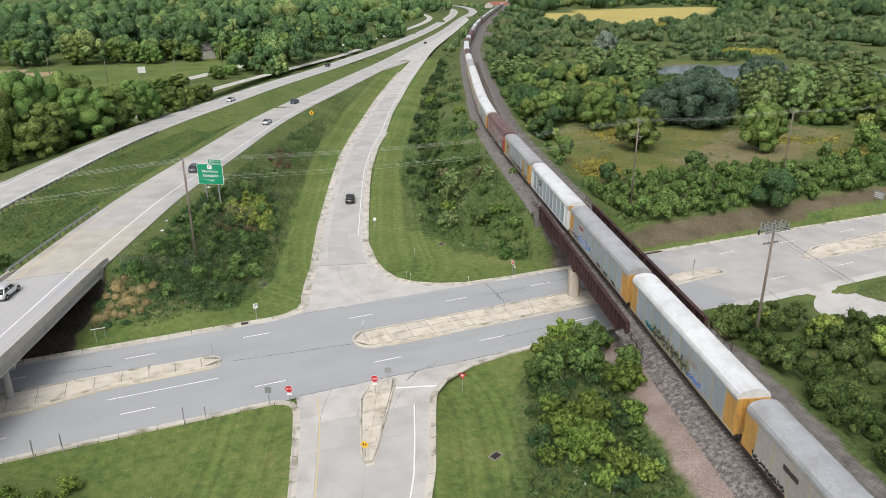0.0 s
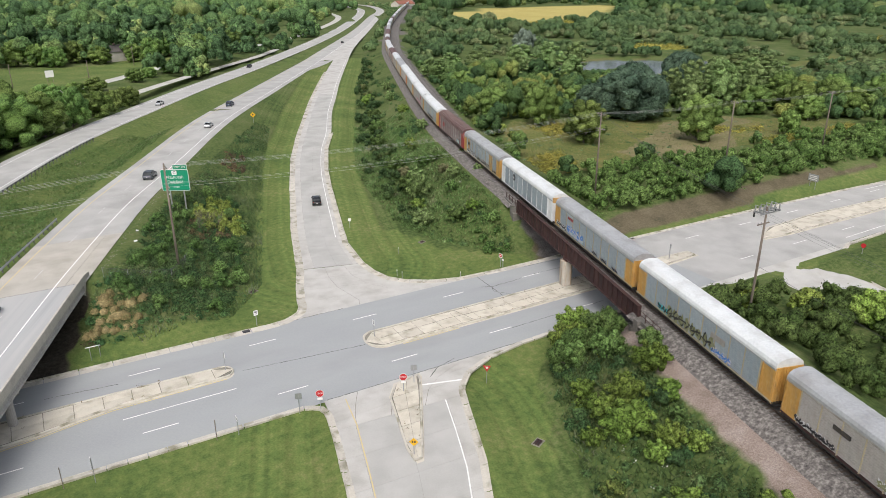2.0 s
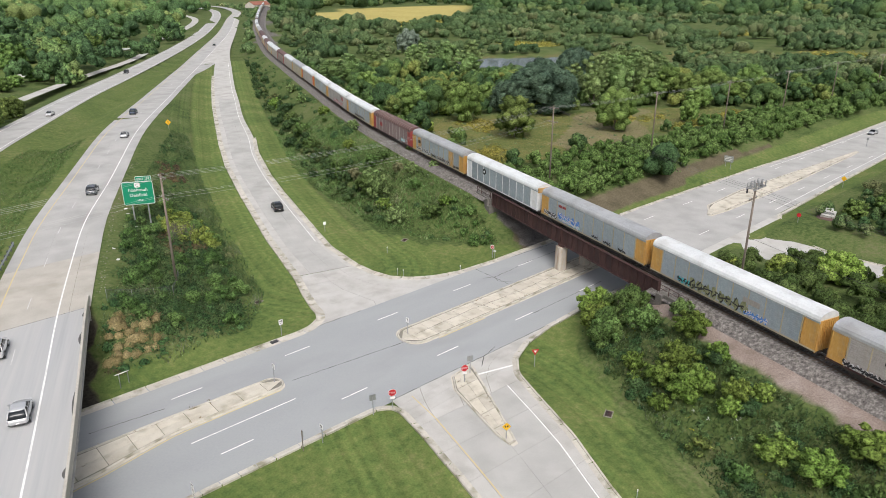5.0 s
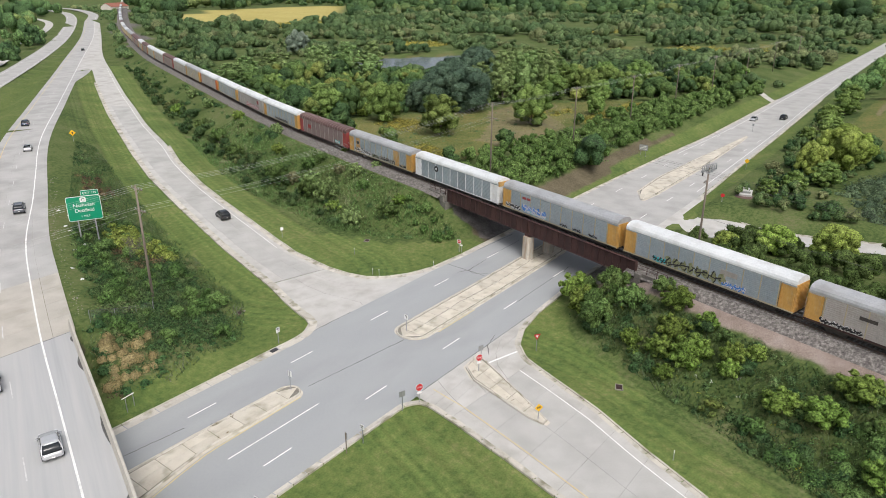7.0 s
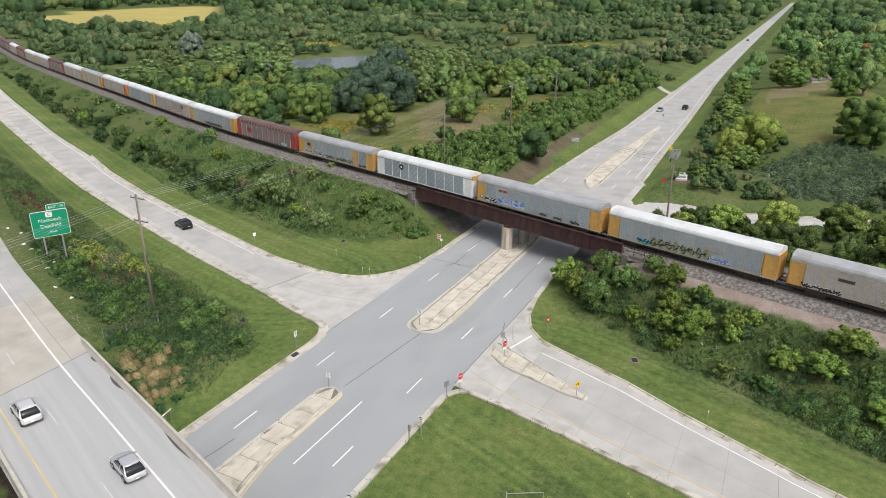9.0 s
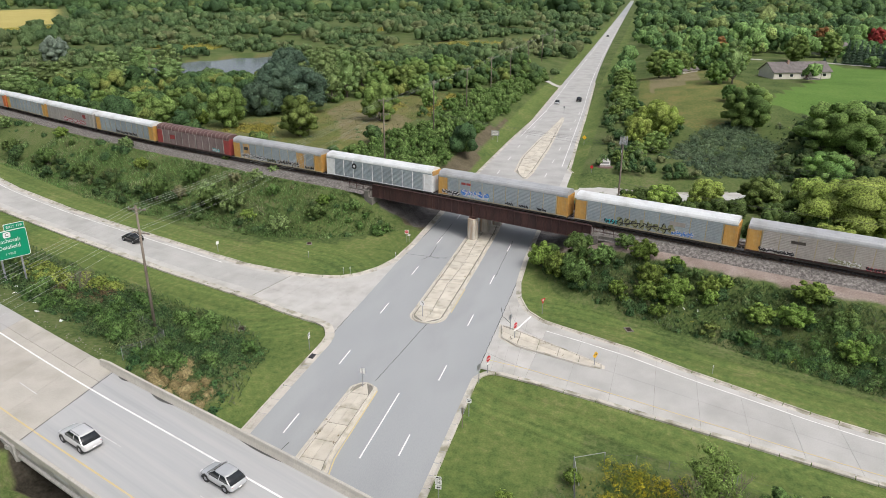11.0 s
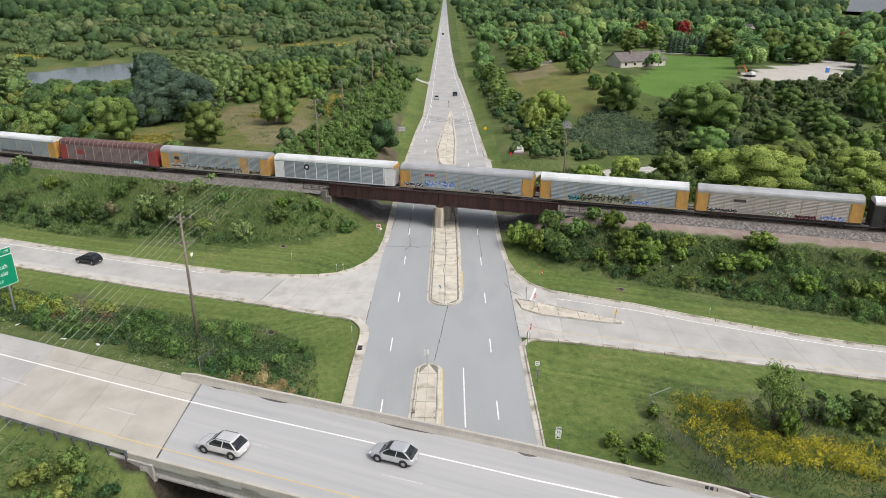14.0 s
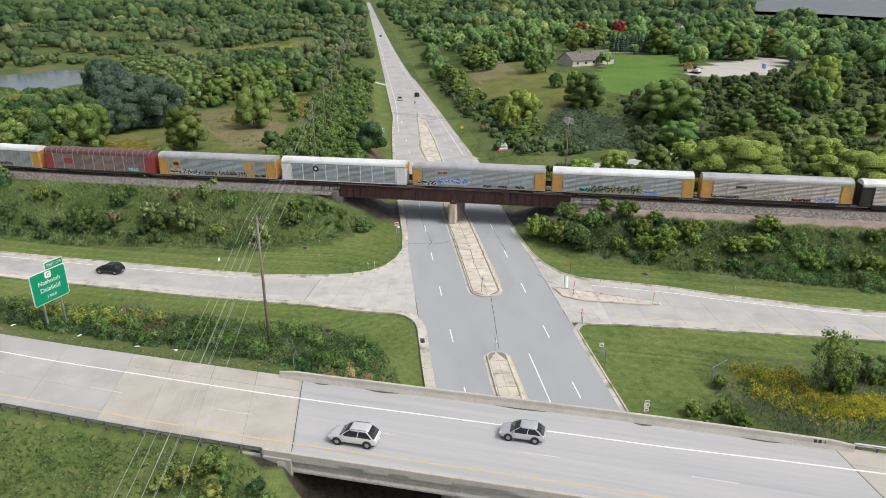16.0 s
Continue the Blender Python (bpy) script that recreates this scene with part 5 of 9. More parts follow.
def car_pose(s):
    a, b = track_at(s - 9), track_at(s + 9)
    d = b - a
    return Matrix.Translation((a + b) / 2) @ Matrix.Rotation(math.atan2(d.y, d.x), 4, "Z")


def roof_geo(ribs):
    prof = [(1.56, 4.78), (1.55, 5.05), (1.42, 5.36), (1.05, 5.64), (0.5, 5.78), (0, 5.82), (-0.5, 5.78), (-1.05, 5.64), (-1.42, 5.36), (-1.55, 5.05), (-1.56, 4.78)]
    geos = [extrude(prof, -CAR / 2 + 0.15, CAR / 2 - 0.15)]
    for i in range(1, ribs):
        x = -CAR / 2 + 0.15 + i * (CAR - 0.3) / ribs
        geos.append(extrude([(y * 1.012, z + 0.018) for y, z in prof], x - 0.05, x + 0.05))
    return join(*geos)


def louvre(w, z0, z1, n=13):
    rows = []
    for i in range(n):
        a, h = z0 + (z1 - z0) * i / n, (z1 - z0) / n
        rows += [(0.0, a), (0.0, a + h * 0.3), (0.11, a + h * 0.42), (0.09, a + h * 0.62)]
    rows.append((0.0, z1))
    v = [(x, y, z) for y, z in rows for x in (0, w)]
    return v, [(2 * i, 2 * i + 2, 2 * i + 3, 2 * i + 1) for i in range(len(rows) - 1)]


def truck_geo():
    geos = []
    for dx in (-0.9, 0.9):
        for w in (-0.75, 0.75):
            geos.append(tube([(dx, w - 0.07, 0.42), (dx, w + 0.07, 0.42)], [0.42, 0.42], 14))
    for w in (-1.0, 1.0):
        geos.append(([(-1.5, w - 0.1, 0.55), (-0.5, w - 0.1, 0.3), (0.5, w - 0.1, 0.3), (1.5, w - 0.1, 0.55), (1.2, w - 0.1, 0.8), (-1.2, w - 0.1, 0.8), (-1.5, w + 0.1, 0.55), (-0.5, w + 0.1, 0.3), (0.5, w + 0.1, 0.3), (1.5, w + 0.1, 0.55), (1.2, w + 0.1, 0.8), (-1.2, w + 0.1, 0.8)],
                     [(5, 4, 3, 2, 1, 0), (6, 7, 8, 9, 10, 11), (0, 1, 7, 6), (1, 2, 8, 7), (2, 3, 9, 8), (3, 4, 10, 9), (4, 5, 11, 10), (5, 0, 6, 11)]))
    geos.append(box(-0.2, 0.2, -1.1, 1.1, 0.5, 0.85))
    return join(*geos)


def end_geo():
    rows = [(-1.52, -0.05), (-1.52, 0.05)]
    for i in range(9):
        w = -1.35 + i * 0.3375
        rows += [(w - 0.06, 0.05), (w - 0.05, 0.12), (w + 0.05, 0.12), (w + 0.06, 0.05)]
    rows += [(1.52, 0.05), (1.52, -0.05)]
    k = len(rows)
    v = [(x, y, z) for z in (0.95, 4.9) for y, x in rows]
    return v, [(i, (i + 1) % k, k + (i + 1) % k, k + i) for i in range(k)] + [tuple(range(k))[::-1], tuple(range(k, 2 * k))]


def scrawl(x0, x1, z0, z1, seed):
    """Painted lettering-like shapes: a list of closed blobs, and one looping band over them."""
    r = random.Random(seed)
    blobs, path = [], []
    n = max(3, int((x1 - x0) / ((z1 - z0) * 0.62)))
    for i in range(n):
        cx, cz = x0 + (i + 0.5) * (x1 - x0) / n, (z0 + z1) / 2 + r.uniform(-0.08, 0.08)
        k = 14
        pts = []
        for j in range(k):
            a = 2 * math.pi * j / k
            rad = r.uniform(0.55, 1.1)
            pts.append((cx + math.cos(a) * rad * (x1 - x0) / n * 0.55, 1.60 + 0.002 * (i % 2), cz + math.sin(a) * rad * (z1 - z0) * 0.5))
        blobs.append((pts, [tuple(range(k))]))
        a0, turns = r.uniform(0, 6.28), r.uniform(4.0, 8.0)
        rx, rz = (x1 - x0) / n * r.uniform(0.25, 0.5), (z1 - z0) * r.uniform(0.3, 0.48)
        path += [(cx + math.cos(a0 + turns * j / 12) * rx, cz + math.sin(a0 + turns * j / 12) * rz * (0.6 + 0.4 * math.sin(j))) for j in range(13)]
    t = 0.085
    m = len(path)
    v = [(x - t * 0.7, 1.606, z - t) for x, z in path] + [(x + t * 0.7, 1.606, z + t) for x, z in path]
    return blobs, (v, [(j, j + m, j + m + 1, j + 1) for j in range(m - 1)])


ROOF, BROWN_ROOF, END, TRUCK = roof_geo(22), roof_geo(16), end_geo(), truck_geo()
truck_mesh = mesh("truck", *TRUCK, M["grime"])
bays = 9
bay_w = (CAR - 0.3 - 4.2) / bays


def auto_rack(style, label):
    """A three-deck auto rack wagon: style gives its paints."""
    panel, post, end, roof, sill = [M[k] for k in style]
    car = thing("auto_rack_car", label, "rail car", "auto rack train")
    part("underframe", join(box(-CAR / 2, CAR / 2, -1.45, 1.45, 0.85, 1.12), box(-8, 8, -0.5, 0.5, 0.5, 0.86), box(-CAR / 2 - 0.55, CAR / 2 + 0.55, -0.12, 0.12, 0.72, 0.98)), M["grime"], car)
    part("sill", join(box(-CAR / 2 + 0.05, CAR / 2 - 0.05, 1.46, 1.56, 1.08, 1.25), box(-CAR / 2 + 0.05, CAR / 2 - 0.05, -1.56, -1.46, 1.08, 1.25)), sill, car)
    part("roof", BROWN_ROOF if style[3] == "brown" else ROOF, roof, car)
    if style[3] == "brown":
        prof = [(1.62, 4.5), (1.6, 5.05), (1.47, 5.40), (1.08, 5.70), (0.5, 5.85), (0, 5.89), (-0.5, 5.85), (-1.08, 5.70), (-1.47, 5.40), (-1.6, 5.05), (-1.62, 4.5)]
        hoop = mesh("roof_hoop", *tube([(0, y, z) for y, z in prof], [0.07] * 11, 6), M["brown_panel"])
        for i in range(20):
            part("roof_hoop", hoop, None, car, m=Matrix.Translation((-CAR / 2 + 0.7 + i * (CAR - 1.4) / 19, 0, 0)))
    em = mesh("end_door", *END, end)
    part("end_door", em, None, car, m=Matrix.Translation((CAR / 2 - 0.12, 0, 0)))
    part("end_door", em, None, car, m=Matrix.Translation((-CAR / 2 + 0.12, 0, 0)) @ Matrix.Rotation(math.pi, 4, "Z"))
    solid = mesh("end_panel", *join(box(0, 2.0, 0, 0.05, 1.25, 4.78), box(0.12, 0.2, 0.05, 0.1, 1.3, 4.7), box(1.78, 1.86, 0.05, 0.1, 1.3, 4.7)), end)
    pm = mesh("side_panel", *louvre(bay_w, 1.25, 4.6), panel)
    post_m = mesh("post", *join(box(-0.045, 0.045, -0.02, 0.12, 1.2, 4.7), box(-0.075, 0.075, -0.01, 0.075, 1.2, 4.65)), post)
    part("top_band", box(-CAR / 2 + 0.1, CAR / 2 - 0.1, 1.47, 1.55, 4.58, 4.80), panel, car)
    part("east_side", box(-CAR / 2 + 0.1, CAR / 2 - 0.1, -1.52, -1.46, 1.2, 4.8), panel, car)
    for x in (-CAR / 2 + 0.1, CAR / 2 - 2.1):
        part("end_panel", solid, None, car, m=Matrix.Translation((x, 1.47, 0)))
    for i in range(bays):
        part("side_panel", pm, None, car, m=Matrix.Translation((-CAR / 2 + 2.25 + i * bay_w, 1.46, 0)))
    for i in range(bays + 1):
        part("post", post_m, None, car, m=Matrix.Translation((-CAR / 2 + 2.25 + i * bay_w, 1.47, 0)))
    for x in (-9.6, 9.6):
        part("truck", truck_mesh, None, car, m=Matrix.Translation((x, 0, 0)))
    return car


def far_rack(style, label):
    panel, post, end, roof, sill = [M[k] for k in style]
    car = thing("auto_rack_car", label, "rail car", "auto rack train")
    part("body", box(-CAR / 2 + 2.2, CAR / 2 - 2.2, -1.5, 1.5, 0.9, 4.8), panel, car)
    part("roof", extrude([(1.56, 4.78), (1.42, 5.36), (0.5, 5.8), (-0.5, 5.8), (-1.42, 5.36), (-1.56, 4.78)], -CAR / 2 + 0.15, CAR / 2 - 0.15), roof, car)
    for s in (-1, 1):
        part("end_panel", box(min(s * (CAR / 2 - 2.2), s * (CAR / 2 - 0.1)), max(s * (CAR / 2 - 2.2), s * (CAR / 2 - 0.1)), -1.52, 1.52, 0.9, 4.8), end, car)
        part("truck", truck_mesh, None, car, m=Matrix.Translation((s * 9.6, 0, 0)))
    post_all = mesh("post", *box(-0.1, 0.1, 1.5, 1.58, 0.9, 4.8), post)
    for i in range(9):
        part("post", post_all, None, car, m=Matrix.Translation((-CAR / 2 + 3.5 + i * 2.5, 0, 0)))
    return car


SILVER = ("galv", "post_tan", "car_yellow", "roof_white", "post_tan")
GREYTOP = ("galv", "post_tan", "car_yellow", "roof_grey", "post_tan")
WHITE = ("galv", "car_white", "car_white", "roof_white", "car_white")
WARM = ("galv_warm", "post_tan", "car_yellow", "roof_grey", "rust")
BROWN = ("brown_panel", "galv_warm", "red", "brown", "brown")
BLACK = ("galv_warm", "black", "black", "roof_white", "black")
ORANGE = ("galv_warm", "galv_warm", "orange", "roof_white", "galv_warm")
GREY = ("galv_warm", "galv_warm", "galv_warm", "roof_white", "galv_warm")
s0 = float(np.interp(9.0, TRACK_W[:, 1], s_track))


def tag_paint(car, fill_mat, edge_mat, x0, x1, z0, z1, seed):
    blobs, edge = scrawl(x0, x1, z0, z1, seed)
    for g in blobs:
        part("graffiti", g, fill_mat, car, "spray-painted shape")
    part("graffiti_outline", edge, edge_mat, car)


M["spray_dark"] = surface("spray_dark", [(0.012, 0.012, 0.015), (0.03, 0.03, 0.035)], 2.0, 8.0, 0.6, 0.0)
M["spray_pale"] = surface("spray_pale", [(0.55, 0.55, 0.56), (0.68, 0.68, 0.68)], 2.0, 8.0, 0.6, 0.0)
M["spray_blue"] = surface("spray_blue", [(0.04, 0.14, 0.48), (0.08, 0.25, 0.62), (0.25, 0.2, 0.55)], 1.0, 8.0, 0.6, 0.0)
M["spray_teal"] = surface("spray_teal", [(0.03, 0.45, 0.48), (0.08, 0.52, 0.56)], 1.0, 8.0, 0.6, 0.0)
M["spray_red"] = surface("spray_red", [(0.40, 0.06, 0.08), (0.5, 0.12, 0.14)], 1.0, 8.0, 0.6, 0.0)
M["spray_olive"] = surface("spray_olive", [(0.16, 0.17, 0.08), (0.30, 0.31, 0.18)], 1.5, 8.0, 0.6, 0.0)


def patch(car, name, mat, x0, x1, z0, z1, label=""):
    part(name, box(x0, x1, 1.50, 1.595, z0, z1), M[mat], car, label)


# cars from the white one southwards (first), then the brown one and those beyond it
order = [
    (-1, WHITE, "white auto rack car with grey louvred side panels"),
    (0, GREYTOP, "silver auto rack car with faded yellow frame and blue graffiti"),
    (1, SILVER, "silver auto rack car with white roof and olive graffiti"),
    (2, WARM, "dull grey auto rack car with yellow ends and pale graffiti"),
    (3, BLACK, "grey auto rack car with black ends and posts"),
    (4, SILVER, "silver auto rack car with faded yellow frame"),
    (5, WARM, "dull grey auto rack car with yellow ends"),
    (-2, GREYTOP, "silver auto rack car with yellow panels and dark graffiti"),
    (-3, BROWN, "rusty brown auto rack car with hooped roof"),
    (-4, SILVER, "silver auto rack car with yellow ends"),
    (-5, GREY, "grey auto rack car with red graffiti"),
    (-6, SILVER, "silver auto rack car with white roof"),
    (-7, ORANGE, "grey auto rack car with orange ends"),
]
for k, style, label in order:
    car = auto_rack(style, label)
    car.matrix_basis = car_pose(s0 - (k + 0.5) * PITCH)
    if k == -1:
        part("end_cap", box(-CAR / 2 - 0.07, -CAR / 2 + 0.12, -1.5, 1.5, 4.4, 5.25), M["car_yellow"], car, "yellow band over the end door")
        part("emblem", tube([(5.9, 1.50, 3.7), (5.9, 1.60, 3.7)], [0.62, 0.62], 20), M["black"], car, "dark round emblem")
        part("emblem_shape", tube([(5.9, 1.50, 3.7), (5.9, 1.61, 3.7)], [0.42, 0.30], 5), M["car_white"], car)
    elif k == 0:
        patch(car, "logo_bar", "red", 6.2, 7.1, 3.75, 4.15, "red logo shape")
        patch(car, "logo_bar", "red", 7.3, 8.2, 3.75, 4.15, "red logo shape")
        tag_paint(car, M["spray_pale"], M["spray_dark"], 8.6, 12.6, 1.3, 2.3, 3)
        tag_paint(car, M["spray_teal"], M["spray_pale"], 2.0, 7.0, 1.4, 2.0, 9)
        tag_paint(car, M["spray_blue"], M["spray_pale"], 2.2, 8.2, 1.25, 3.0, 4)
        for x in (-2, -5, -8.5):
            tag_paint(car, M["galv"], M["spray_dark"], x - 0.9, x + 0.9, 1.3, 1.9, 20 - int(x))
    elif k == -2:
        for x0, x1 in ((8.3, 10.3), (-8.4, -6.2)):
            part("yellow_panel", box(x0, x1, 1.50, 1.56, 1.3, 4.6), M["car_yellow"], car, "solid yellow side panel")
        patch(car, "notice", "grime", 8.7, 9.9, 3.2, 3.9, "dark notice patch")
        tag_paint(car, M["spray_pale"], M["spray_dark"], 3.0, 11.0, 1.25, 2.6, 31)
        tag_paint(car, M["spray_olive"], M["spray_dark"], 0.0, 2.8, 1.25, 2.2, 32)
        tag_paint(car, M["galv_warm"], M["spray_dark"], -7.0, -0.4, 1.25, 2.5, 33)
        tag_paint(car, M["post_tan"], M["spray_dark"], -11.4, -8.6, 1.25, 2.1, 34)
    elif k == -3:
        tag_paint(car, M["spray_teal"], M["spray_pale"], -9.8, -7.2, 1.3, 2.3, 35)
        patch(car, "notice", "red", 6.6, 8.4, 2.6, 3.6, "red notice patch")
    elif k == -4:
        tag_paint(car, M["galv_warm"], M["spray_dark"], -6.0, 4.0, 1.25, 2.2, 36)
    elif k == 1:
        tag_paint(car, M["spray_olive"], M["spray_dark"], -4.0, 5.8, 1.2, 3.0, 5)
        tag_paint(car, M["spray_pale"], M["spray_blue"], -7.0, -3.4, 1.3, 2.2, 6)
        tag_paint(car, M["spray_teal"], M["spray_dark"], 5.5, 8.0, 1.3, 2.3, 16)
        patch(car, "notice", "galv_warm", -5.5, -3.0, 2.9, 3.6, "faded notice patch")
    elif k == 2:
        tag_paint(car, M["spray_pale"], M["spray_dark"], 6.5, 11.5, 1.3, 2.1, 7)
        tag_paint(car, M["spray_pale"], M["spray_olive"], -2.5, 2.0, 1.3, 2.3, 8)
        tag_paint(car, M["spray_red"], M["spray_dark"], -6.4, -3.0, 1.2, 1.9, 10)
        tag_paint(car, M["spray_pale"], M["spray_blue"], -10.6, -7.0, 1.2, 2.2, 11)
        patch(car, "notice", "grime", 5.2, 7.2, 3.4, 3.8, "dark notice patch")
    elif k == 3:
        patch(car, "logo_panel", "black", 4.4, 7.2, 3.2, 4.2, "black logo panel")
        patch(car, "logo_bar", "car_white", 5.0, 5.7, 3.45, 3.95)
        part("logo_bar", box(5.95, 6.65, 1.5, 1.6, 3.45, 3.95), M["car_white"], car)
        tag_paint(car, M["spray_pale"], M["spray_dark"], 5.5, 8.0, 1.2, 1.8, 12)
        tag_paint(car, M["spray_teal"], M["spray_pale"], 1.2, 4.6, 1.2, 2.1, 13)
        tag_paint(car, M["spray_pale"], M["spray_dark"], -5.5, -0.5, 1.2, 1.8, 14)
    elif k == -5:
        tag_paint(car, M["spray_red"], M["spray_pale"], -9, 4.0, 1.2, 2.6, 21)
        patch(car, "logo_bar", "red", -9, -7.5, 3.2, 4.2)
far_styles = [(GREYTOP, "silver auto rack car in the distant train"), (GREY, "plain grey auto rack car in the distant train"), (WARM, "dull auto rack car in the distant train"), (BROWN, "brown auto rack car in the distant train"), (SILVER, "pale auto rack car in the distant train")]
made = {}
rnd = random.Random(5)
for j in range(8, 54):
    which = rnd.choice((0, 1, 1, 2, 2, 3, 4))
    s = s0 + (j - 0.5) * PITCH
    if s > s_track[-1] - 20:
        break
    if which in made:
        copy_thing(made[which], car_pose(s))
    else:
        made[which] = far_rack(*far_styles[which])
        made[which].matrix_basis = car_pose(s)


# ---- plants ----
def quad_mesh(name, V, Q, mats, tint=None):
    """A mesh of quads from arrays; tint: the plant's own shade, 0 to 1, by vertex."""
    me = bpy.data.meshes.new(name)
    me.vertices.add(len(V))
    me.vertices.foreach_set("co", np.asarray(V, np.float32).ravel())
    me.loops.add(Q.size)
    me.loops.foreach_set("vertex_index", Q.ravel().astype(np.int32))
    me.polygons.add(len(Q))
    me.polygons.foreach_set("loop_start", np.arange(0, Q.size, 4, dtype=np.int32))
    me.polygons.foreach_set("loop_total", np.full(len(Q), 4, np.int32))
    for m in mats:
        me.materials.append(m)
    own = me.attributes.new("tint", "FLOAT", "POINT")
    own.data.foreach_set("value", np.asarray(np.full(len(V), 0.5) if tint is None else tint, np.float32))
    me.update(calc_edges=True)
    return me


def ball(n, rows, low=-0.75):
    """A unit lobe of n points in each of its rows, closed on top and open below: points and quads."""
    up = np.linspace(math.asin(low), math.radians(72), rows)
    v = np.array([(math.cos(t) * math.cos(a + i * math.pi / n), math.cos(t) * math.sin(a + i * math.pi / n), math.sin(t)) for i, t in enumerate(up) for a in np.arange(n) * 2 * math.pi / n])
    f = [(i * n + j, i * n + (j + 1) % n, (i + 1) * n + (j + 1) % n, (i + 1) * n + j) for i in range(rows - 1) for j in range(n)]
    k = (rows - 1) * n
    f += [(k + j, k + j + 1, k + n - 2 - j, k + n - 1 - j) for j in range(n // 2 - 1)]
    return v, np.array(f)


BALL_FINE, BALL_MID, BALL_LOW = ball(10, 6), ball(8, 4), ball(6, 4)


def lumps(B, T, unit, size, rough, rng, start):
    """Uneven rounded leaf masses, one at each blob: points, quads counted from start, and shades."""
    v, f = unit
    k, n = len(B), len(v)
    ph = rng.uniform(0, 6.28, (k, 4))
    wave = 0.10 * np.sin(4.2 * v[None, :, 0] + ph[:, :1]) + 0.10 * np.sin(4.6 * v[None, :, 1] + ph[:, 1:2]) + 0.08 * np.sin(5.0 * v[None, :, 2] + ph[:, 2:3])
    wob = 1 + wave + np.clip(rng.normal(size=(k, n)), -1.8, 1.8) * rough
    P = B[:, None, :3] + v[None] * B[:, None, 3:6] * size * wob[:, :, None]
    Q = f[None] + (np.arange(k) * n)[:, None, None] + start
    return P.reshape(-1, 3), Q.reshape(-1, 4), np.repeat(T, n)


def leaves(c, nrm, size, rng):
    """One kite-shaped spray of leaves at each point c, facing nrm."""
    k = len(c)
    nrm = nrm / np.linalg.norm(nrm, axis=1)[:, None]
    a = np.cross(nrm, rng.normal(size=(k, 3)))
    a /= np.linalg.norm(a, axis=1)[:, None]
    e = np.cross(nrm, a)
    s = (size * rng.uniform(0.55, 1.25, k))[:, None]
    w = s * rng.uniform(0.4, 0.75, (k, 1))
    return np.stack([c - a * s * 0.55, c - e * w * 0.55 + a * s * 0.1, c + a * s * 0.6, c + e * w * 0.55 + a * s * 0.05], 1).reshape(-1, 3), np.arange(4 * k).reshape(-1, 4)


def foliage(blobs, cover, rng, core=0.92, low=-0.35, bunch=5, tint=None, unit=None):
    """Bunches of leaf sprays on the skin of blobs (x, y, z, rx, ry, rz, leaf), round a solid core in the leaf colour.
    """
    B = np.asarray(blobs, float)
    tint = np.full(len(B), 0.5) if tint is None else tint
    area = 4 * np.pi * ((B[:, 3] * B[:, 4]) ** 1.6 / 3 + (B[:, 3] * B[:, 5]) ** 1.6 / 3 + (B[:, 4] * B[:, 5]) ** 1.6 / 3) ** (1 / 1.6)
    count = np.maximum(2, (cover * area / (0.75 * bunch * B[:, 6] ** 2))).astype(int)
    i = np.repeat(np.arange(len(B)), count)
    d = rng.normal(size=(len(i), 3))
    d /= np.linalg.norm(d, axis=1)[:, None]
    d[:, 2] = np.where(d[:, 2] < low, -d[:, 2] * 0.8, d[:, 2])
    at = B[i, :3] + d * B[i, 3:6] * (1.02 - 0.22 * rng.random((len(i), 1)))
    i, d, at = np.repeat(i, bunch), np.repeat(d, bunch, 0), np.repeat(at, bunch, 0)
    size = B[i, 6]
    c = at + rng.normal(size=d.shape) * size[:, None] * 0.62 - d * (size * rng.exponential(0.35, len(i)))[:, None]
    V, Q = leaves(c, d + 0.42 * rng.normal(size=d.shape) + (0, 0, 0.4), size, rng)
    T = np.repeat(np.clip(tint[i] + 0.08 * rng.normal(size=len(i)), 0, 1), 4)
    if core:
        cv, cq, ct = lumps(B, tint, BALL_FINE if unit is None else unit, core, 0.12, rng, len(V))
        V, Q, T = np.concatenate([V, cv]), np.concatenate([Q, cq]), np.concatenate([T, ct])
    return V, Q, T


def crowns(x, y, z, r, h, leaf, cover, rng, lobes=6, stout=0.75, drift=0.0, unit=None, core=0.9):
    """Rounded trees nobody could count: each a heap of lobes, down to the ground, with a shade of its own."""
    n = len(x)
    own = np.clip(0.5 + drift + 0.24 * rng.normal(size=n), 0, 1)
    B, T = [], []
    turn = rng.uniform(0, 6.28, n)
    for k in range(lobes):
        a = turn + 6.28 * k / lobes + rng.uniform(-0.5, 0.5, n)
        out = r * rng.uniform(0.15, 0.34, n) if k % 2 else r * rng.uniform(0.42, 0.6, n)
        size = r * rng.uniform(0.28, 0.56, n)
        up = np.maximum(size * 0.7, h * rng.uniform(0.85, 1.0, n) - size * stout if k % 2 else h * rng.uniform(0.3, 0.6, n))
        B.append(np.stack([x + np.cos(a) * out, y + np.sin(a) * out, z + up, size, size * rng.uniform(0.85, 1.15, n), np.minimum(size * rng.uniform(0.8, 1.1, n), up), np.full(n, leaf)], 1))
        T.append(np.clip(own + 0.07 * rng.normal(size=n), 0, 1))
    B, T = np.concatenate(B), np.concatenate(T)
    return foliage(B, cover, rng, core, -0.25, 4, T, BALL_MID if unit is None else unit)


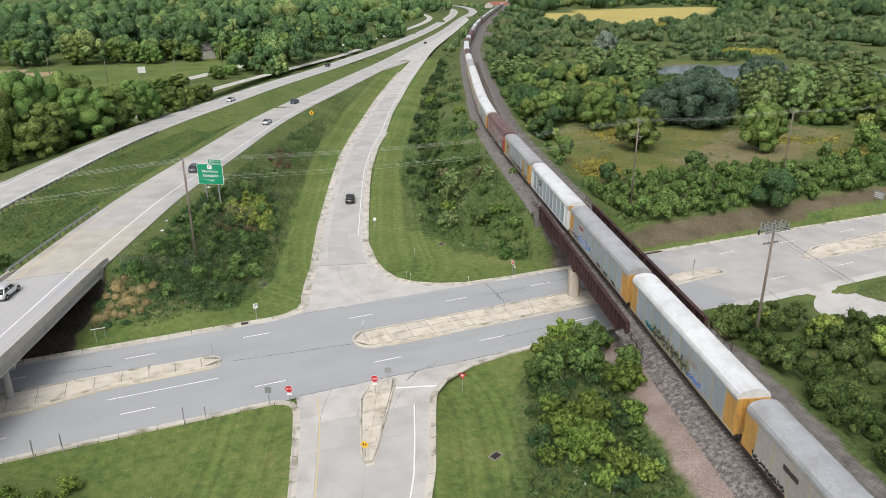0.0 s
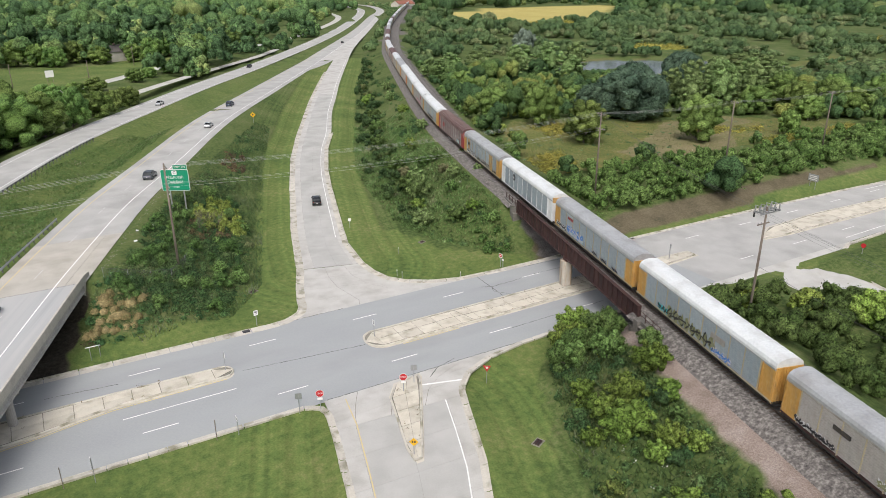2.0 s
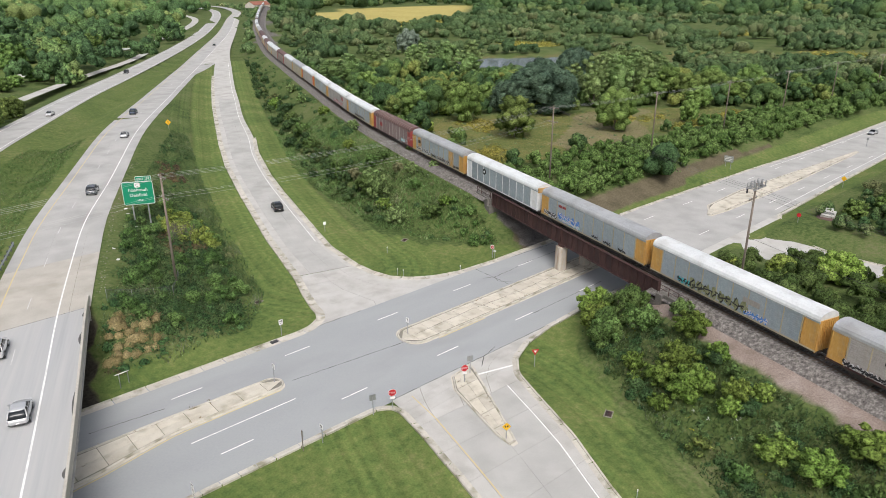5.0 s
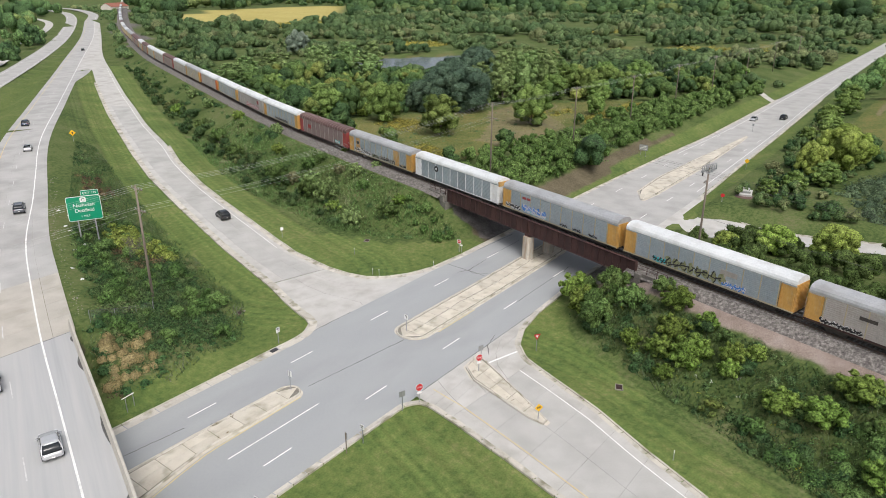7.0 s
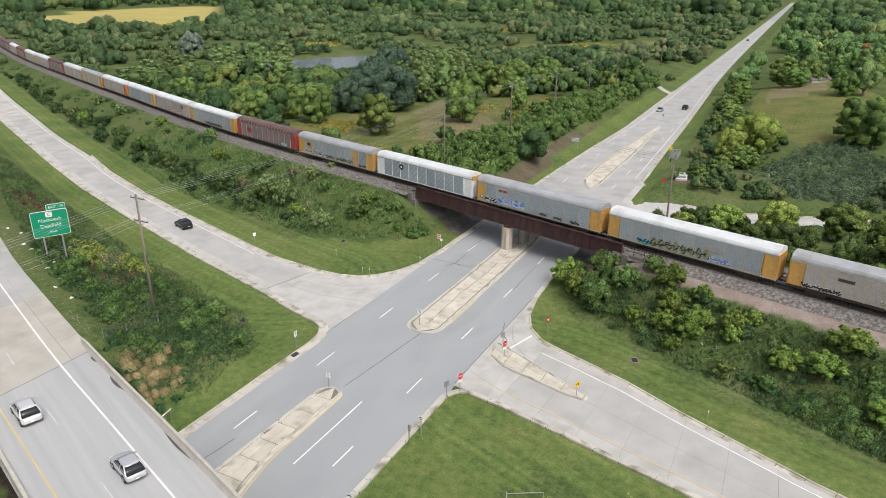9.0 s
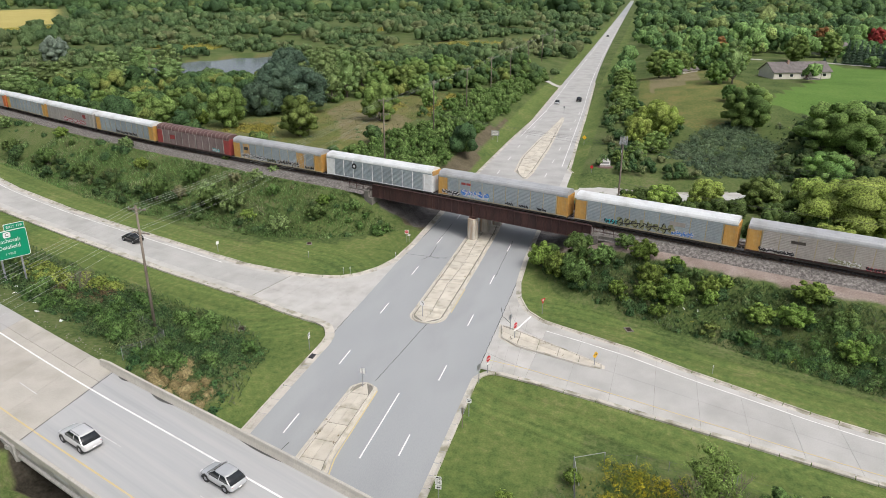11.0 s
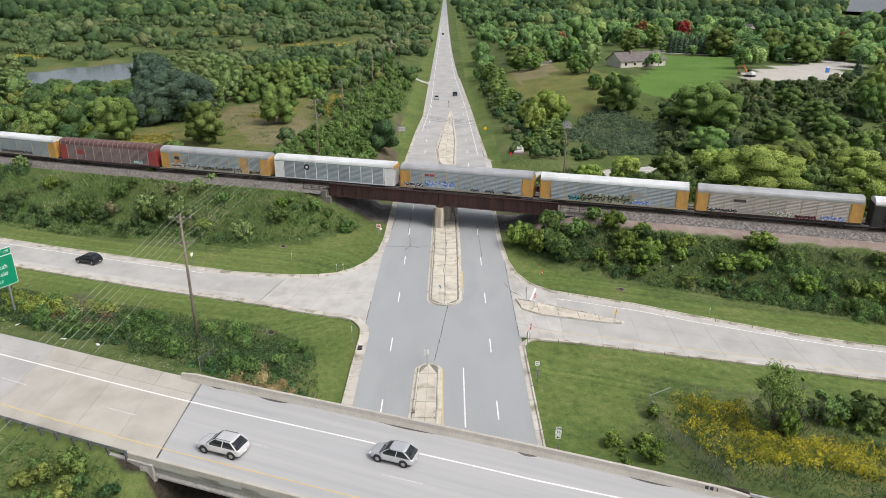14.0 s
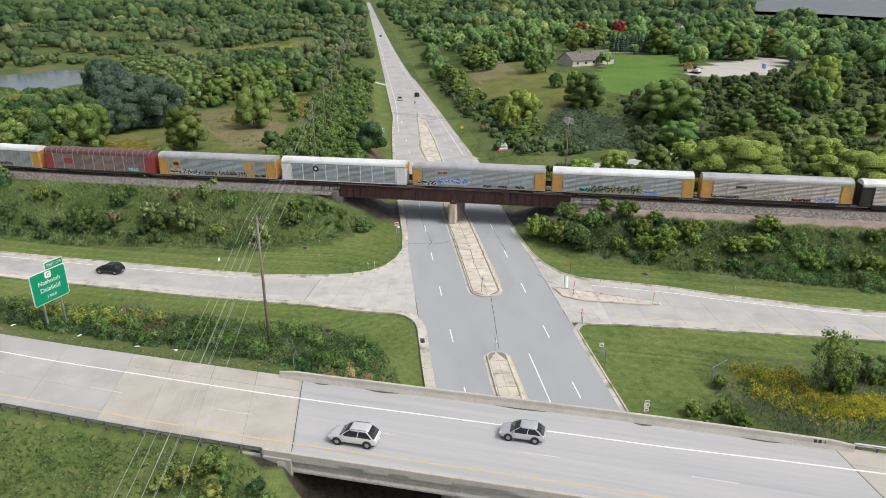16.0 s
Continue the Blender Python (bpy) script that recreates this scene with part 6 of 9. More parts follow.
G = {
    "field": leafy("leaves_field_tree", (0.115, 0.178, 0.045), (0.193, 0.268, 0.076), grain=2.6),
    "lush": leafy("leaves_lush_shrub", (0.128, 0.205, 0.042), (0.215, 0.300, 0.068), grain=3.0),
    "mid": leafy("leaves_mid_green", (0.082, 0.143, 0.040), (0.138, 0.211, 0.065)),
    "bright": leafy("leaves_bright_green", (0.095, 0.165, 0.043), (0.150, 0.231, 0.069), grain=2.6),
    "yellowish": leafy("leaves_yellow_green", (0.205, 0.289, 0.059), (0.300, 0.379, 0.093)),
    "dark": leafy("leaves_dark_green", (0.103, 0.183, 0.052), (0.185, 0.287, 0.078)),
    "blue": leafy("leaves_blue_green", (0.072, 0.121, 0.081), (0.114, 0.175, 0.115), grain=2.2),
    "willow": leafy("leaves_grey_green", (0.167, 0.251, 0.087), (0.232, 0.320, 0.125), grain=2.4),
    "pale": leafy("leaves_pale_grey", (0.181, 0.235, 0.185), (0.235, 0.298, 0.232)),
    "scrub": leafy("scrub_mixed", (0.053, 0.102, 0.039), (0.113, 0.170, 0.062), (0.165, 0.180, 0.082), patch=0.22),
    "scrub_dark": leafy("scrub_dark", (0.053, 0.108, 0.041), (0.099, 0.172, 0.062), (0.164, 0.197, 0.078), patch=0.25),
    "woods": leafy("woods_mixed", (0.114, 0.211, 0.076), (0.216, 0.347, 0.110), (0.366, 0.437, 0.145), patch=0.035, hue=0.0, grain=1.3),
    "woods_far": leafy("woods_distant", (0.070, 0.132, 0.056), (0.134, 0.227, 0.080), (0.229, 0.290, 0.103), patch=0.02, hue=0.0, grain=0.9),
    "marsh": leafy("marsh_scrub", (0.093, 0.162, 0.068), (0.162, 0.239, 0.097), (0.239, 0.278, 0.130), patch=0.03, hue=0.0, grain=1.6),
    "gold": leafy("goldenrod", (0.249, 0.286, 0.039), (0.587, 0.524, 0.055), (0.745, 0.643, 0.066), patch=0.5, hue=0.0, gap_shade=(0.4, 1.6)),
    "dry": leafy("dry_grass", (0.376, 0.307, 0.149), (0.513, 0.421, 0.221), hue=0.0, grain=5.0, gap_shade=(0.55, 1.4)),
    "grass": leafy("tall_grass", (0.074, 0.131, 0.051), (0.137, 0.189, 0.086), (0.182, 0.200, 0.130), patch=0.15, gap_shade=(0.5, 1.45)),
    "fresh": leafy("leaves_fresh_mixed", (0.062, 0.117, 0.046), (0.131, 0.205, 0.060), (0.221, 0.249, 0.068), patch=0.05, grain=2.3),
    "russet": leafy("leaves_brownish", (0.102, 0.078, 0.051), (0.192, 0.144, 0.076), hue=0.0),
    "meadow": leafy("meadow_grass", (0.181, 0.202, 0.090), (0.302, 0.293, 0.164), (0.363, 0.325, 0.224), patch=0.06, hue=0.0, gap_shade=(0.5, 1.45)),
    "rank": leafy("rank_grass", (0.100, 0.188, 0.059), (0.175, 0.261, 0.098), (0.257, 0.267, 0.165), patch=0.2, hue=0.0, gap_shade=(0.5, 1.45)),
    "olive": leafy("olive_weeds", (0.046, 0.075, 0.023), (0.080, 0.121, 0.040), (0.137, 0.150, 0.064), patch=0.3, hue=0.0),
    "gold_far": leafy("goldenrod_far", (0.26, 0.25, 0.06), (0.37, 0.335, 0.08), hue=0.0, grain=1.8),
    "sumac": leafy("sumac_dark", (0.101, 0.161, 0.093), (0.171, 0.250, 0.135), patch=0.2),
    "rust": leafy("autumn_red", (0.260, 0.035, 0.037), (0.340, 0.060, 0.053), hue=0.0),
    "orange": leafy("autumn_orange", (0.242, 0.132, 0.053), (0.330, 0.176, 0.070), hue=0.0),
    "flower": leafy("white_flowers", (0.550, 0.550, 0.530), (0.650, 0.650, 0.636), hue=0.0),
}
rng = np.random.default_rng(11)


def scatter(poly, gap, jitter=0.45, keep=None):
    """Points about gap apart inside a polygon."""
    P = np.array(poly)
    gx, gy = np.meshgrid(np.arange(P[:, 0].min(), P[:, 0].max(), gap), np.arange(P[:, 1].min(), P[:, 1].max(), gap))
    x = gx.ravel() + rng.uniform(-jitter, jitter, gx.size) * gap
    y = gy.ravel() + rng.uniform(-jitter, jitter, gx.size) * gap
    ok = inside(poly, x, y) > 0.5
    if keep is not None:
        ok &= rng.random(x.size) < keep
    return x[ok], y[ok]


def clear(x, y, road=1.5):
    """Whether points keep off roads, tracks and water."""
    ok = np.abs(y) > 13.5 + road
    for line, wide in ((half(RAMP_L, ramp_cut), 6.5), (half(SE_N, SE_S), 6.0), (hw_mid, 7.5), (far_mid, 7.0), (RAIL_MID, 6.8), (half(SIDE_E, SIDE_W), 5.0), (FRONTAGE, 4.5), (RAMP_R, 7.0), (HW_LINE, 2.6)):
        ok &= along(line, x, y)[0] > wide + road
    return ok


DOME_V = np.array([(q * math.cos(a), q * math.sin(a), t) for q, t in ((0.95, -0.05), (0.85, 0.5), (0.45, 0.88)) for a in np.arange(6) * math.pi / 3])
DOME_F = np.array([(i * 6 + j, i * 6 + (j + 1) % 6, (i + 1) * 6 + (j + 1) % 6, (i + 1) * 6 + j) for i in range(2) for j in range(6)] + [(12, 13, 14, 15), (12, 15, 16, 17)])


def domes(x, y, z, r, h, leaf, cover, sides, core=0.0, bunch=4):
    """Bunched leaves over low uneven domes: x, y, z, radius and height of each; sides: share of bunches on the flanks."""
    n = np.maximum(2, cover * np.pi * r * r / (0.6 * bunch * leaf * leaf)).astype(int)
    i = np.repeat(np.arange(len(x)), n)
    k = len(i)
    th = rng.uniform(0, 2 * np.pi, k)
    p1, p2 = rng.uniform(0, 6.28, len(x)), rng.uniform(0, 6.28, len(x))
    lobe = 1 + 0.22 * np.sin(3 * th + p1[i]) + 0.16 * np.sin(5 * th + p2[i])
    rho = rng.random(k) ** 0.5
    flank = rng.random(k) < sides
    rho = np.where(flank, rng.uniform(0.75, 1.0, k), rho)
    top = h[i] * np.sqrt(np.maximum(0.02, 1 - (rho * 0.97) ** 2)) * (1 + 0.22 * np.sin(4 * th + p2[i] + 5 * rho))
    lift_ = np.where(flank, rng.uniform(0.1, 1.0, k), 1 - 0.3 * rng.random(k) ** 2)
    c = np.stack([x[i] + np.cos(th) * rho * r[i] * lobe, y[i] + np.sin(th) * rho * r[i] * lobe, z[i] + top * lift_], 1)
    nrm = np.stack([np.cos(th) * rho, np.sin(th) * rho, 0.5 + np.sqrt(np.maximum(0, 1 - rho * rho))], 1)
    i, c, nrm = np.repeat(i, bunch), np.repeat(c, bunch, 0), np.repeat(nrm, bunch, 0)
    c = c + rng.normal(size=c.shape) * leaf * (0.62, 0.62, 0.5)
    c[:, 2] += rng.exponential(0.2, len(c)) * leaf
    V, Q = leaves(c, nrm + 0.5 * rng.normal(size=c.shape), np.full(len(c), leaf), rng)
    own = np.clip(0.5 + 0.26 * rng.normal(size=len(x)), 0, 1)
    T = np.repeat(np.clip(own[i] + 0.1 * rng.normal(size=len(i)), 0, 1), 4)
    # core tinted darker than its leaves, as painted shade inside the clump
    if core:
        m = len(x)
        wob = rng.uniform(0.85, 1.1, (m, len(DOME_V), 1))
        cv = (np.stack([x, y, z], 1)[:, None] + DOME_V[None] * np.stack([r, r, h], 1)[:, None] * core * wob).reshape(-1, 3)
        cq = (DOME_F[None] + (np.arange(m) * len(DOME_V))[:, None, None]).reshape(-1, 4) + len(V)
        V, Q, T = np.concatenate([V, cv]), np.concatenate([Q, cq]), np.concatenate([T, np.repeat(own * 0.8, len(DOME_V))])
    return V, Q, T


def grow(name, made, mat, label, category):
    V, Q, T = made
    return tagged(new(name, quad_mesh(name, V, Q, [mat], T)), label, category, kind="stuff")


def spots(polys, gap, keep, room):
    got = [scatter(poly, gap, keep=keep) for poly in polys]
    x, y = np.concatenate([g[0] for g in got]), np.concatenate([g[1] for g in got])
    ok = clear(x, y, room)
    return x[ok], y[ok]


def thicket(name, polys, gap, radius, mat, label, leaf=0.32, cover=1.1, tall=0.95, keep=None, category="shrubs", sides=0.3, core=0.72, free=False):
    """Undergrowth nobody could count: many low uneven clumps in one object."""
    x, y = spots(polys, gap, keep, -30 if free else radius[1] * 0.5)
    r = (radius[0] + (radius[1] - radius[0]) * rng.random(len(x)) ** 1.6) * (0.7 + 0.6 * (np.sin(x / 5.1) * np.sin(y / 4.3 + 1) * 0.5 + 0.5))
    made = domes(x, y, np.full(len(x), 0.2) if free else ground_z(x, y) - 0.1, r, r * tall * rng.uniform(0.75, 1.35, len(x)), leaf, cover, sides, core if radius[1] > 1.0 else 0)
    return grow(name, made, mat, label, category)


def heaps(name, polys, gap, radius, height, mat, label, leaf, cover=0.3, keep=None, category="shrubs", lobes=6, unit=None):
    """Large rounded bushes and young trees growing together."""
    x, y = spots(polys, gap, keep, radius[1] * 0.6)
    u = rng.random(len(x))
    r = radius[0] + (radius[1] - radius[0]) * u ** 1.4
    h = height[0] + (height[1] - height[0]) * np.clip(u ** 1.4 + rng.uniform(-0.2, 0.2, len(x)), 0, 1)
    return grow(name, crowns(x, y, ground_z(x, y) - 0.2, r, h, leaf, cover, rng, lobes, unit=unit, core=0.8), mat, label, category)


def blades(name, polys, each, tall, mat, label, wide=0.07, category="grass", clear_by=0.2, lean=0.75):
    """Upright stalks and grass, each per square metre."""
    x, y = spots(polys, 1 / math.sqrt(each), None, clear_by)
    k = len(x)
    patch = 0.5 + 0.5 * np.sin(x / 3.1 + 2 * np.sin(y / 4.7)) * np.sin(y / 2.6 + 2 * np.sin(x / 3.7))
    ok = rng.random(k) < 0.35 + 0.65 * patch
    x, y, patch = x[ok], y[ok], patch[ok]
    k = len(x)
    h = tall * rng.uniform(0.5, 1.2, k) * (0.6 + 0.5 * patch)
    a, b = rng.uniform(0, 6.28, k), rng.uniform(0, 6.28, k)
    side = np.stack([np.cos(a), np.sin(a), 0 * a], 1) * wide * rng.uniform(0.6, 1.5, (k, 1))
    foot = np.stack([x, y, ground_z(x, y) - 0.03], 1)
    tip = foot + np.stack([np.cos(b) * h * lean, np.sin(b) * h * lean, h], 1)
    V = np.stack([foot - side, foot + side, tip + side * 0.5, tip - side * 0.5], 1).reshape(-1, 3)
    T = np.repeat(np.clip(0.15 + 0.5 * patch + 0.2 * rng.normal(size=k), 0, 1), 4)
    return grow(name, (V, np.arange(4 * k).reshape(-1, 4), T), mat, label, category)


def crown_blobs(spread, height, base, lobes, leaf, seed):
    """Lobes of a crown: a main mass, with smaller uneven lobes all over it."""
    r = random.Random(seed)
    mid, tall = (height + base) / 2, (height - base) / 2
    out = [(0, 0, mid, spread * 0.74, spread * 0.74, tall * 0.8, leaf)]
    n = int(lobes * 1.7)
    for i in range(n):
        u = -0.95 + 1.9 * (i + 0.5) / n
        a = 2.4 * i + r.uniform(-0.5, 0.5)
        ring_r = math.sqrt(max(0.0, 1 - min(1, abs(u)) ** (2.4 if u > 0 else 3.5)))
        size = spread * r.uniform(0.2, 0.36)
        rad = max(0, spread * ring_r * r.uniform(0.86, 1.06) - size * 0.75)
        z = mid + u * (tall - size * 0.35)
        out.append((math.cos(a) * rad, math.sin(a) * rad, max(z, size * 0.6), size, size * r.uniform(0.8, 1.2), size * r.uniform(0.7, 1.0), leaf))
    return out


def tree(name, spread, height, base, mat, label, seed, leaf=0.5, lobes=16, cover=0.54, category="tree", core=0.88):
    """A tree of its own: tapered trunk, limbs and a lobed crown of spread metres round and height metres tall."""
    ob = thing(name, label, category)
    ob["wide"], ob["high"] = spread, height
    r = random.Random(seed)
    lean = r.uniform(-0.3, 0.3)
    geos = [tube([(0, 0, -0.4), (lean * 0.3, 0, base * 0.6), (lean, 0, base + (height - base) * 0.5)], [height * 0.028, height * 0.022, height * 0.01], 8)]
    blobs = crown_blobs(spread, height, base, lobes, leaf, seed)
    for b in blobs[1:8]:
        geos.append(tube([(lean * 0.6, 0, base * 0.8), (b[0] * 0.5, b[1] * 0.5, (base + b[2]) / 2), (b[0], b[1], b[2])], [height * 0.012, height * 0.008, height * 0.003], 6))
    part("trunk", join(*geos), M["bark"], ob, smooth=True)
    shades = np.random.default_rng(seed).uniform(0.36, 0.68, len(blobs))
    V, Q, T = foliage(blobs, cover, np.random.default_rng(seed), core, -0.45, 5, shades, BALL_MID if spread > 3 else BALL_LOW)
    part("crown", quad_mesh("crown", V, Q, [mat], T), None, ob)
    return ob


def stand(ob, x, y, turn=0.0, size=1.0, tall=1.0, sink=0.1):
    return Matrix.Translation((x, y, gz(x, y) - sink)) @ Matrix.Rotation(turn, 4, "Z") @ Matrix.Diagonal((size, size, size * tall, 1))


# ---- undergrowth, area by area ----
VERGE = [(-30, 22), (-27, 33), (-17.5, 57), (-8, 76), (-3, 84), (2, 82), (-1, 70), (-3, 50), (-11, 27), (-16, 19), (-24, 16.5)]
thicket("thicket_highway_slope", [VERGE], 1.8, (0.7, 1.6), G["scrub"], "dense mixed green scrub on the highway embankment", 0.22, 1.1, 1.0)
heaps("bushes_highway_slope", [VERGE], 3.2, (1.0, 2.0), (1.4, 2.8), G["mid"], "rounded bushes on the highway embankment", 0.22, 0.6, 0.6, unit=BALL_LOW)
thicket("weeds_highway_slope", [VERGE, [(-30, 17), (-22, 15.5), (-14, 17), (-10, 24), (-28, 26)]], 1.6, (0.5, 0.9), G["scrub_dark"], "dark weeds between the embankment shrubs", 0.24, 0.9)
heaps("bright_shrubs_sign", [[(-13.5, 51), (-6, 47), (-2, 56), (-2, 64), (-6, 66), (-11, 60)]], 1.7, (0.9, 1.6), (1.5, 2.3), G["yellowish"], "yellow-green shrubs beside the exit sign", 0.22, 0.6, unit=BALL_LOW)
thicket("brown_shrubs_sign", [[(-15, 46), (-10, 45), (-4, 52), (-5, 57), (-13, 54)], [(1, 88), (6, 88), (10, 100), (6, 104)]], 1.7, (0.8, 1.4), G["russet"], "brown twiggy shrubs below the exit sign", 0.24, 0.7)
thicket("dry_weeds_bridge", [[(-34, 16.6), (-27.5, 16.4), (-26, 21.5), (-28, 24), (-32.5, 24)]], 1.25, (0.7, 1.3), G["dry"], "tan dead weeds below the bridge end", 0.09, 1.2, 1.0, core=0.9)
thicket("weeds_bridge_end", [[(-36, 15.8), (-26, 15.4), (-16, 18), (-12, 26), (-24, 31), (-32, 28), (-35, 20)]], 1.4, (0.5, 1.1), G["scrub_dark"], "dark weeds crowding the bridge end", 0.2, 1.05, 0.9)
thicket("brown_weeds_bridge_end", [[(-37, 14.6), (-33, 14.6), (-33.5, 18), (-36.5, 18)]], 1.2, (0.5, 0.9), G["russet"], "brown dead weeds under the bridge edge", 0.2, 1.0, 0.9)
blades("grass_highway_slope", [[(-34, 26), (-29, 22), (-16, 60), (-4, 86), (10, 113), (24, 140), (28, 138), (12, 92), (0, 52), (-8, 26), (-15, 17), (-28, 14), (-32, 18)]], 12, 0.55, G["grass"], "rough grass along the embankment scrub")
thicket("far_weeds_slope", [[(0, 84), (5, 84), (14, 104), (24, 132), (20, 134), (8, 108)]], 2.6, (0.4, 1.1), G["scrub"], "low weeds on the embankment towards the gore", 0.34, 1.0, keep=0.6)
BANK_N = [(27, 28), (35, 16), (40, 21), (45, 42), (56, 78), (74, 128), (108, 218), (160, 345), (152, 350), (88, 216), (55, 137), (34, 84), (27, 55), (25, 40)]
blades("grass_rail_bank", [BANK_N[:6] + BANK_N[10:]], 10, 0.6, G["rank"], "tall weeds and grass on the railway bank", 0.08)
thicket("scrub_rail_bank", [BANK_N], 4.6, (0.6, 2.0), G["scrub"], "scattered scrub on the grassy railway bank", 0.26, 1.0, keep=0.5)
thicket("weeds_rail_bank", [BANK_N[:5] + BANK_N[11:]], 1.7, (0.5, 1.0), G["olive"], "yellowing olive weeds on the railway bank", 0.27, 0.95, 0.7, keep=0.85)
heaps("bushes_rail_bank", [[(28, 46), (31, 42), (42, 76), (64, 134), (98, 214), (140, 310), (134, 312), (90, 214), (58, 138), (36, 84)]], 4.2, (1.3, 2.7), (1.8, 4.0), G["scrub_dark"], "dense dark scrub along the foot of the railway bank", 0.27, 0.32, 0.85, unit=BALL_LOW)
heaps("bushes_bank_top", [[(40, 44), (46, 44), (60, 84), (74, 126), (66, 128), (52, 88)]], 6.5, (1.0, 2.2), (1.5, 3.2), G["mid"], "separate green bushes high on the railway bank", 0.24, 0.4, 0.55, unit=BALL_LOW)
heaps("scrub_bridge_end", [[(31, 17), (37, 15), (41, 23), (43, 32), (38, 33), (33, 26)]], 2.8, (0.9, 1.8), (1.2, 2.6), G["mid"], "green shrubs beside the bridge abutment", 0.22, 0.6, unit=BALL_LOW)
BANK_S = [(26, -13), (19, -15.5), (13.5, -23), (7, -36), (0, -50), (-6, -63), (-15, -85), (-38, -140), (-16, -150), (-4, -105), (7, -77), (14, -53), (21.5, -28)]
blades("grass_south_bank", [BANK_S[:7] + BANK_S[10:]], 12, 0.75, G["grass"], "rough stalks and grass on the southern railway bank")
thicket("scrub_south_bank", [BANK_S], 1.9, (0.6, 1.5), G["scrub"], "thick green scrub covering the southern railway bank", 0.22, 1.05, 1.0, keep=0.72)
heaps("bushes_south_bank", [BANK_S], 5.0, (1.0, 2.0), (1.2, 2.8), G["fresh"], "rounded bushes standing out of the southern bank", 0.22, 0.6, 0.62, unit=BALL_LOW)
thicket("weeds_south_bank", [[(26, -13), (19, -15.5), (13.5, -23), (7, -36), (0, -50), (-6, -63), (-10, -74), (5, -82), (14, -53), (21.5, -28)]], 1.25, (0.45, 0.85), G["olive"], "yellowing olive weeds covering the southern railway bank", 0.19, 0.95, 0.8)
thicket("weeds_south_bank_far", [[(-6, -68), (-16, -85), (-38, -140), (-16, -150), (-4, -105), (7, -77)]], 2.2, (0.6, 1.2), G["olive"], "olive weeds further along the railway bank", 0.36, 1.0)
thicket("vines_south_bank", [[(2, -47), (10, -55), (5, -75), (-6, -105), (-20, -120), (-15, -84), (-6, -62)]], 2.2, (0.7, 1.7), G["mid"], "low leafy creepers on the southern bank", 0.26, 1.0)
heaps("shrubs_south_bank", [[(25.5, -13), (19.5, -15.5), (15.5, -21), (21.5, -27), (24.5, -20)]], 2.9, (1.5, 2.4), (2.6, 4.2), G["mid"], "tall green shrubs by the southern bridge end", 0.21, 1.0, unit=BALL_LOW)
thicket("yellow_stalks_bank", [[(19, -20), (23, -21), (22, -25), (18, -25)], [(13, -27), (17, -28), (13, -40), (9, -38)], [(5, -42), (9, -44), (6, -58), (1, -54)]], 1.7, (0.25, 0.5), G["gold"], "goldenrod stalks in the bank scrub", 0.2, 0.7, keep=0.4, category="wildflowers")
EAST_S = [(47, -15), (56, -15), (63, -24), (67, -37), (70, -52), (77, -78), (94, -125), (60, -160), (18, -160), (14, -115), (25, -77), (38, -35), (43, -22)]
heaps("shrubs_east_of_track", [[(47, -15), (56, -15), (63, -24), (67, -37), (70, -48), (32, -54), (38, -35), (43, -22)]], 4.0, (1.6, 3.0), (2.4, 4.6), G["mid"], "dense rounded green shrubs east of the tracks", 0.26, 0.3, unit=BALL_LOW)
heaps("shrubs_east_of_track_far", [[(70, -50), (77, -78), (94, -125), (60, -160), (18, -160), (14, -115), (25, -77), (32, -56)]], 4.8, (1.9, 3.6), (3.0, 5.4), G["mid"], "rounded green shrubs further along the tracks", 0.45, 0.1, unit=BALL_LOW)
HEDGE = [(59, 24), (64, 19), (100, 18.5), (160, 17.5), (256, 16.5), (258, 26), (218, 32), (159, 38), (120, 40), (93, 44), (76, 46), (60, 38)]
heaps("hedge_north_road", [HEDGE], 3.9, (1.9, 3.1), (2.6, 4.2), G["bright"], "long shaggy bright green hedge along the road", 0.36, 0.2, unit=BALL_LOW)
thicket("hedge_skirt", [[(57, 20), (100, 19.5), (160, 18.5), (250, 17), (250, 20), (160, 22), (100, 23.5), (57, 25)]], 2.2, (0.9, 1.7), G["mid"], "lower shoots along the foot of the hedge", 0.38, 1.0)
EAST_N = [(50, 30), (58, 32), (63, 42), (72, 70), (90, 112), (126, 192), (165, 285), (155, 290), (112, 200), (78, 120), (62, 76)]
heaps("scrub_east_of_track", [EAST_N], 5.0, (1.2, 3.0), (1.1, 3.6), G["fresh"], "mixed bright scrub between the tracks and the meadow", 0.3, 0.25, 0.85, unit=BALL_LOW)

blades("meadow_grass", [FIELD], 3, 0.4, G["meadow"], "tall dry meadow grass east of the tracks", 0.06)
thicket("meadow_weeds", [FIELD], 4.2, (0.4, 1.1), G["grass"], "green weeds in the meadow", 0.28, 0.9, 0.5, keep=0.4)
thicket("goldenrod_meadow", [[(68, 48), (78, 46), (84, 64), (74, 66)], [(136, 38), (186, 37), (184, 46), (150, 46), (140, 44)], [(92, 76), (106, 82), (108, 94), (96, 92)], [(134, 60), (156, 52), (160, 58), (138, 68)]], 1.9, (0.9, 1.6), G["gold_far"], "yellow goldenrod patches in the meadow", 0.36, 1.1, 0.5, keep=0.85, category="wildflowers")
SE_SCRUB = [(96, -19), (135, -16.5), (200, -14.5), (240, -12), (240, -22), (185, -24), (142, -44), (110, -34), (84, -44), (82, -32), (88, -22)]
heaps("scrub_southeast", [SE_SCRUB], 3.9, (1.3, 2.9), (1.6, 3.8), G["scrub"], "green scrub south of the road beyond the tracks", 0.34, 0.2, 0.85, unit=BALL_LOW)
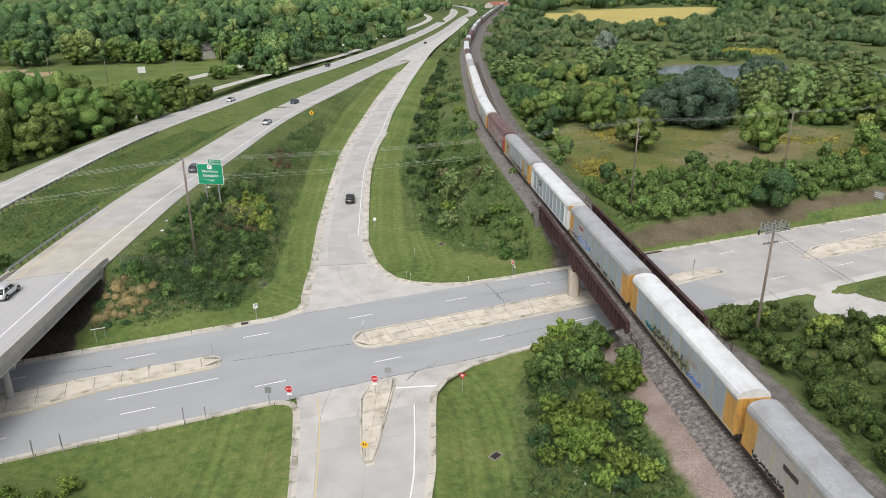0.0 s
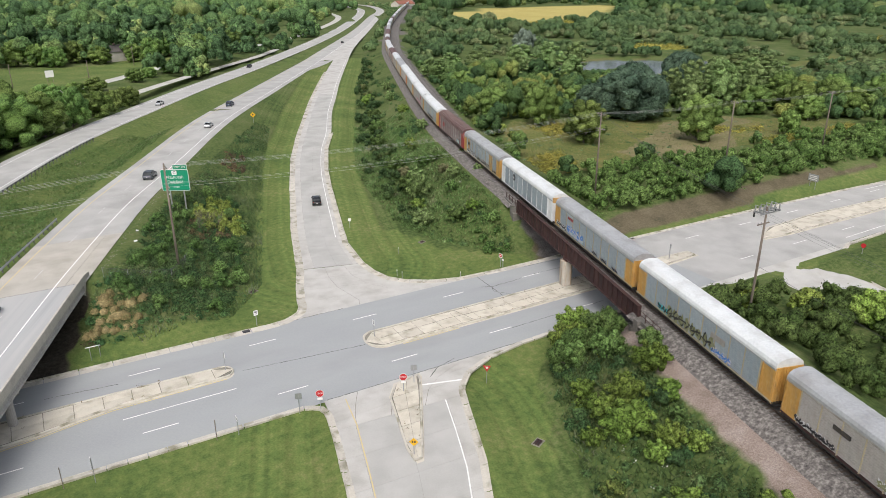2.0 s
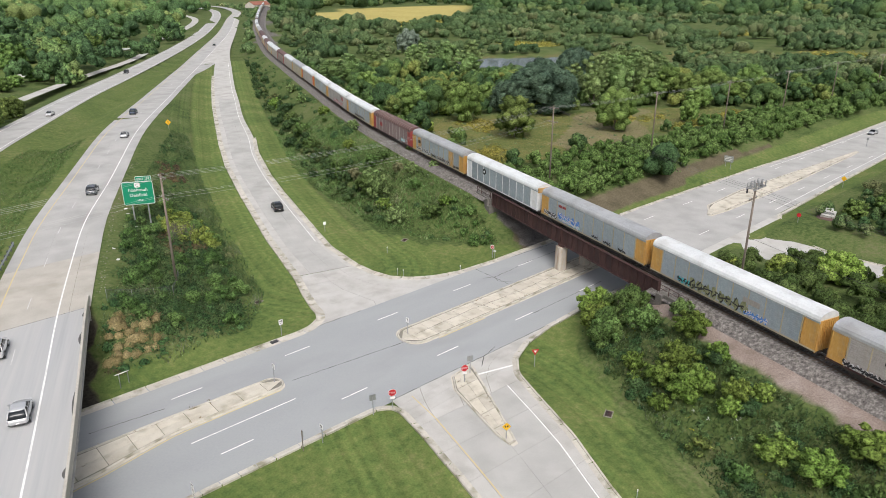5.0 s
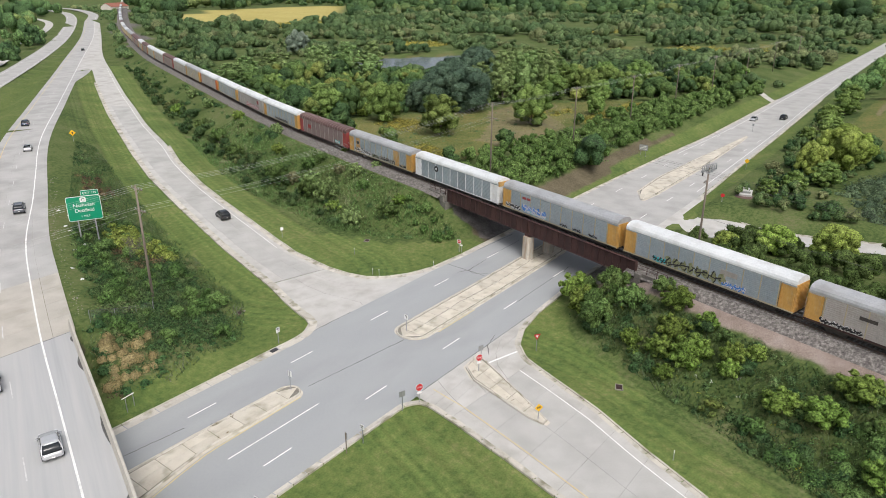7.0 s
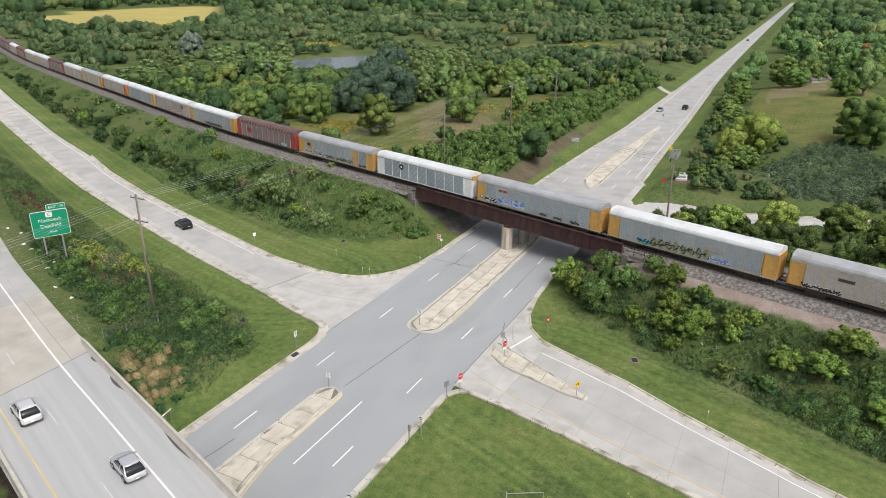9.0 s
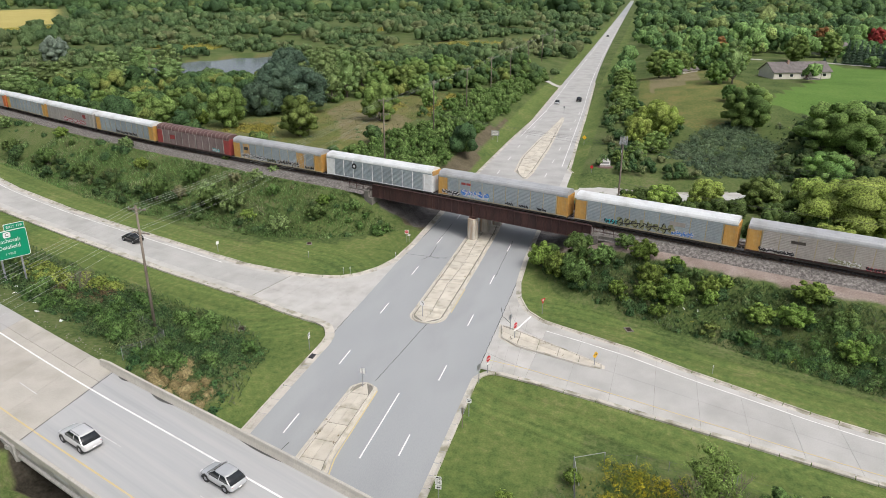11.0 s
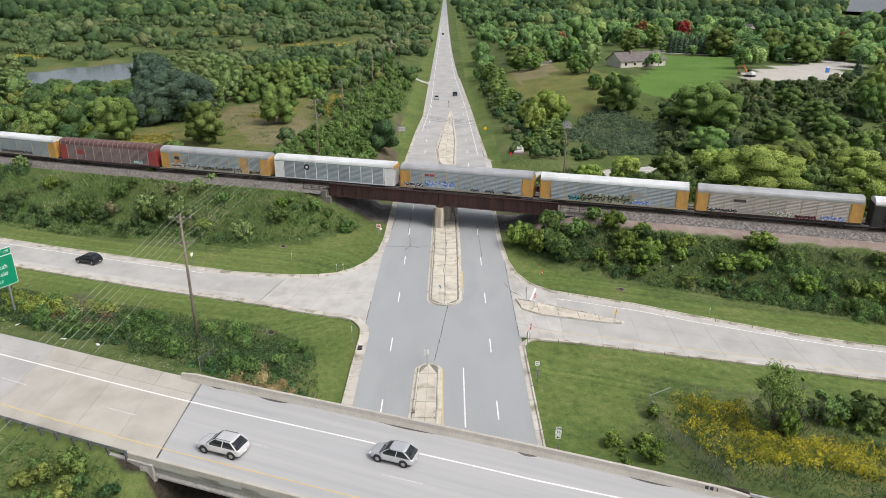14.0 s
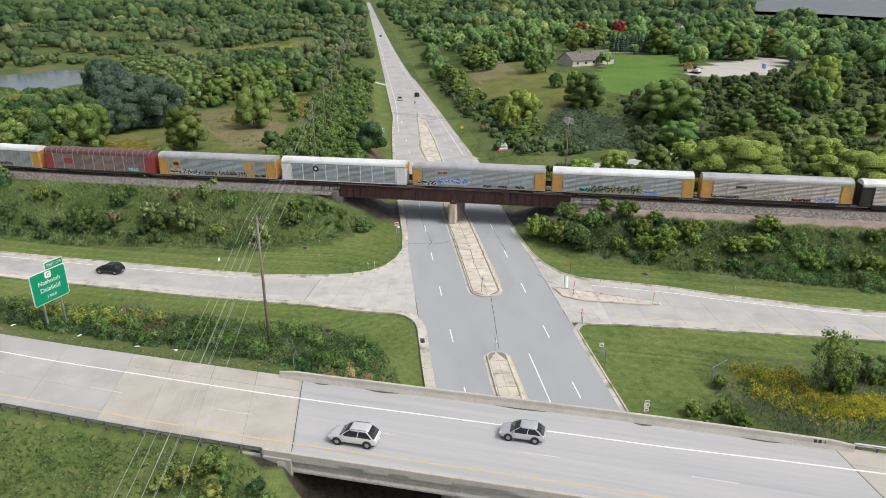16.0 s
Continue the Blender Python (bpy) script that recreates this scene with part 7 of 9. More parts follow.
thicket("sumac_stand", [[(90, -46), (108, -36), (138, -46), (152, -58), (124, -66), (92, -62)]], 2.3, (1.3, 2.2), G["sumac"], "dark stand of sumac below the house meadow", 0.5, 1.0, 0.8)
heaps("scrub_far_southeast", [[(84, -58), (124, -68), (150, -74), (186, -118), (192, -172), (250, -208), (160, -240), (104, -140)]], 6.0, (1.6, 3.9), (1.8, 5.0), G["scrub"], "overgrown scrub east of the side road", 0.5, 0.1, 0.9, unit=BALL_LOW)
thicket("weeds_far_southeast", [[(84, -56), (150, -66), (186, -110), (190, -160), (150, -170), (104, -130)]], 3.4, (0.6, 1.3), G["grass"], "rank weeds among the scrub east of the side road", 0.5, 0.9)
GOLD = [(-25, -28), (-31.4, -27.8), (-40, -27), (-43, -27.5), (-42, -33), (-44, -42), (-42, -50), (-35, -48), (-34.5, -37), (-32.5, -35), (-26.5, -36)]
thicket("goldenrod_corner", [GOLD], 0.95, (0.5, 0.95), G["gold"], "yellow goldenrod inside the fenced corner", 0.12, 1.15, 1.3, keep=0.9, category="wildflowers")
blades("weeds_corner", [GOLD, [(-30, -23), (-46, -24), (-56, -44), (-48, -52), (-36, -54), (-30, -44), (-28, -30)]], 14, 0.6, G["grass"], "green and straw weeds among the goldenrod", 0.05)
thicket("green_weeds_corner", [[(-27, -26), (-46, -27), (-52, -44), (-44, -54), (-30, -50), (-25, -32)], [(-33, -23), (-38, -21.5), (-44, -24), (-44, -26)]], 1.3, (0.4, 0.8), G["rank"], "leafy green weeds filling the fenced corner", 0.17, 1.0, 0.6, keep=0.5)
heaps("shrubs_corner", [[(-41, -18.2), (-34.5, -18), (-33.5, -21.5), (-36, -24), (-41, -22)], [(-28.6, -23.6), (-31.5, -23.4), (-31.5, -25), (-29, -25)], [(-29, -42), (-33, -43), (-34, -54), (-28, -56), (-27, -46)]], 1.8, (0.7, 1.4), (1.1, 2.1), G["lush"], "green bushes round the fenced corner", 0.19, 0.6, unit=BALL_LOW)
heaps("shrubs_median", [[(-54, 24), (-47.5, 25.5), (-45.8, 30), (-47.5, 36), (-56, 40), (-60, 32)]], 2.2, (1.1, 2.0), (1.8, 3.4), G["fresh"], "bright yellow-green bushes in the highway median", 0.2, 0.6, unit=BALL_LOW)
MEDIAN = [(-62, 28), (-46, 28), (-36, 52), (-26, 76), (4, 138), (-14, 138), (-38, 96), (-56, 56)]
blades("median_grass", [MEDIAN], 11, 0.42, G["rank"], "rank grass in the highway median", 0.07, lean=1.1)
thicket("median_weeds", [MEDIAN[:3] + MEDIAN[6:]], 1.15, (0.4, 0.75), G["rank"], "broad-leaved weeds and grass in the highway median", 0.17, 0.9, 0.5, keep=0.85)
blades("parsley_stalks", [[(40, 44), (45, 46), (50, 62), (45, 62)], [(8, -32), (14, -36), (12, -46), (6, -42)], [(0, -56), (8, -60), (4, -70), (-2, -66)]], 1.0, 0.9, G["mid"], "flower stalks among the bank weeds", 0.04)
thicket("cow_parsley", [[(42, 46), (46, 48), (50, 62), (46, 62)], [(9, -33), (14, -36), (12, -46), (7, -42)], [(0, -56), (8, -60), (4, -70), (-2, -66)]], 1.9, (0.2, 0.35), G["flower"], "white flower heads among the bank weeds", 0.16, 0.8, 1.6, keep=0.6, category="wildflowers")
thicket("kerb_weeds", [[(-80, -12.1), (-14, -12.1), (-14, -11.55), (-80, -11.55)], [(-60, 11.55), (-10, 11.55), (-10, 12), (-60, 12)]], 0.7, (0.06, 0.14), G["scrub"], "weeds along the kerb", 0.13, 1.25, keep=0.5)

thicket("median_kerb_weeds", [[(-60, 3.15), (-22, 2.75), (-22, 3.0), (-60, 3.5)], [(-60, 0.45), (-22, 0.45), (-22, 0.7), (-60, 0.75)], [(4, 1.5), (58, 1.5), (58, 1.8), (4, 1.9)], [(4, -2.6), (58, -2.4), (58, -2.1), (4, -2.3)]], 0.6, (0.14, 0.3), G["russet"], "dead weeds along the median kerbs", 0.13, 1.0, 0.6, keep=0.45, free=True)
thicket("island_weeds", [[(-2.9, -13), (-2.6, -13), (-6.6, -24), (-6.9, -24)], [(0.2, -13), (0.5, -13), (-5.0, -23.2), (-5.4, -23.2)]], 0.6, (0.12, 0.26), G["russet"], "dead weeds along the island kerb", 0.12, 1.0, 0.6, keep=0.5, free=True)

# ---- woods, thinning into larger crowns with distance ----
HAY_FRONT = [(296, 176), (345, 108), (368, 55), (398, 40), (424, 62), (402, 104), (345, 168)]
heaps("low_scrub_hay", [HAY_FRONT], 6.5, (1.8, 3.6), (1.0, 2.4), G["marsh"], "low scrub before the pale hay field", 0.6, 0.15, 0.8, unit=BALL_LOW)
OPEN = [HAY_FRONT, FIELD, LAWN, PAD, YELLOW_FIELD, HAY, MEADOW, PARK, DIAMOND, HEDGE, [(225, -72), (250, -60), (330, -95), (310, -135), (235, -105)], [(360, 470), (480, 470), (520, 545), (385, 550)], [(290, 250), (330, 235), (350, 262), (310, 285)],
        [(505, 255), (525, 320), (640, 350), (560, 245)], [(390, 95), (425, 50), (440, 60), (410, 120)], [(500, 240), (510, 190), (600, 200), (640, 330)], [(240, -25), (420, -20), (430, -32), (260, -40)]]
FAR_LAKE = lambda x, y: (inside(LAKE_FAR, x, y) < 0.5) & (inside([(458, -407), (510, -326), (930, -545), (700, -605)], x, y) < 0.5)


def woods(name, rmin, rmax, gap, size, height, leaf, mat, label, where, cover=0.16, clearing=0.0, lobes=5, unit=None):
    a = np.arange(-rmax, rmax, gap)
    gx, gy = np.meshgrid(a, a)
    x, y = gx.ravel() + rng.uniform(-0.48, 0.48, gx.size) * gap, gy.ravel() + rng.uniform(-0.48, 0.48, gx.size) * gap
    d = np.hypot(x + 60, y + 40)
    bearing = np.degrees(np.arctan2(x + 60, y + 40))
    ok = (d > rmin) & (d < rmax) & (bearing > -14) & (bearing < 132) & where(x, y)
    x, y = x[ok], y[ok]
    ok = clear(x, y, size[0] * 0.7) & (lake(x, y) > 1.5) & FAR_LAKE(x, y)
    for poly in OPEN:
        ok &= inside(poly, x, y) < 0.5
    patchy = np.sin(x / 31 + 2 * np.sin(y / 47)) * np.sin(y / 27 + 1.5 * np.sin(x / 39))
    ok &= patchy > clearing - 1
    x, y = x[ok], y[ok]
    u = np.clip(rng.random(len(x)) ** 1.3, 0, 1)
    r = size[0] + (size[1] - size[0]) * u
    h = (height[0] + (height[1] - height[0]) * np.clip(u + rng.uniform(-0.25, 0.25, len(x)), 0, 1.2))
    swell = np.sin(x / 53 + 1.7 * np.sin(y / 71)) * np.sin(y / 37 + 1.3 * np.sin(x / 61 + 1))
    r, h = r * (1 + 0.22 * swell), h * (1 + 0.38 * swell)
    drift = 0.25 * np.sin(x / 41 + 2 * np.sin(y / 29)) * np.sin(y / 33 + x / 90)
    shore = np.clip((lake(x, y) - 1.5) / 2.5, 0, 1)
    h = np.where(x + y < 430, h * (0.32 + 0.68 * shore), h)
    h = np.where(inside([(105, 100), (125, 100), (215, 128), (235, 150), (200, 178), (120, 165)], x, y) > 0.5, np.minimum(h, 5.0), h)
    return grow(name, crowns(x, y, ground_z(x, y) - 0.3, r, h, leaf, cover, rng, lobes, drift=drift, unit=unit or BALL_LOW), mat, label, "woods")


east_n = lambda x, y: (along(RAIL_MID[::4], x, y)[2] > 12) & (y > 14)
east_s = lambda x, y: (x > 85) & (y < -12)
west = lambda x, y: along(far_mid[::4], x, y)[2] < -9
between = lambda x, y: (along(RAIL_MID[::4], x, y)[2] < -9) & (along(hw_mid[::4], x, y)[2] > 9) & (y > 330)
woods("trees_by_lake", 150, 330, 7.6, (2.8, 6.0), (4.5, 10.0), 0.5, G["fresh"], "rounded bright green trees growing between meadow and lake", east_n, 0.1, 0.25, 6)
woods("marsh_scrub_mid", 330, 560, 10.0, (3.0, 6.8), (3.0, 7.5), 0.7, G["marsh"], "marsh scrub beyond the lake", east_n, 0.07, 0.55, 5)
woods("marsh_scrub_far", 560, 1000, 18.0, (5.0, 10.5), (4.0, 9.5), 1.2, G["marsh"], "distant marsh scrub with yellow openings", east_n, 0.05, 0.5, 4)
woods("woods_east_far", 950, 1650, 40.0, (13, 23), (11, 20), 3, G["woods_far"], "dark wooded skyline beyond the marsh", lambda x, y: east_n(x, y) | east_s(x, y), 0.03, 0.1, 3)
woods("woods_southeast", 290, 540, 11.5, (3.6, 7.8), (5.5, 11.5), 0.75, G["woods"], "mature mixed woods round the houses", lambda x, y: east_s(x, y) & (x > 150), 0.08, 0.3, 6)
woods("woods_southeast_far", 520, 950, 19.0, (6.5, 11.5), (7, 13), 1.2, G["woods_far"], "deep green woods towards the far lake", east_s, 0.04, 0.2, 4)
woods("woods_west", 325, 620, 13, (5, 9.0), (9, 16), 0.9, G["woods_far"], "tall dark trees behind the park", west, 0.06, 0.12, 5)
woods("woods_west_far", 620, 1400, 34.0, (12, 19), (12, 20), 2, G["woods_far"], "dark woods west of the highway", west, 0.03, 0.1, 3)
woods("scrub_between", 380, 1300, 12.0, (3, 5.5), (3, 6), 0.8, G["marsh"], "scrub between the highway and the railway", between, 0.08, 0.2, 4)

YELLOW = [[(505, 255), (520, 310), (545, 320), (535, 250)], [(500, 235), (512, 195), (540, 200), (530, 238)], [(395, 92), (425, 55), (436, 62), (408, 116)], [(380, 480), (470, 478), (500, 535), (395, 540)], [(300, 255), (328, 240), (345, 262), (312, 280)]]
thicket("marsh_goldenrod", YELLOW, 4.6, (2.4, 3.8), G["gold_far"], "yellow goldenrod openings in the far marsh", 1.4, 1.0, 0.16, category="wildflowers", core=0.8)

# ---- trees that stand alone ----
tree_round = tree("tree", 5.0, 10.0, 0.2, G["field"], "round bright green field tree", 1, 0.34, 16, 0.3)
tree_tall = tree("tree", 4.0, 10.0, 0.3, G["field"], "upright mid-green tree with a short trunk", 2, 0.34, 16, 0.3)
tree_dark = tree("tree", 8.0, 13.0, 0.6, G["blue"], "huge dark blue-green spreading tree", 3, 0.5, 34, 0.7, core=0.8)
tree_poplar = tree("tree", 4.2, 14.0, 1.6, G["willow"], "tall airy grey-green tree by the lake", 4, 0.42, 18, 0.2, core=0.7)
tree_yellow = tree("tree", 6.0, 9.0, 0.4, G["yellowish"], "broad yellow-green tree beside the tracks", 5, 0.36, 17, 0.3)
tree_deep = tree("tree", 6.0, 11.0, 0.5, G["dark"], "dense dark green tree with a broad crown", 6, 0.42, 18, 0.2)
shrub = tree("shrub", 2.0, 3.2, 0.1, G["mid"], "rounded green shrub on the bank", 7, 0.2, 10, 0.34, "shrub")
shrub_b = tree("shrub", 1.9, 2.9, 0.1, G["lush"], "bright green shrub on the bank", 8, 0.2, 10, 0.34, "shrub")
shrub_grey = tree("shrub", 2.0, 3.0, 0.1, G["willow"], "grey-green willowy shrub on the bank", 9, 0.2, 9, 0.34, "shrub")
shrub_brown = tree("shrub", 1.8, 2.6, 0.1, G["meadow"], "tan-leaved autumn shrub on the bank", 10, 0.2, 9, 0.34, "shrub")
conifer = thing("conifer", "narrow dark blue-green conifer by the house", "tree")
conifer["wide"], conifer["high"] = 2.3, 8.5
part("trunk", tube([(0, 0, -0.3), (0, 0, 8)], [0.2, 0.04], 8), M["bark"], conifer)
V, Q, T = foliage([(0, 0, 0.8 + k * 0.9, 2.2 * (1 - k / 9), 2.2 * (1 - k / 9), 0.8, 0.5) for k in range(9)], 0.8, np.random.default_rng(9), 0.7)
part("crown", quad_mesh("crown", V, Q, [G["blue"]], T), None, conifer)
first = set()


def plant(kind, x, y, wide, high, turn=None, sink=0.1):
    """One of a kind, wide metres across and high metres tall."""
    a, b = wide / 2 / kind["wide"], high / kind["high"]
    m = stand(kind, x, y, random.uniform(0, 6.28) if turn is None else turn, a, b / a, sink)
    if kind.name not in first:
        first.add(kind.name)
        kind.matrix_basis = m
        return kind
    return copy_thing(kind, m @ Matrix.Diagonal([1 / v for v in kind.scale]).to_4x4())


for x, y, w, h in ((125.5, 53.5, 12.5, 13), (102, 94.5, 12.5, 12.5), (95.4, 113.4, 13, 10), (154, 45.5, 6.5, 7.4), (118, 119, 13, 9)):
    plant(tree_round, x, y, w, h)
plant(tree_round, 120, -81, 23, 15)
plant(tree_tall, 96, 67.5, 12.3, 12)
plant(tree_yellow, 104, 106, 6, 4.5)
plant(tree_yellow, 83.4, 93.7, 7, 4)
plant(tree_dark, 134, 89, 24, 16, sink=0.4)
plant(tree_dark, 143, 98, 17, 17, sink=0.4)
plant(tree_dark, 124, 96, 13, 11, sink=0.4)
plant(tree_dark, 190.6, 119.4, 17, 16, sink=0.4)
for x, y, w, h in ((163, 90, 12, 18), (156, 84, 9, 14), (170, 84, 12, 18), (176, 91, 12, 18), (186, 84, 11, 16), (164, 100, 10, 14), (178, 170, 13, 17), (168, 176, 13, 17), (158, 184, 14, 16), (150, 176, 12, 15), (146, 196, 13, 13), (134, 204, 13, 12), (170, 164, 12, 12), (150, 208, 12, 12), (122, 200, 12, 10), (192, 98, 11, 12), (200, 110, 13, 14), (208, 116, 13, 14), (214, 106, 12, 14), (222, 118, 14, 14), (232, 112, 13, 13), (240, 122, 13, 13), (226, 102, 12, 12)):
    plant(tree_poplar, x, y, w, h)
for x, y, w, h in ((131, 112, 12, 8), (122, 126, 11, 8), (112, 134, 10, 8), (108, 146, 10, 9), (116, 166, 11, 9), (128, 180, 10, 8), (176, 74, 11, 10), (188, 66, 12, 11), (190, 74, 13, 12), (181, 57, 10, 8), (198, 54, 12, 10), (210, 46, 11, 9), (222, 58, 12, 11), (235, 46, 10, 9), (206, 66, 12, 11), (240, 66, 12, 10), (218, 72, 11, 11), (228, 38, 9, 7), (250, 36, 9, 7), (262, 44, 10, 8), (276, 32, 9, 7)):
    plant(random.choice((tree_round, tree_deep, tree_tall, tree_round)), x, y, w, h)
for x, y, w, h in ((146.5, -60, 15.5, 12.7), (92, -72, 12, 8), (104, -96, 12, 8), (139, -143, 12, 11), (160, -155, 12, 11), (191, -186, 12, 10), (112, -116, 10, 7), (128, -120, 12, 8), (150, -120, 10, 7)):
    plant(tree_deep, x, y, w, h)
for x, y, w, h in ((52, -69, 22, 10.5), (44, -93, 18, 9), (66, -98, 13, 8), (40, -62, 10, 6), (56, -112, 12, 7), (131, -33, 14, 11), (121, -28, 8, 8), (135, -28, 8, 7), (146, -150, 13, 13), (172, -168, 12, 12), (80, -90, 12, 7)):
    plant(tree_yellow, x, y, w, h)
for x, y, w, h in ((61, -34, 7, 5), (64, -43, 8, 6), (66, -54, 9, 7), (69, -64, 9, 7), (72, -76, 10, 7.5), (77, -88, 10, 7.5), (82, -100, 10, 8), (87, -112, 11, 8), (93, -124, 11, 9), (56, -27, 5, 4), (52, -20, 4, 3.5), (100, -138, 12, 9), (70, -70, 8, 7), (75, -82, 9, 7)):
    plant(random.choice((tree_round, tree_tall, tree_yellow)), x, y, w, h)
for x, y, w, h in ((113, -33, 7, 6), (150, -32, 7, 6), (172, -24, 8, 6), (190, -20, 8, 7), (210, -22, 9, 8), (232, -20, 9, 8), (160, -20, 6, 5), (104, -28, 6, 5), (97, -24, 5, 4)):
    plant(tree_tall, x, y, w, h)
# round the houses
for x, y, w, h in ((213, -62, 10, 17), (286, -144, 17, 14), (264, -162, 14, 15), (246, -169, 16, 13), (259, -195, 15, 13), (300, -100, 12, 13), (252, -35, 13, 12), (330, -120, 14, 13)):
    plant(tree_poplar if w < 12 else tree_tall, x, y, w, h)
for x, y, w, h in ((211, -56, 9, 9), (179, -58, 6, 6), (178, -65, 6, 7), (270, -56, 10, 9), (269, -62, 11, 12), (283, -156, 8, 7), (254, -180, 9, 8), (262, -46, 10, 9), (280, -44, 12, 10), (276, -72, 9, 10), (240, -40, 10, 8)):
    plant(random.choice((tree_round, tree_deep)), x, y, w, h)
for i in range(9):
    plant(conifer, 299 - 0.4 * i, -122 - 2.6 * i, random.uniform(5, 6.5), random.uniform(9, 12))
for i in range(12):
    plant(conifer, 304 - 0.9 * i, -114 - 4.6 * i + random.uniform(-1, 1), random.uniform(2.2, 3.2), random.uniform(2.6, 4.2))
for x, y, w, h in ((206, -174, 6, 8), (440, -232, 9, 19), (452, -246, 9, 17), (470, -252, 9, 16), (430, -222, 8, 15)):
    plant(conifer, x, y, w, h)
# west of the highway
for x, y, w, h in ((-50, 128, 16, 12), (-42, 138, 17, 14), (-34, 146, 15, 12), (-26, 156, 14, 11), (-46, 152, 17, 14), (-56, 142, 17, 15), (-36, 164, 13, 10), (-18, 172, 11, 8), (-12, 184, 10, 7), (-6, 192, 9, 6), (-24, 180, 10, 7), (-64, 132, 18, 15), (-60, 158, 15, 12), (-74, 144, 17, 14), (-50, 116, 13, 10), (-60, 118, 14, 12), (-70, 116, 16, 13), (-80, 130, 17, 14)):
    plant(random.choice((tree_deep, tree_round, tree_tall)), x, y, w * random.uniform(0.75, 1.1), h * random.uniform(1.0, 1.5))
for x, y, w, h in ((-30, 226, 11, 7), (-20, 236, 9, 6), (-12, 246, 10, 6), (6, 268, 9, 6), (14, 282, 8, 5), (26, 298, 10, 6), (38, 316, 10, 6), (50, 334, 10, 7)):
    plant(random.choice((tree_deep, tree_round, tree_tall)), x, y, w, h)
for x, y, w, h in ((0, 356, 13, 10), (18, 358, 12, 10), (-22, 352, 13, 11), (26, 352, 9, 8), (-30, 360, 12, 12), (66, 372, 8, 6), (48, 362, 10, 8)):
    plant(random.choice((tree_round, tree_deep, tree_tall)), x, y, w, h)
for x, y, w, h in ((-60, 362, 14, 13), (-40, 365, 14, 14), (-12, 366, 13, 12), (-5, 372, 12, 12), (30, 370, 14, 12), (40, 378, 13, 11), (60, 390, 14, 12), (-90, 372, 15, 14), (75, 410, 13, 11), (90, 425, 14, 11)):
    plant(random.choice((tree_deep, tree_round, tree_tall)), x, y, w, h)
autumn = tree("tree", 4.6, 11.0, 1.0, G["rust"], "red autumn tree among the green woods", 21, 0.5, 12, 0.2)
plant(autumn, 398, -160, 10, 12)
autumn_b = tree("tree", 4.6, 11.0, 1.0, G["orange"], "orange-brown autumn tree among the woods", 22, 0.5, 12, 0.2)
plant(autumn_b, 372, -125, 11, 13)
plant(autumn_b, 330, -66, 9, 10)
plant(autumn_b, 300, -218, 10, 11)
pale = tree("tree", 6.0, 10.0, 0.6, G["pale"], "pale grey-leaved tree beyond the meadow", 23, 0.5, 14, 0.2)
plant(pale, 230, 279, 16, 14)
plant(pale, 241, 292, 12, 12)

# single shrubs on the railway banks
for x, y, w, h in ((29, 39, 4.8, 3.6), (33, 48, 3.6, 2.8), (37, 33, 3, 2.2), (40, 46, 3.2, 2.6), (37, 60, 5.2, 4.6), (46, 70, 4, 3), (52, 88, 3.6, 3), (41, 76, 6, 5), (62, 100, 4, 3), (50, 104, 5.5, 4.5), (58, 122, 5.5, 4.5), (70, 128, 4, 3), (66, 142, 5, 4), (80, 158, 4.5, 3.5), (78, 174, 5.5, 4.5), (90, 182, 4.5, 3.5), (50, 51, 2.6, 2), (56, 67, 2.6, 2), (33.5, 33, 4.5, 2.8)):
    plant(random.choice((shrub, shrub_b, shrub, shrub_grey)), x, y, w, h)
for x, y, w, h in ((36, 54, 6, 5.5), (40, 62, 5, 4.2), (44, 52, 3.2, 3.4)):
    plant(shrub_grey, x, y, w, h)
for x, y, w, h in ((41, 70, 4, 3), (45, 58, 3, 2.2)):
    plant(shrub_brown, x, y, w, h)
for x, y, w, h in ((24, -14, 5.4, 4.6), (20, -17, 5, 4.2), (24, -20, 5, 4), (17.5, -20.5, 4.4, 3.6), (20.5, -24, 4.4, 3.4), (14.5, -27, 3.2, 2.4), (16.1, -32, 4.8, 3.6), (13.5, -35.2, 5.2, 3.8), (14.2, -40, 3.4, 3.0), (10.5, -33, 2.8, 2), (23.8, -27.5, 3.4, 2.6), (6, -45, 2.8, 2)):
    plant(random.choice((shrub, shrub_b)), x, y, w, h)
for x, y, w, h in ((13.4, -31.2, 4.0, 3.0), (12.6, -35, 4.4, 3.2), (12.4, -40.2, 3.0, 2.4), (13, -28.2, 2, 1.4), (18.6, -35.4, 3.2, 2.4), (9.4, -46.7, 4.6, 2.8), (9, -51.2, 5.2, 3.0), (15.3, -42.4, 2.8, 2), (12.8, -53.6, 5.4, 3.0), (21, -30.4, 4.6, 3.4), (3.5, -58, 4.6, 3), (0.5, -67, 5, 3.2)):
    plant(shrub_b, x, y, w, h)

# a half-dead tree inside the fenced corner, and bare ones
corner = tree("tree", 2.6, 6.5, 0.4, G["field"], "scruffy green tree with bare upper twigs", 31, 0.2, 11, 0.5, core=0.45)
plant(corner, -32.3, -37.1, 5.6, 8.6, 0.0)
plant(shrub, -31.4, -39.0, 4.0, 3.0)
plant(shrub_b, -33.4, -38.2, 2.6, 3.4)
plant(shrub, -30.4, -44, 4.6, 3.4)
plant(shrub, -30.8, -48, 5.0, 3.6)


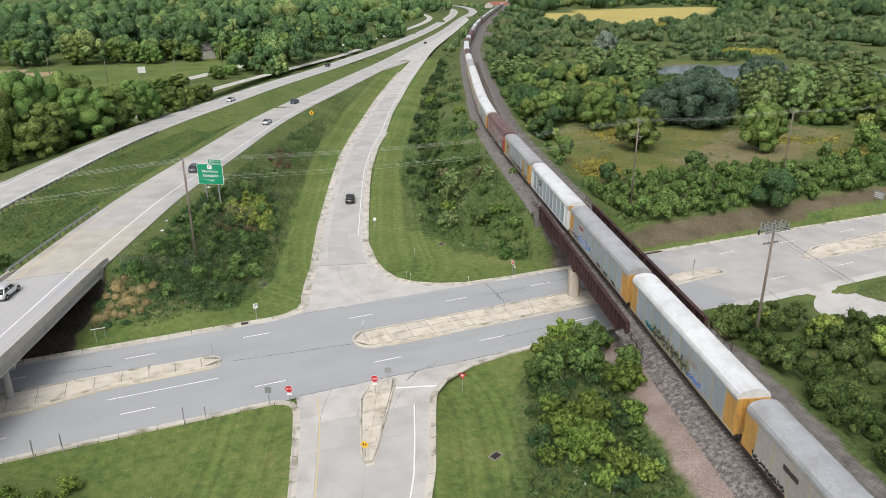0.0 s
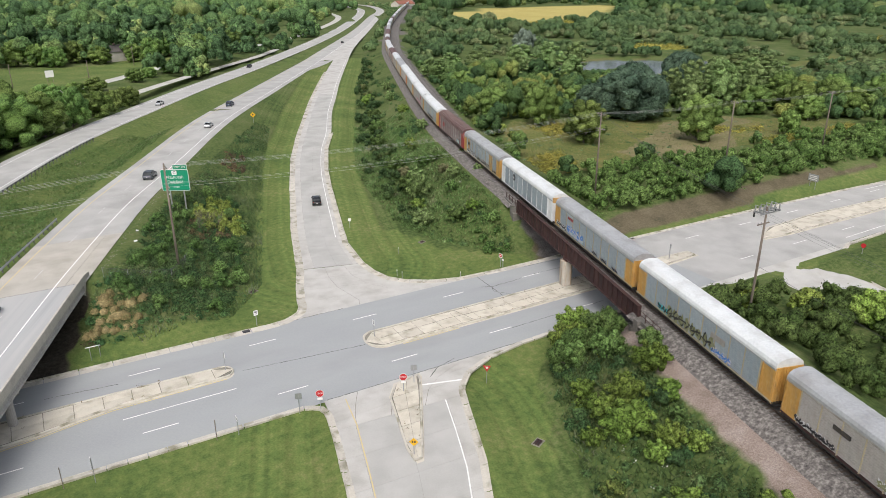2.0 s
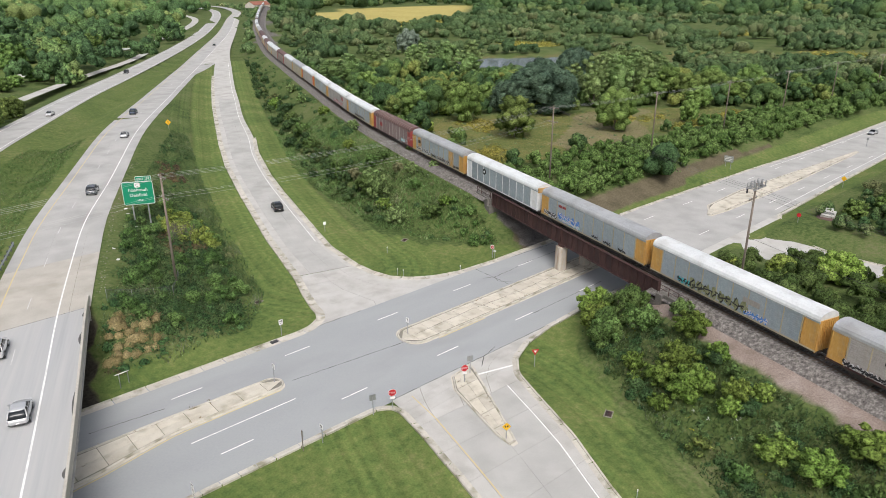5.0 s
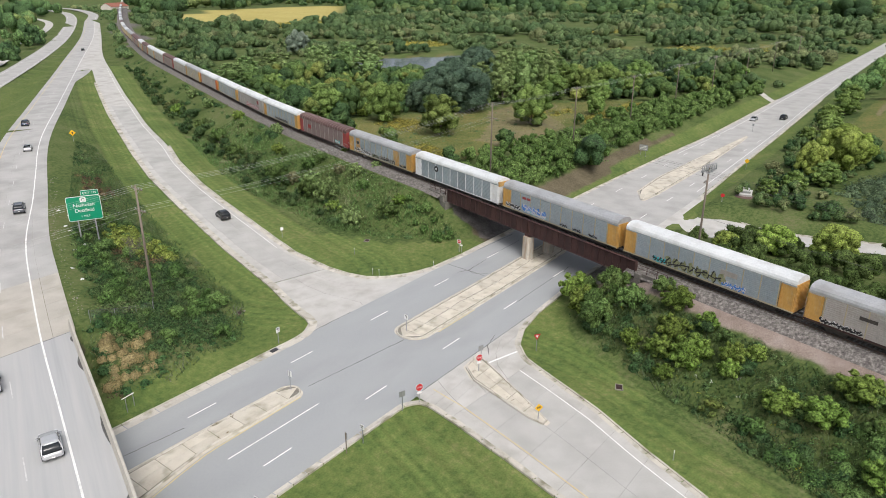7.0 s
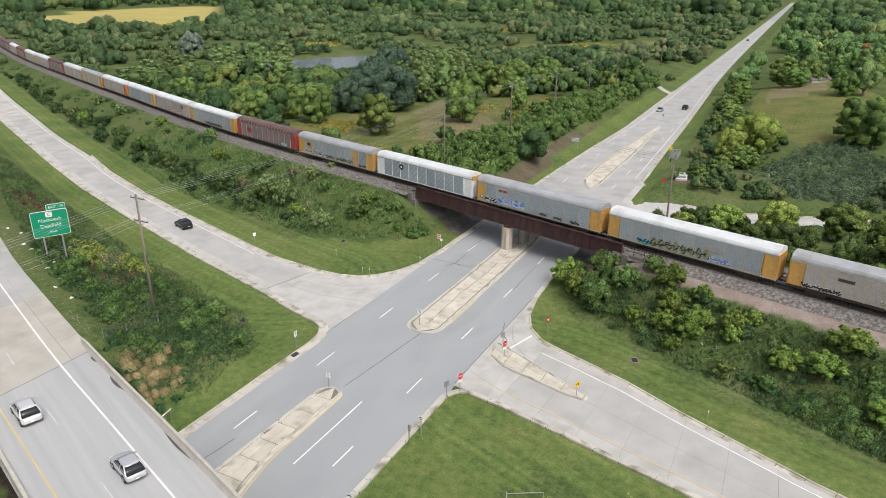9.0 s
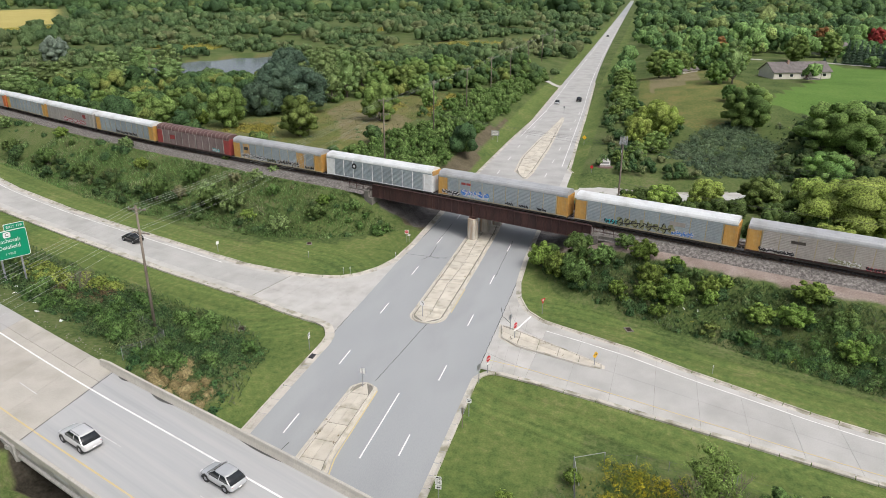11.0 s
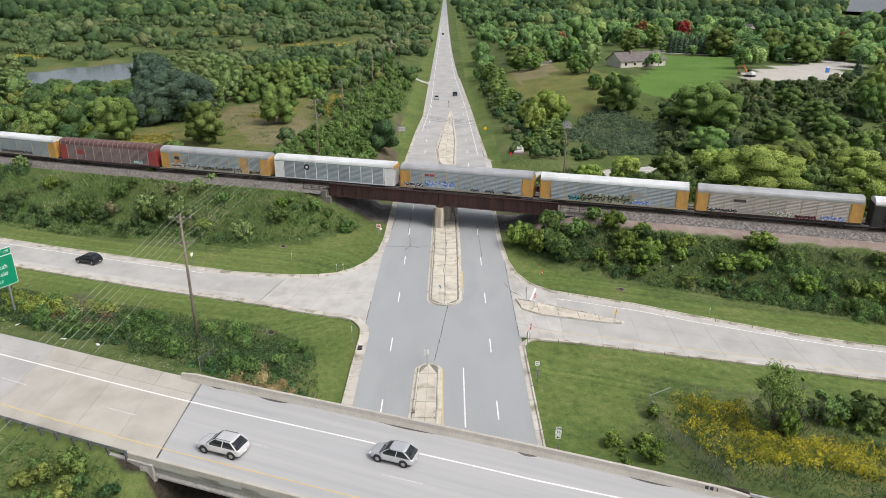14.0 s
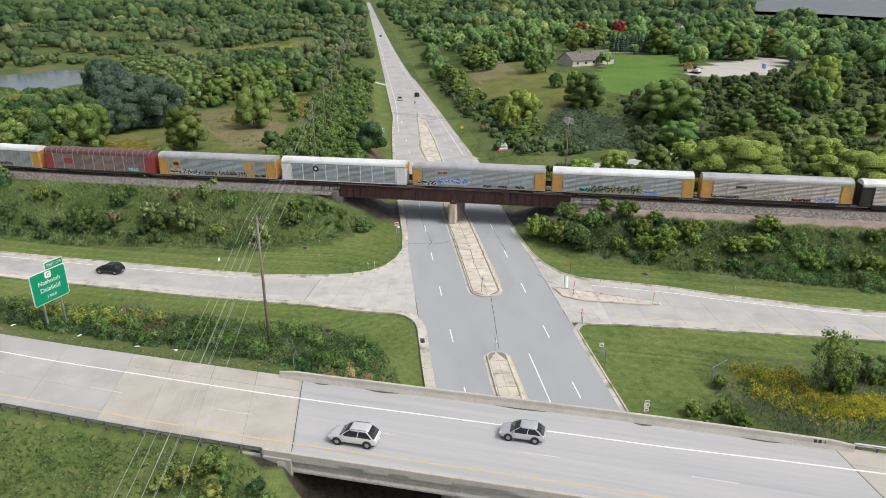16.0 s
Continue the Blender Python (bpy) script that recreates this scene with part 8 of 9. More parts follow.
def bare_tree(label, height, spread, seed, mat="twig"):
    ob = thing("bare_tree", label, "tree")
    r = random.Random(seed)
    geos = []

    def branch(p, d, ln, rad, level):
        q = p + d * ln
        geos.append(tube([p, (p + q) / 2 + Vector((r.uniform(-1, 1), r.uniform(-1, 1), 0)) * ln * 0.06, q], [rad, rad * 0.8, rad * 0.55], 5, False))
        if level:
            for _ in range(3 if level > 1 else 4):
                nd = (d + Vector((r.uniform(-1, 1), r.uniform(-1, 1), r.uniform(-0.1, 0.7))) * spread).normalized()
                branch(q, nd, ln * r.uniform(0.55, 0.8), rad * 0.55, level - 1)

    for k in range(4):
        branch(Vector((r.uniform(-0.4, 0.4), r.uniform(-0.4, 0.4), -0.1)), Vector((r.uniform(-0.5, 0.5), r.uniform(-0.5, 0.5), 1)).normalized(), height * 0.36, height * 0.012, 3)
    part("branch_crown", join(*geos[4:]), M["bark"], ob)
    part("stem", join(*geos[:4]), M["bark"], ob)
    return ob


b1 = bare_tree("grey leafless tree beside the goldenrod", 6.0, 0.6, 41)
b1.matrix_basis = stand(b1, -32.3, -40.2)
b2 = bare_tree("pale leafless shrub below the exit sign", 5.0, 0.9, 42)
b2.matrix_basis = stand(b2, -12.5, 49.5)
b3 = bare_tree("pale leafless shrub below the exit sign", 4.5, 0.9, 43)
b3.matrix_basis = stand(b3, -8.5, 52)
b4 = bare_tree("leafless twigs above the corner tree", 7.2, 0.45, 44)
b4.matrix_basis = stand(b4, -32.0, -37.4)


# ---- poles and wires ----
def utility_pole(x, y, top, label, arms=((0.5, 2.6), (3.6, 2.6)), along_x=True, switch=False, yaw=None):
    z0 = gz(x, y)
    ob = thing("utility_pole", label, "utility pole", "overhead line", m=Matrix.Translation((x, y, z0)) @ Matrix.Rotation(yaw if yaw is not None else (0 if along_x else math.pi / 2), 4, "Z"))
    h = top - z0
    part("pole", tube([(0, 0, -0.5), (0, 0, h * 0.5), (0.03, 0, h)], [0.2, 0.17, 0.13], 10), M["wood"], ob, smooth=True)
    for drop, wide in arms:
        arm = part("crossarm", box(0.14, 0.26, -wide / 2, wide / 2, h - drop - 0.14, h - drop), M["wood"], ob)
        for w in (-wide / 2 + 0.12, -wide / 6, wide / 6, wide / 2 - 0.12):
            part("insulator", tube([(0.2, w, h - drop), (0.2, w, h - drop + 0.1), (0.2, w, h - drop + 0.22)], [0.05, 0.08, 0.03], 8), M["sign_back"], arm)
        part("brace", join(tube([(0.16, -wide * 0.28, h - drop - 0.1), (0.16, 0, h - drop - 0.75)], [0.025, 0.025], 5), tube([(0.16, wide * 0.28, h - drop - 0.1), (0.16, 0, h - drop - 0.75)], [0.025, 0.025], 5)), M["steel"], ob)
    if switch:
        for w in (-1.6, -0.55, 0.55, 1.6):
            unit = part("switch_unit", box(-0.75, 0.75, w - 0.09, w + 0.09, h - 0.55, h - 0.4), M["steel"], ob)
            for dx in (-0.6, 0.0, 0.6):
                part("insulator", tube([(dx, w, h - 0.4), (dx, w, h - 0.1), (dx, w, h + 0.35)], [0.06, 0.11, 0.05], 8), M["sign_back"], unit)
            part("blade", tube([(-0.6, w, h + 0.33), (0.6, w, h + 0.3)], [0.04, 0.04], 6), M["steel"], unit)
        part("switch_frame", join(box(-0.6, -0.48, -2.0, 2.0, h - 0.68, h - 0.55), box(0.48, 0.6, -2.0, 2.0, h - 0.68, h - 0.55)), M["steel"], ob)
        for w in (-2.2, 2.1):
            part("arrester", tube([(0.3, w, h - 1.1), (0.3, w, h - 0.5)], [0.12, 0.12], 8), M["black"], ob)
    return ob


LINE = [(-105, 31.5, 20.5), (-19.5, 30.8, 20.7), (67, 30.4, 20.5), (108.4, 30.2, 19.4), (146, 29.5, 18.8), (186, 29.5, 18.5), (228, 29.5, 18.2), (275, 29, 17.8), (325, 29, 17.4), (380, 29, 17)]
for i, (x, y, top) in enumerate(LINE):
    utility_pole(x, y, top, "tall weathered timber utility pole with crossarms" if i < 3 else "slim grey timber utility pole along the road", ((0.5, 2.6), (3.6, 2.6)) if i < 3 else ((0.5, 2.2),))
CORNER_POLE = (45.3, -25.3, 18.8)
utility_pole(*CORNER_POLE, "timber pole topped with grey line switches", ((2.3, 2.4),), False, True)
SOUTH_POLES = [(30, -118, 17.0), (12, -190, 16.5)]
for p in SOUTH_POLES:
    utility_pole(*p, "timber utility pole beside the railway", ((0.5, 2.4),), False)


def wire(a, b, sag, radius=0.012):
    pts = [Vector(a).lerp(Vector(b), t) - Vector((0, 0, sag * 4 * t * (1 - t))) for t in np.linspace(0, 1, 15)]
    return tube(pts, [radius] * 15, 4)


runs = thing("overhead_wires", "thin pale overhead wires sagging between poles", "wires")
for (ax, ay, at_), (bx, by, bt) in zip(LINE, LINE[1:]):
    levels = [(0.3, (-1.18, -0.43, 0.43, 1.18))] + ([(3.4, (-1.18, 0.43, 1.18))] if ax < 60 else [])
    for drop, offs in levels:
        for o in offs:
            part("wire", wire((ax + 0.2, ay + o, at_ - drop), (bx + 0.2, by + o, bt - drop), 0.015 * (bx - ax)), M["wire"], runs)
for o, d in ((-1.2, 0.0), (-0.4, 0.5), (0.4, 1.1), (1.2, 1.9)):
    part("wire", wire((67.2, 30.4 + o * 0.6, 20.1), (45.3 + o, -25.3, 18.6 - d), 1.0), M["wire_dark"], runs)
    part("wire", wire((45.3 + o, -25.3, 18.6 - d), (30 + o, -118, 16.7 - d), 1.4), M["wire_dark"], runs)
    part("wire", wire((30 + o, -118, 16.7 - d), (12 + o, -190, 16.2 - d), 1.2), M["wire_dark"], runs)
part("wire", wire((45.3, -25.3, 10.5), (30, -118, 9.5), 1.6, 0.02), M["wire_dark"], runs)


# ---- signs ----
def sheet(pts, y0=-0.012, y1=0.012):
    """A plate of (x, z) points that faces -y."""
    k = len(pts)
    v = [(x, y0, z) for x, z in pts] + [(x, y1, z) for x, z in pts]
    return v, [tuple(range(k)), tuple(range(k, 2 * k))[::-1]] + [(i, k + i, k + (i + 1) % k, (i + 1) % k) for i in range(k)]


def rounded(w, h, r, cz=0.0, n=4):
    pts = []
    for cx, cy, a0 in ((w / 2 - r, h / 2 - r, 0), (-w / 2 + r, h / 2 - r, 90), (-w / 2 + r, -h / 2 + r, 180), (w / 2 - r, -h / 2 + r, 270)):
        for k in range(n + 1):
            a = radians(a0 + 90 * k / n)
            pts.append((cx + r * math.cos(a), cz + cy + r * math.sin(a)))
    return pts[::-1]


def words(text, size, mat, parent, m, name="lettering", label=""):
    cu = bpy.data.curves.new(name, "FONT")
    cu.body, cu.size, cu.align_x, cu.align_y, cu.extrude = text, size, "CENTER", "CENTER", 0.004
    tmp = new("tmp", cu)
    me = bpy.data.meshes.new_from_object(tmp.evaluated_get(bpy.context.evaluated_depsgraph_get()))
    bpy.data.objects.remove(tmp)
    me.materials.append(mat)
    return part(name, me, None, parent, label, m=m @ Matrix.Rotation(math.pi / 2, 4, "X"))


def ngon(n, r, cz, turn):
    return [(r * math.cos(radians(turn - 360 * k / n)), cz + r * math.sin(radians(turn - 360 * k / n))) for k in range(n)]


def sign(name, x, y, face, label, plates, height, category="road sign", post_mat="steel", z0=None):
    """A post with plates; face: bearing in degrees (0 is north) that the front looks towards; plates: (outline, material, depth, part name)."""
    z0 = gz(x, y) if z0 is None else z0
    ob = thing(name, label, category, m=Matrix.Translation((x, y, z0)) @ Matrix.Rotation(radians(180 - face), 4, "Z"))
    part("post", box(-0.045, 0.045, 0.015, 0.09, -0.4, height), M[post_mat], ob)
    for pts, mat, d, nm in plates:
        part(nm, sheet(pts, -0.012 - d, 0.012), M[mat], ob)
    return ob


exit_sign = thing("exit_sign", "large green highway exit sign on two steel posts", "road sign", m=Matrix.Translation((-14.1, 58.3, gz(-14.1, 58.3))) @ Matrix.Rotation(radians(-27), 4, "Z"))
ez = 12.75 - gz(-14.1, 58.3)
for x in (-1.3, 1.3):
    part("post", box(x - 0.11, x + 0.11, 0.06, 0.28, -0.5, ez - 0.2), M["steel"], exit_sign)
panel = part("panel", sheet(rounded(5.2, 4.2, 0.3, ez - 2.1), -0.05, 0.05), M["sign_white"], exit_sign, "white-edged green panel")
part("green_face", sheet(rounded(5.04, 4.04, 0.25, ez - 2.1), -0.062, -0.05), M["sign_green"], panel)
tab = part("exit_tab", sheet([(p[0] + 1.15, p[1]) for p in rounded(2.7, 0.95, 0.12, ez + 0.47)], -0.05, 0.05), M["sign_white"], exit_sign)
part("tab_face", sheet([(p[0] + 1.15, p[1]) for p in rounded(2.58, 0.83, 0.1, ez + 0.47)], -0.062, -0.05), M["sign_green"], tab)
shield = part("route_square", sheet(rounded(0.95, 0.85, 0.2, ez - 0.62), -0.075, -0.05), M["sign_white"], exit_sign)
T = lambda x, z: Matrix.Translation((x, -0.078, z))
words("EXIT 179", 0.55, M["sign_white"], exit_sign, T(1.15, ez + 0.45))
words("C", 0.75, M["black"], exit_sign, T(0, ez - 0.64))
words("Nashotah", 0.84, M["sign_white"], exit_sign, T(0, ez - 1.5))
words("Delafield", 0.84, M["sign_white"], exit_sign, T(0, ez - 2.45))
words("1 MILE", 0.5, M["sign_white"], exit_sign, T(0, ez - 3.45))

sq = rounded
for i, (x, y, face, h) in enumerate(((-2.4, -14.0, 205, 2.3), (-12.3, -12.3, 205, 2.3))):
    st = sign("stop_sign", x, y, face, "red octagonal stop sign with a white rim", [(ngon(8, 0.50, 2.3, 112.5), "sign_white", 0.0, "rim"), (ngon(8, 0.46, 2.3, 112.5), "sign_red", 0.006, "face")], 2.75)
    words("STOP", 0.30, M["sign_white"], st, Matrix.Translation((0, -0.024, 2.29)))
    part("plate", sheet(sq(0.6, 0.3, 0.03, 1.6)), M["sign_white"], st)
sign("blank_sign", -14.6, -11.6, 20, "grey back of a road sign on a steel post", [(sq(0.75, 0.75, 0.05, 2.3), "sign_back", 0.0, "plate")], 2.75)
sign("blank_sign", -0.4, -12.9, 20, "grey back of a road sign on a steel post", [(sq(0.75, 0.75, 0.05, 2.4), "sign_back", 0.0, "plate")], 2.85)
sign("yield_sign", 8.0, -16.4, 215, "red and white triangular yield sign", [([(-0.5, 2.55), (0.5, 2.55), (0, 1.68)], "sign_red", 0.0, "rim"), ([(-0.22, 2.4), (0.22, 2.4), (0, 2.02)], "sign_white", 0.008, "face")], 2.5)
for x, y, face in ((0.3, 0.3, 268), (-19.7, 1.7, 90)):
    kr = sign("keep_right_sign", x, y, face, "white traffic island sign with a black arrow", [(sq(0.6, 0.75, 0.04, 2.2), "sign_white", 0.0, "plate")], 2.6, z0=0.16)
    part("arrow", sheet([(-0.18, 2.45), (0.0, 2.5), (0.2, 2.2), (0.2, 2.0), (0.02, 2.05), (0.1, 2.15), (-0.08, 2.35)], -0.022, -0.012), M["black"], kr)
sp = sign("white_sign", -12.7, 12.2, 180, "white regulatory sign with dark unreadable bars", [(sq(0.62, 0.78, 0.04, 2.1), "sign_white", 0.0, "plate")], 2.5)
for z, w in ((2.32, 0.4), (2.2, 0.4), (1.95, 0.36)):
    part("bar", box(-w / 2, w / 2, -0.022, -0.011, z - 0.04, z + 0.04), M["black"], sp)
sign("white_sign", 15.2, 43.9, 200, "small plain white sign on the ramp verge", [(sq(0.6, 0.6, 0.04, 1.75), "sign_white", 0.0, "plate")], 2.0)
ns = sign("prohibition_sign", 30.0, 12.6, 255, "white square sign with a red disc", [(sq(0.75, 0.75, 0.05, 2.1), "sign_white", 0.0, "plate"), (ngon(16, 0.32, 2.1, 0), "sign_red", 0.006, "disc")], 2.5)
part("bar", box(-0.22, 0.22, -0.03, -0.018, 2.06, 2.14), M["sign_white"], ns)
ns2 = sign("white_sign", 30.2, 12.2, 255, "small white sign below the bank", [(sq(0.5, 0.3, 0.03, 1.4), "sign_white", 0.0, "plate")], 1.6)
rt = sign("route_sign", -36.2, -12.6, 268, "white route marker with black numerals and arrow", [(sq(0.6, 0.3, 0.03, 2.85), "sign_white", 0.0, "plate"), (sq(0.66, 0.62, 0.12, 2.32), "sign_white", 0.0, "plate"), (sq(0.6, 0.42, 0.03, 1.72), "sign_white", 0.0, "plate")], 2.9)
words("16", 0.46, M["black"], rt, Matrix.Translation((0, -0.02, 2.32)))
part("bar", box(-0.22, 0.22, -0.022, -0.011, 2.8, 2.9), M["black"], rt)
part("arrow", sheet([(-0.2, 1.72), (-0.02, 1.85), (-0.02, 1.77), (0.2, 1.77), (0.2, 1.67), (-0.02, 1.67), (-0.02, 1.59)], -0.022, -0.012), M["black"], rt)
wm = sign("white_sign", -21.8, -12.1, 268, "white marker sign with a dark unreadable symbol", [(sq(0.6, 0.6, 0.12, 2.1), "sign_white", 0.0, "plate")], 2.3)
part("bar", box(-0.2, 0.2, -0.022, -0.011, 2.16, 2.26), M["black"], wm)
part("bar", box(-0.15, 0.15, -0.022, -0.011, 1.96, 2.06), M["black"], wm)
sign("blank_sign", -24.0, -11.9, 90, "narrow dark back of a kerbside sign", [(sq(0.35, 0.8, 0.03, 2.2), "sign_back", 0.0, "plate")], 2.6, post_mat="wood")
sign("blank_sign", -38.9, -12.2, 90, "grey kerbside post with a narrow plate", [(sq(0.3, 0.7, 0.03, 2.2), "sign_back", 0.0, "plate")], 2.6, post_mat="wood")
diamond = lambda r, cz: [(0, cz + r), (r, cz), (0, cz - r), (-r, cz)]
ym = sign("yellow_sign", 23.4, 139.4, 205, "yellow diamond warning sign beside the highway", [(diamond(0.85, 2.5), "sign_yellow", 0.0, "plate")], 3.0)
part("arrow", sheet([(-0.1, 2.1), (0.1, 2.1), (0.1, 2.5), (0.3, 2.5), (0, 2.95), (-0.2, 2.6), (-0.1, 2.5)], -0.022, -0.012), M["black"], ym)
yo = sign("yellow_sign", -6.9, -25.2, 215, "yellow two-way marker at the island tip", [(diamond(0.5, 1.6), "sign_yellow", 0.0, "plate")], 1.7, z0=0.16)
part("symbol", sheet([(-0.2, 1.5), (-0.05, 1.5), (-0.05, 1.75), (-0.2, 1.75)], -0.022, -0.012), M["black"], yo)
part("symbol", sheet([(0.05, 1.5), (0.2, 1.5), (0.2, 1.75), (0.05, 1.75)], -0.022, -0.012), M["black"], yo)
ye = sign("yellow_sign", 123.5, -12.6, 268, "yellow diamond warning sign on the roadside", [(diamond(0.65, 2.2), "sign_yellow", 0.0, "plate")], 2.4)
sign("round_sign", 85.6, -17.6, 250, "small red and black round sign on the verge", [(ngon(14, 0.42, 1.5, 0), "sign_red", 0.0, "plate")], 1.6)
sign("blank_sign", 175, -0.8, 268, "small sign on the far median nose", [(sq(0.6, 0.75, 0.04, 2.2), "sign_back", 0.0, "plate")], 2.6, z0=0.1)
sign("blank_sign", 57.5, 0.0, 90, "grey post sign at the median end", [(sq(0.3, 0.7, 0.04, 2.4), "sign_back", 0.0, "plate")], 2.8, z0=0.1)
bs = thing("board_sign", "grey rectangular sign back on two steel posts", "road sign", m=Matrix.Translation((119, 13.8, gz(119, 13.8))))
for y in (-0.7, 0.7):
    part("post", box(-0.05, 0.05, y - 0.05, y + 0.05, -0.4, 3.1), M["steel"], bs)
part("plate", box(-0.1, -0.06, -1.25, 1.25, 1.6, 3.2), M["sign_back"], bs)
for z in (2.0, 2.4, 2.8):
    part("bar", box(-0.125, -0.1, -0.95, 0.95, z - 0.07, z + 0.07), M["sign_white"], bs)
ms = thing("monument_sign", "blue-grey carved business sign on a mulch bed", "sign", m=Matrix.Translation((93.1, -20.5, gz(93.1, -20.5))) @ Matrix.Rotation(radians(15), 4, "Z"))
part("plinth", box(-0.25, 0.25, -1.4, 1.4, -0.1, 0.5), M["bridge_concrete"], ms)
part("board", join(box(-0.14, 0.14, -1.3, 1.3, 0.5, 1.6), box(-0.14, 0.14, -0.8, 0.7, 1.6, 2.1)), M["sign_white"], ms)
part("lettering_bar", box(-0.16, -0.13, -0.95, 0.95, 0.85, 1.3), M["sign_back"], ms)
part("mulch", tube([(0, 0, 0.0), (0, 0, 0.12)], [2.2, 1.9], 14), M["brown"], ms)
fr = thing("sign_frame", "bare white sign frame standing at a slant", "sign frame", m=Matrix.Translation((-33.4, 13.4, gz(-33.4, 13.4))) @ Matrix.Rotation(radians(20), 4, "Z"))
for x in (-0.9, 0.3):
    part("post", tube([(x, 0, -0.3), (x, 0, 2.0)], [0.05, 0.05], 6), M["steel"], fr)
part("bar", tube([(-1.4, 0, 2.1), (0.5, 0, 1.8)], [0.06, 0.06], 6), M["sign_white"], fr)
for x, y in ((12.9, 17.3), (13.3, 16.2), (17.5, 26), (-4.2, -39.8), (8.7, -56), (21.5, 10.9)):
    mk = thing("delineator", "slim kerbside marker post with a pale tip", "marker post", "marker posts", m=Matrix.Translation((x, y + (1.0 if y > 0 else 0), gz(x, y + 1))))
    part("post", tube([(0, 0, -0.2), (0, 0, 1.15)], [0.045, 0.045], 6), M["steel"], mk)
    part("tip", tube([(0, 0, 0.95), (0, 0, 1.2)], [0.06, 0.06], 6), M["sign_white"], mk)
for x, y in ((-9.9, 24.2), (6.3, -29.2), (24, 30), (-10, -43)):
    dg = thing("storm_drain", "rusty grated storm drain set in the grass", "drain", "storm drains", m=Matrix.Translation((x, y, gz(x, y) + 0.02)) @ Matrix.Rotation(radians(25), 4, "Z"))
    part("rim", join(box(-0.7, 0.7, -0.5, -0.38, -0.3, 0.1), box(-0.7, 0.7, 0.38, 0.5, -0.3, 0.1), box(-0.7, -0.58, -0.38, 0.38, -0.3, 0.1), box(0.58, 0.7, -0.38, 0.38, -0.3, 0.1)), M["joint"], dg)
    # solid black block fills the mouth in place of the dark hole below
    part("pit_shade", box(-0.58, 0.58, -0.38, 0.38, -0.3, 0.02), M["black"], dg)
    for k in range(6):
        part("grate_bar", box(-0.5 + k * 0.2 - 0.025, -0.5 + k * 0.2 + 0.025, -0.38, 0.38, 0.03, 0.08), M["rust"], dg)
for x, y in ((-14.6, 10.95),):
    part("inlet", box(-0.5, 0.5, -0.3, 0.3, 0.0, 0.17), M["black"], tagged(thing("kerb_inlet", "dark kerbside storm inlet with iron lid", "drain", m=Matrix.Translation((x, y, 0.0)))))


# ---- fences ----
def wire_fence(pts, label, high=1.5, web_gap=0.18, mat="post_dark"):
    ob = thing("wire_fence", label, "fence")
    P = resample(np.array([(x, y, 0.0) for x, y in pts]), max(2, int(length([(x, y, 0) for x, y in pts]) / 2.6)))
    P = [Vector((p[0], p[1], gz(p[0], p[1]))) for p in P]
    for p in P:
        part("post", tube([p - Vector((0, 0, 0.3)), p + Vector((0, 0, high + 0.05))], [0.035, 0.035], 6), M["steel"], ob)
    for h in (0.1, high):
        part("strand", tube([p + Vector((0, 0, h)) for p in P], [0.02 if web_gap else 0.008] * len(P), 4), M["post_dark"], ob)
    web = []
    for a, b in zip(P, P[1:]) if web_gap else ():
        n = int((b - a).length / web_gap)
        up = Vector((0, 0, high - 0.1))
        for k in range(-n, n):
            for flip in (0, 1):
                u0, u1 = max(0.0, k / n), min(1.0, (k + n * 0.5) / n)
                if u1 <= u0:
                    continue
                h0, h1 = (u0 - k / n) / 0.5, (u1 - k / n) / 0.5
                h0, h1 = (1 - h0, 1 - h1) if flip else (h0, h1)
                web.append(tube([a.lerp(b, u0) + Vector((0, 0, 0.1)) + up * h0, a.lerp(b, u1) + Vector((0, 0, 0.1)) + up * h1], [0.006] * 2, 3, False))
    if web:
        tagged(part("mesh_wire", join(*web), M[mat], ob), kind="stuff")
    return ob


wire_fence([(-27.6, -24.6), (-33, -25.2), (-40, -25.9), (-46.6, -26.5)], "dark sagging chain-link fence beside the goldenrod", 1.5)
brace = thing("fence_brace", "grey pipe corner brace of a broken fence", "fence", m=Matrix.Translation((-27.6, -24.6, gz(-27.6, -24.6))))
part("post", tube([(0, 0, -0.3), (0, 0, 1.75)], [0.05, 0.05], 8), M["steel"], brace)
part("rail", tube([(0, 0, 1.55), (2.0, -3.0, 1.35)], [0.04, 0.04], 8), M["steel"], brace)
part("post", tube([(2.0, -3.0, -0.6), (2.0, -3.0, 1.35)], [0.05, 0.05], 8), M["steel"], brace)
part("strut", tube([(0, 0, 1.6), (-2.4, -0.8, 0.1)], [0.04, 0.04], 8), M["steel"], brace)
wire_fence([(-25.6, -27.6), (-25, -31), (-25.5, -40), (-28, -50)], "rusty barbed strands on thin posts along the verge", 1.1, 0)
wire_fence([(-30.5, 26.5), (-25.6, 26.6), (-20.5, 28.5), (-16.6, 36.8)], "grey chain-link fence half hidden in scrub", 1.6)
post_w = thing("marker_stake", "weathered wooden stake standing in the goldenrod", "stake", m=Matrix.Translation((-46.8, -31, gz(-46.8, -31))))
part("stake", tube([(0, 0, -0.3), (0.05, 0, 1.9)], [0.08, 0.07], 6), M["wood"], post_w)


# ---- vehicles ----
def paint(name, c, rough=0.25, metal=0.3):
    return surface(name, [tuple(0.9 * v for v in c), c], 1.5, 20.0, rough, 0.0, metal, coat=0.6)


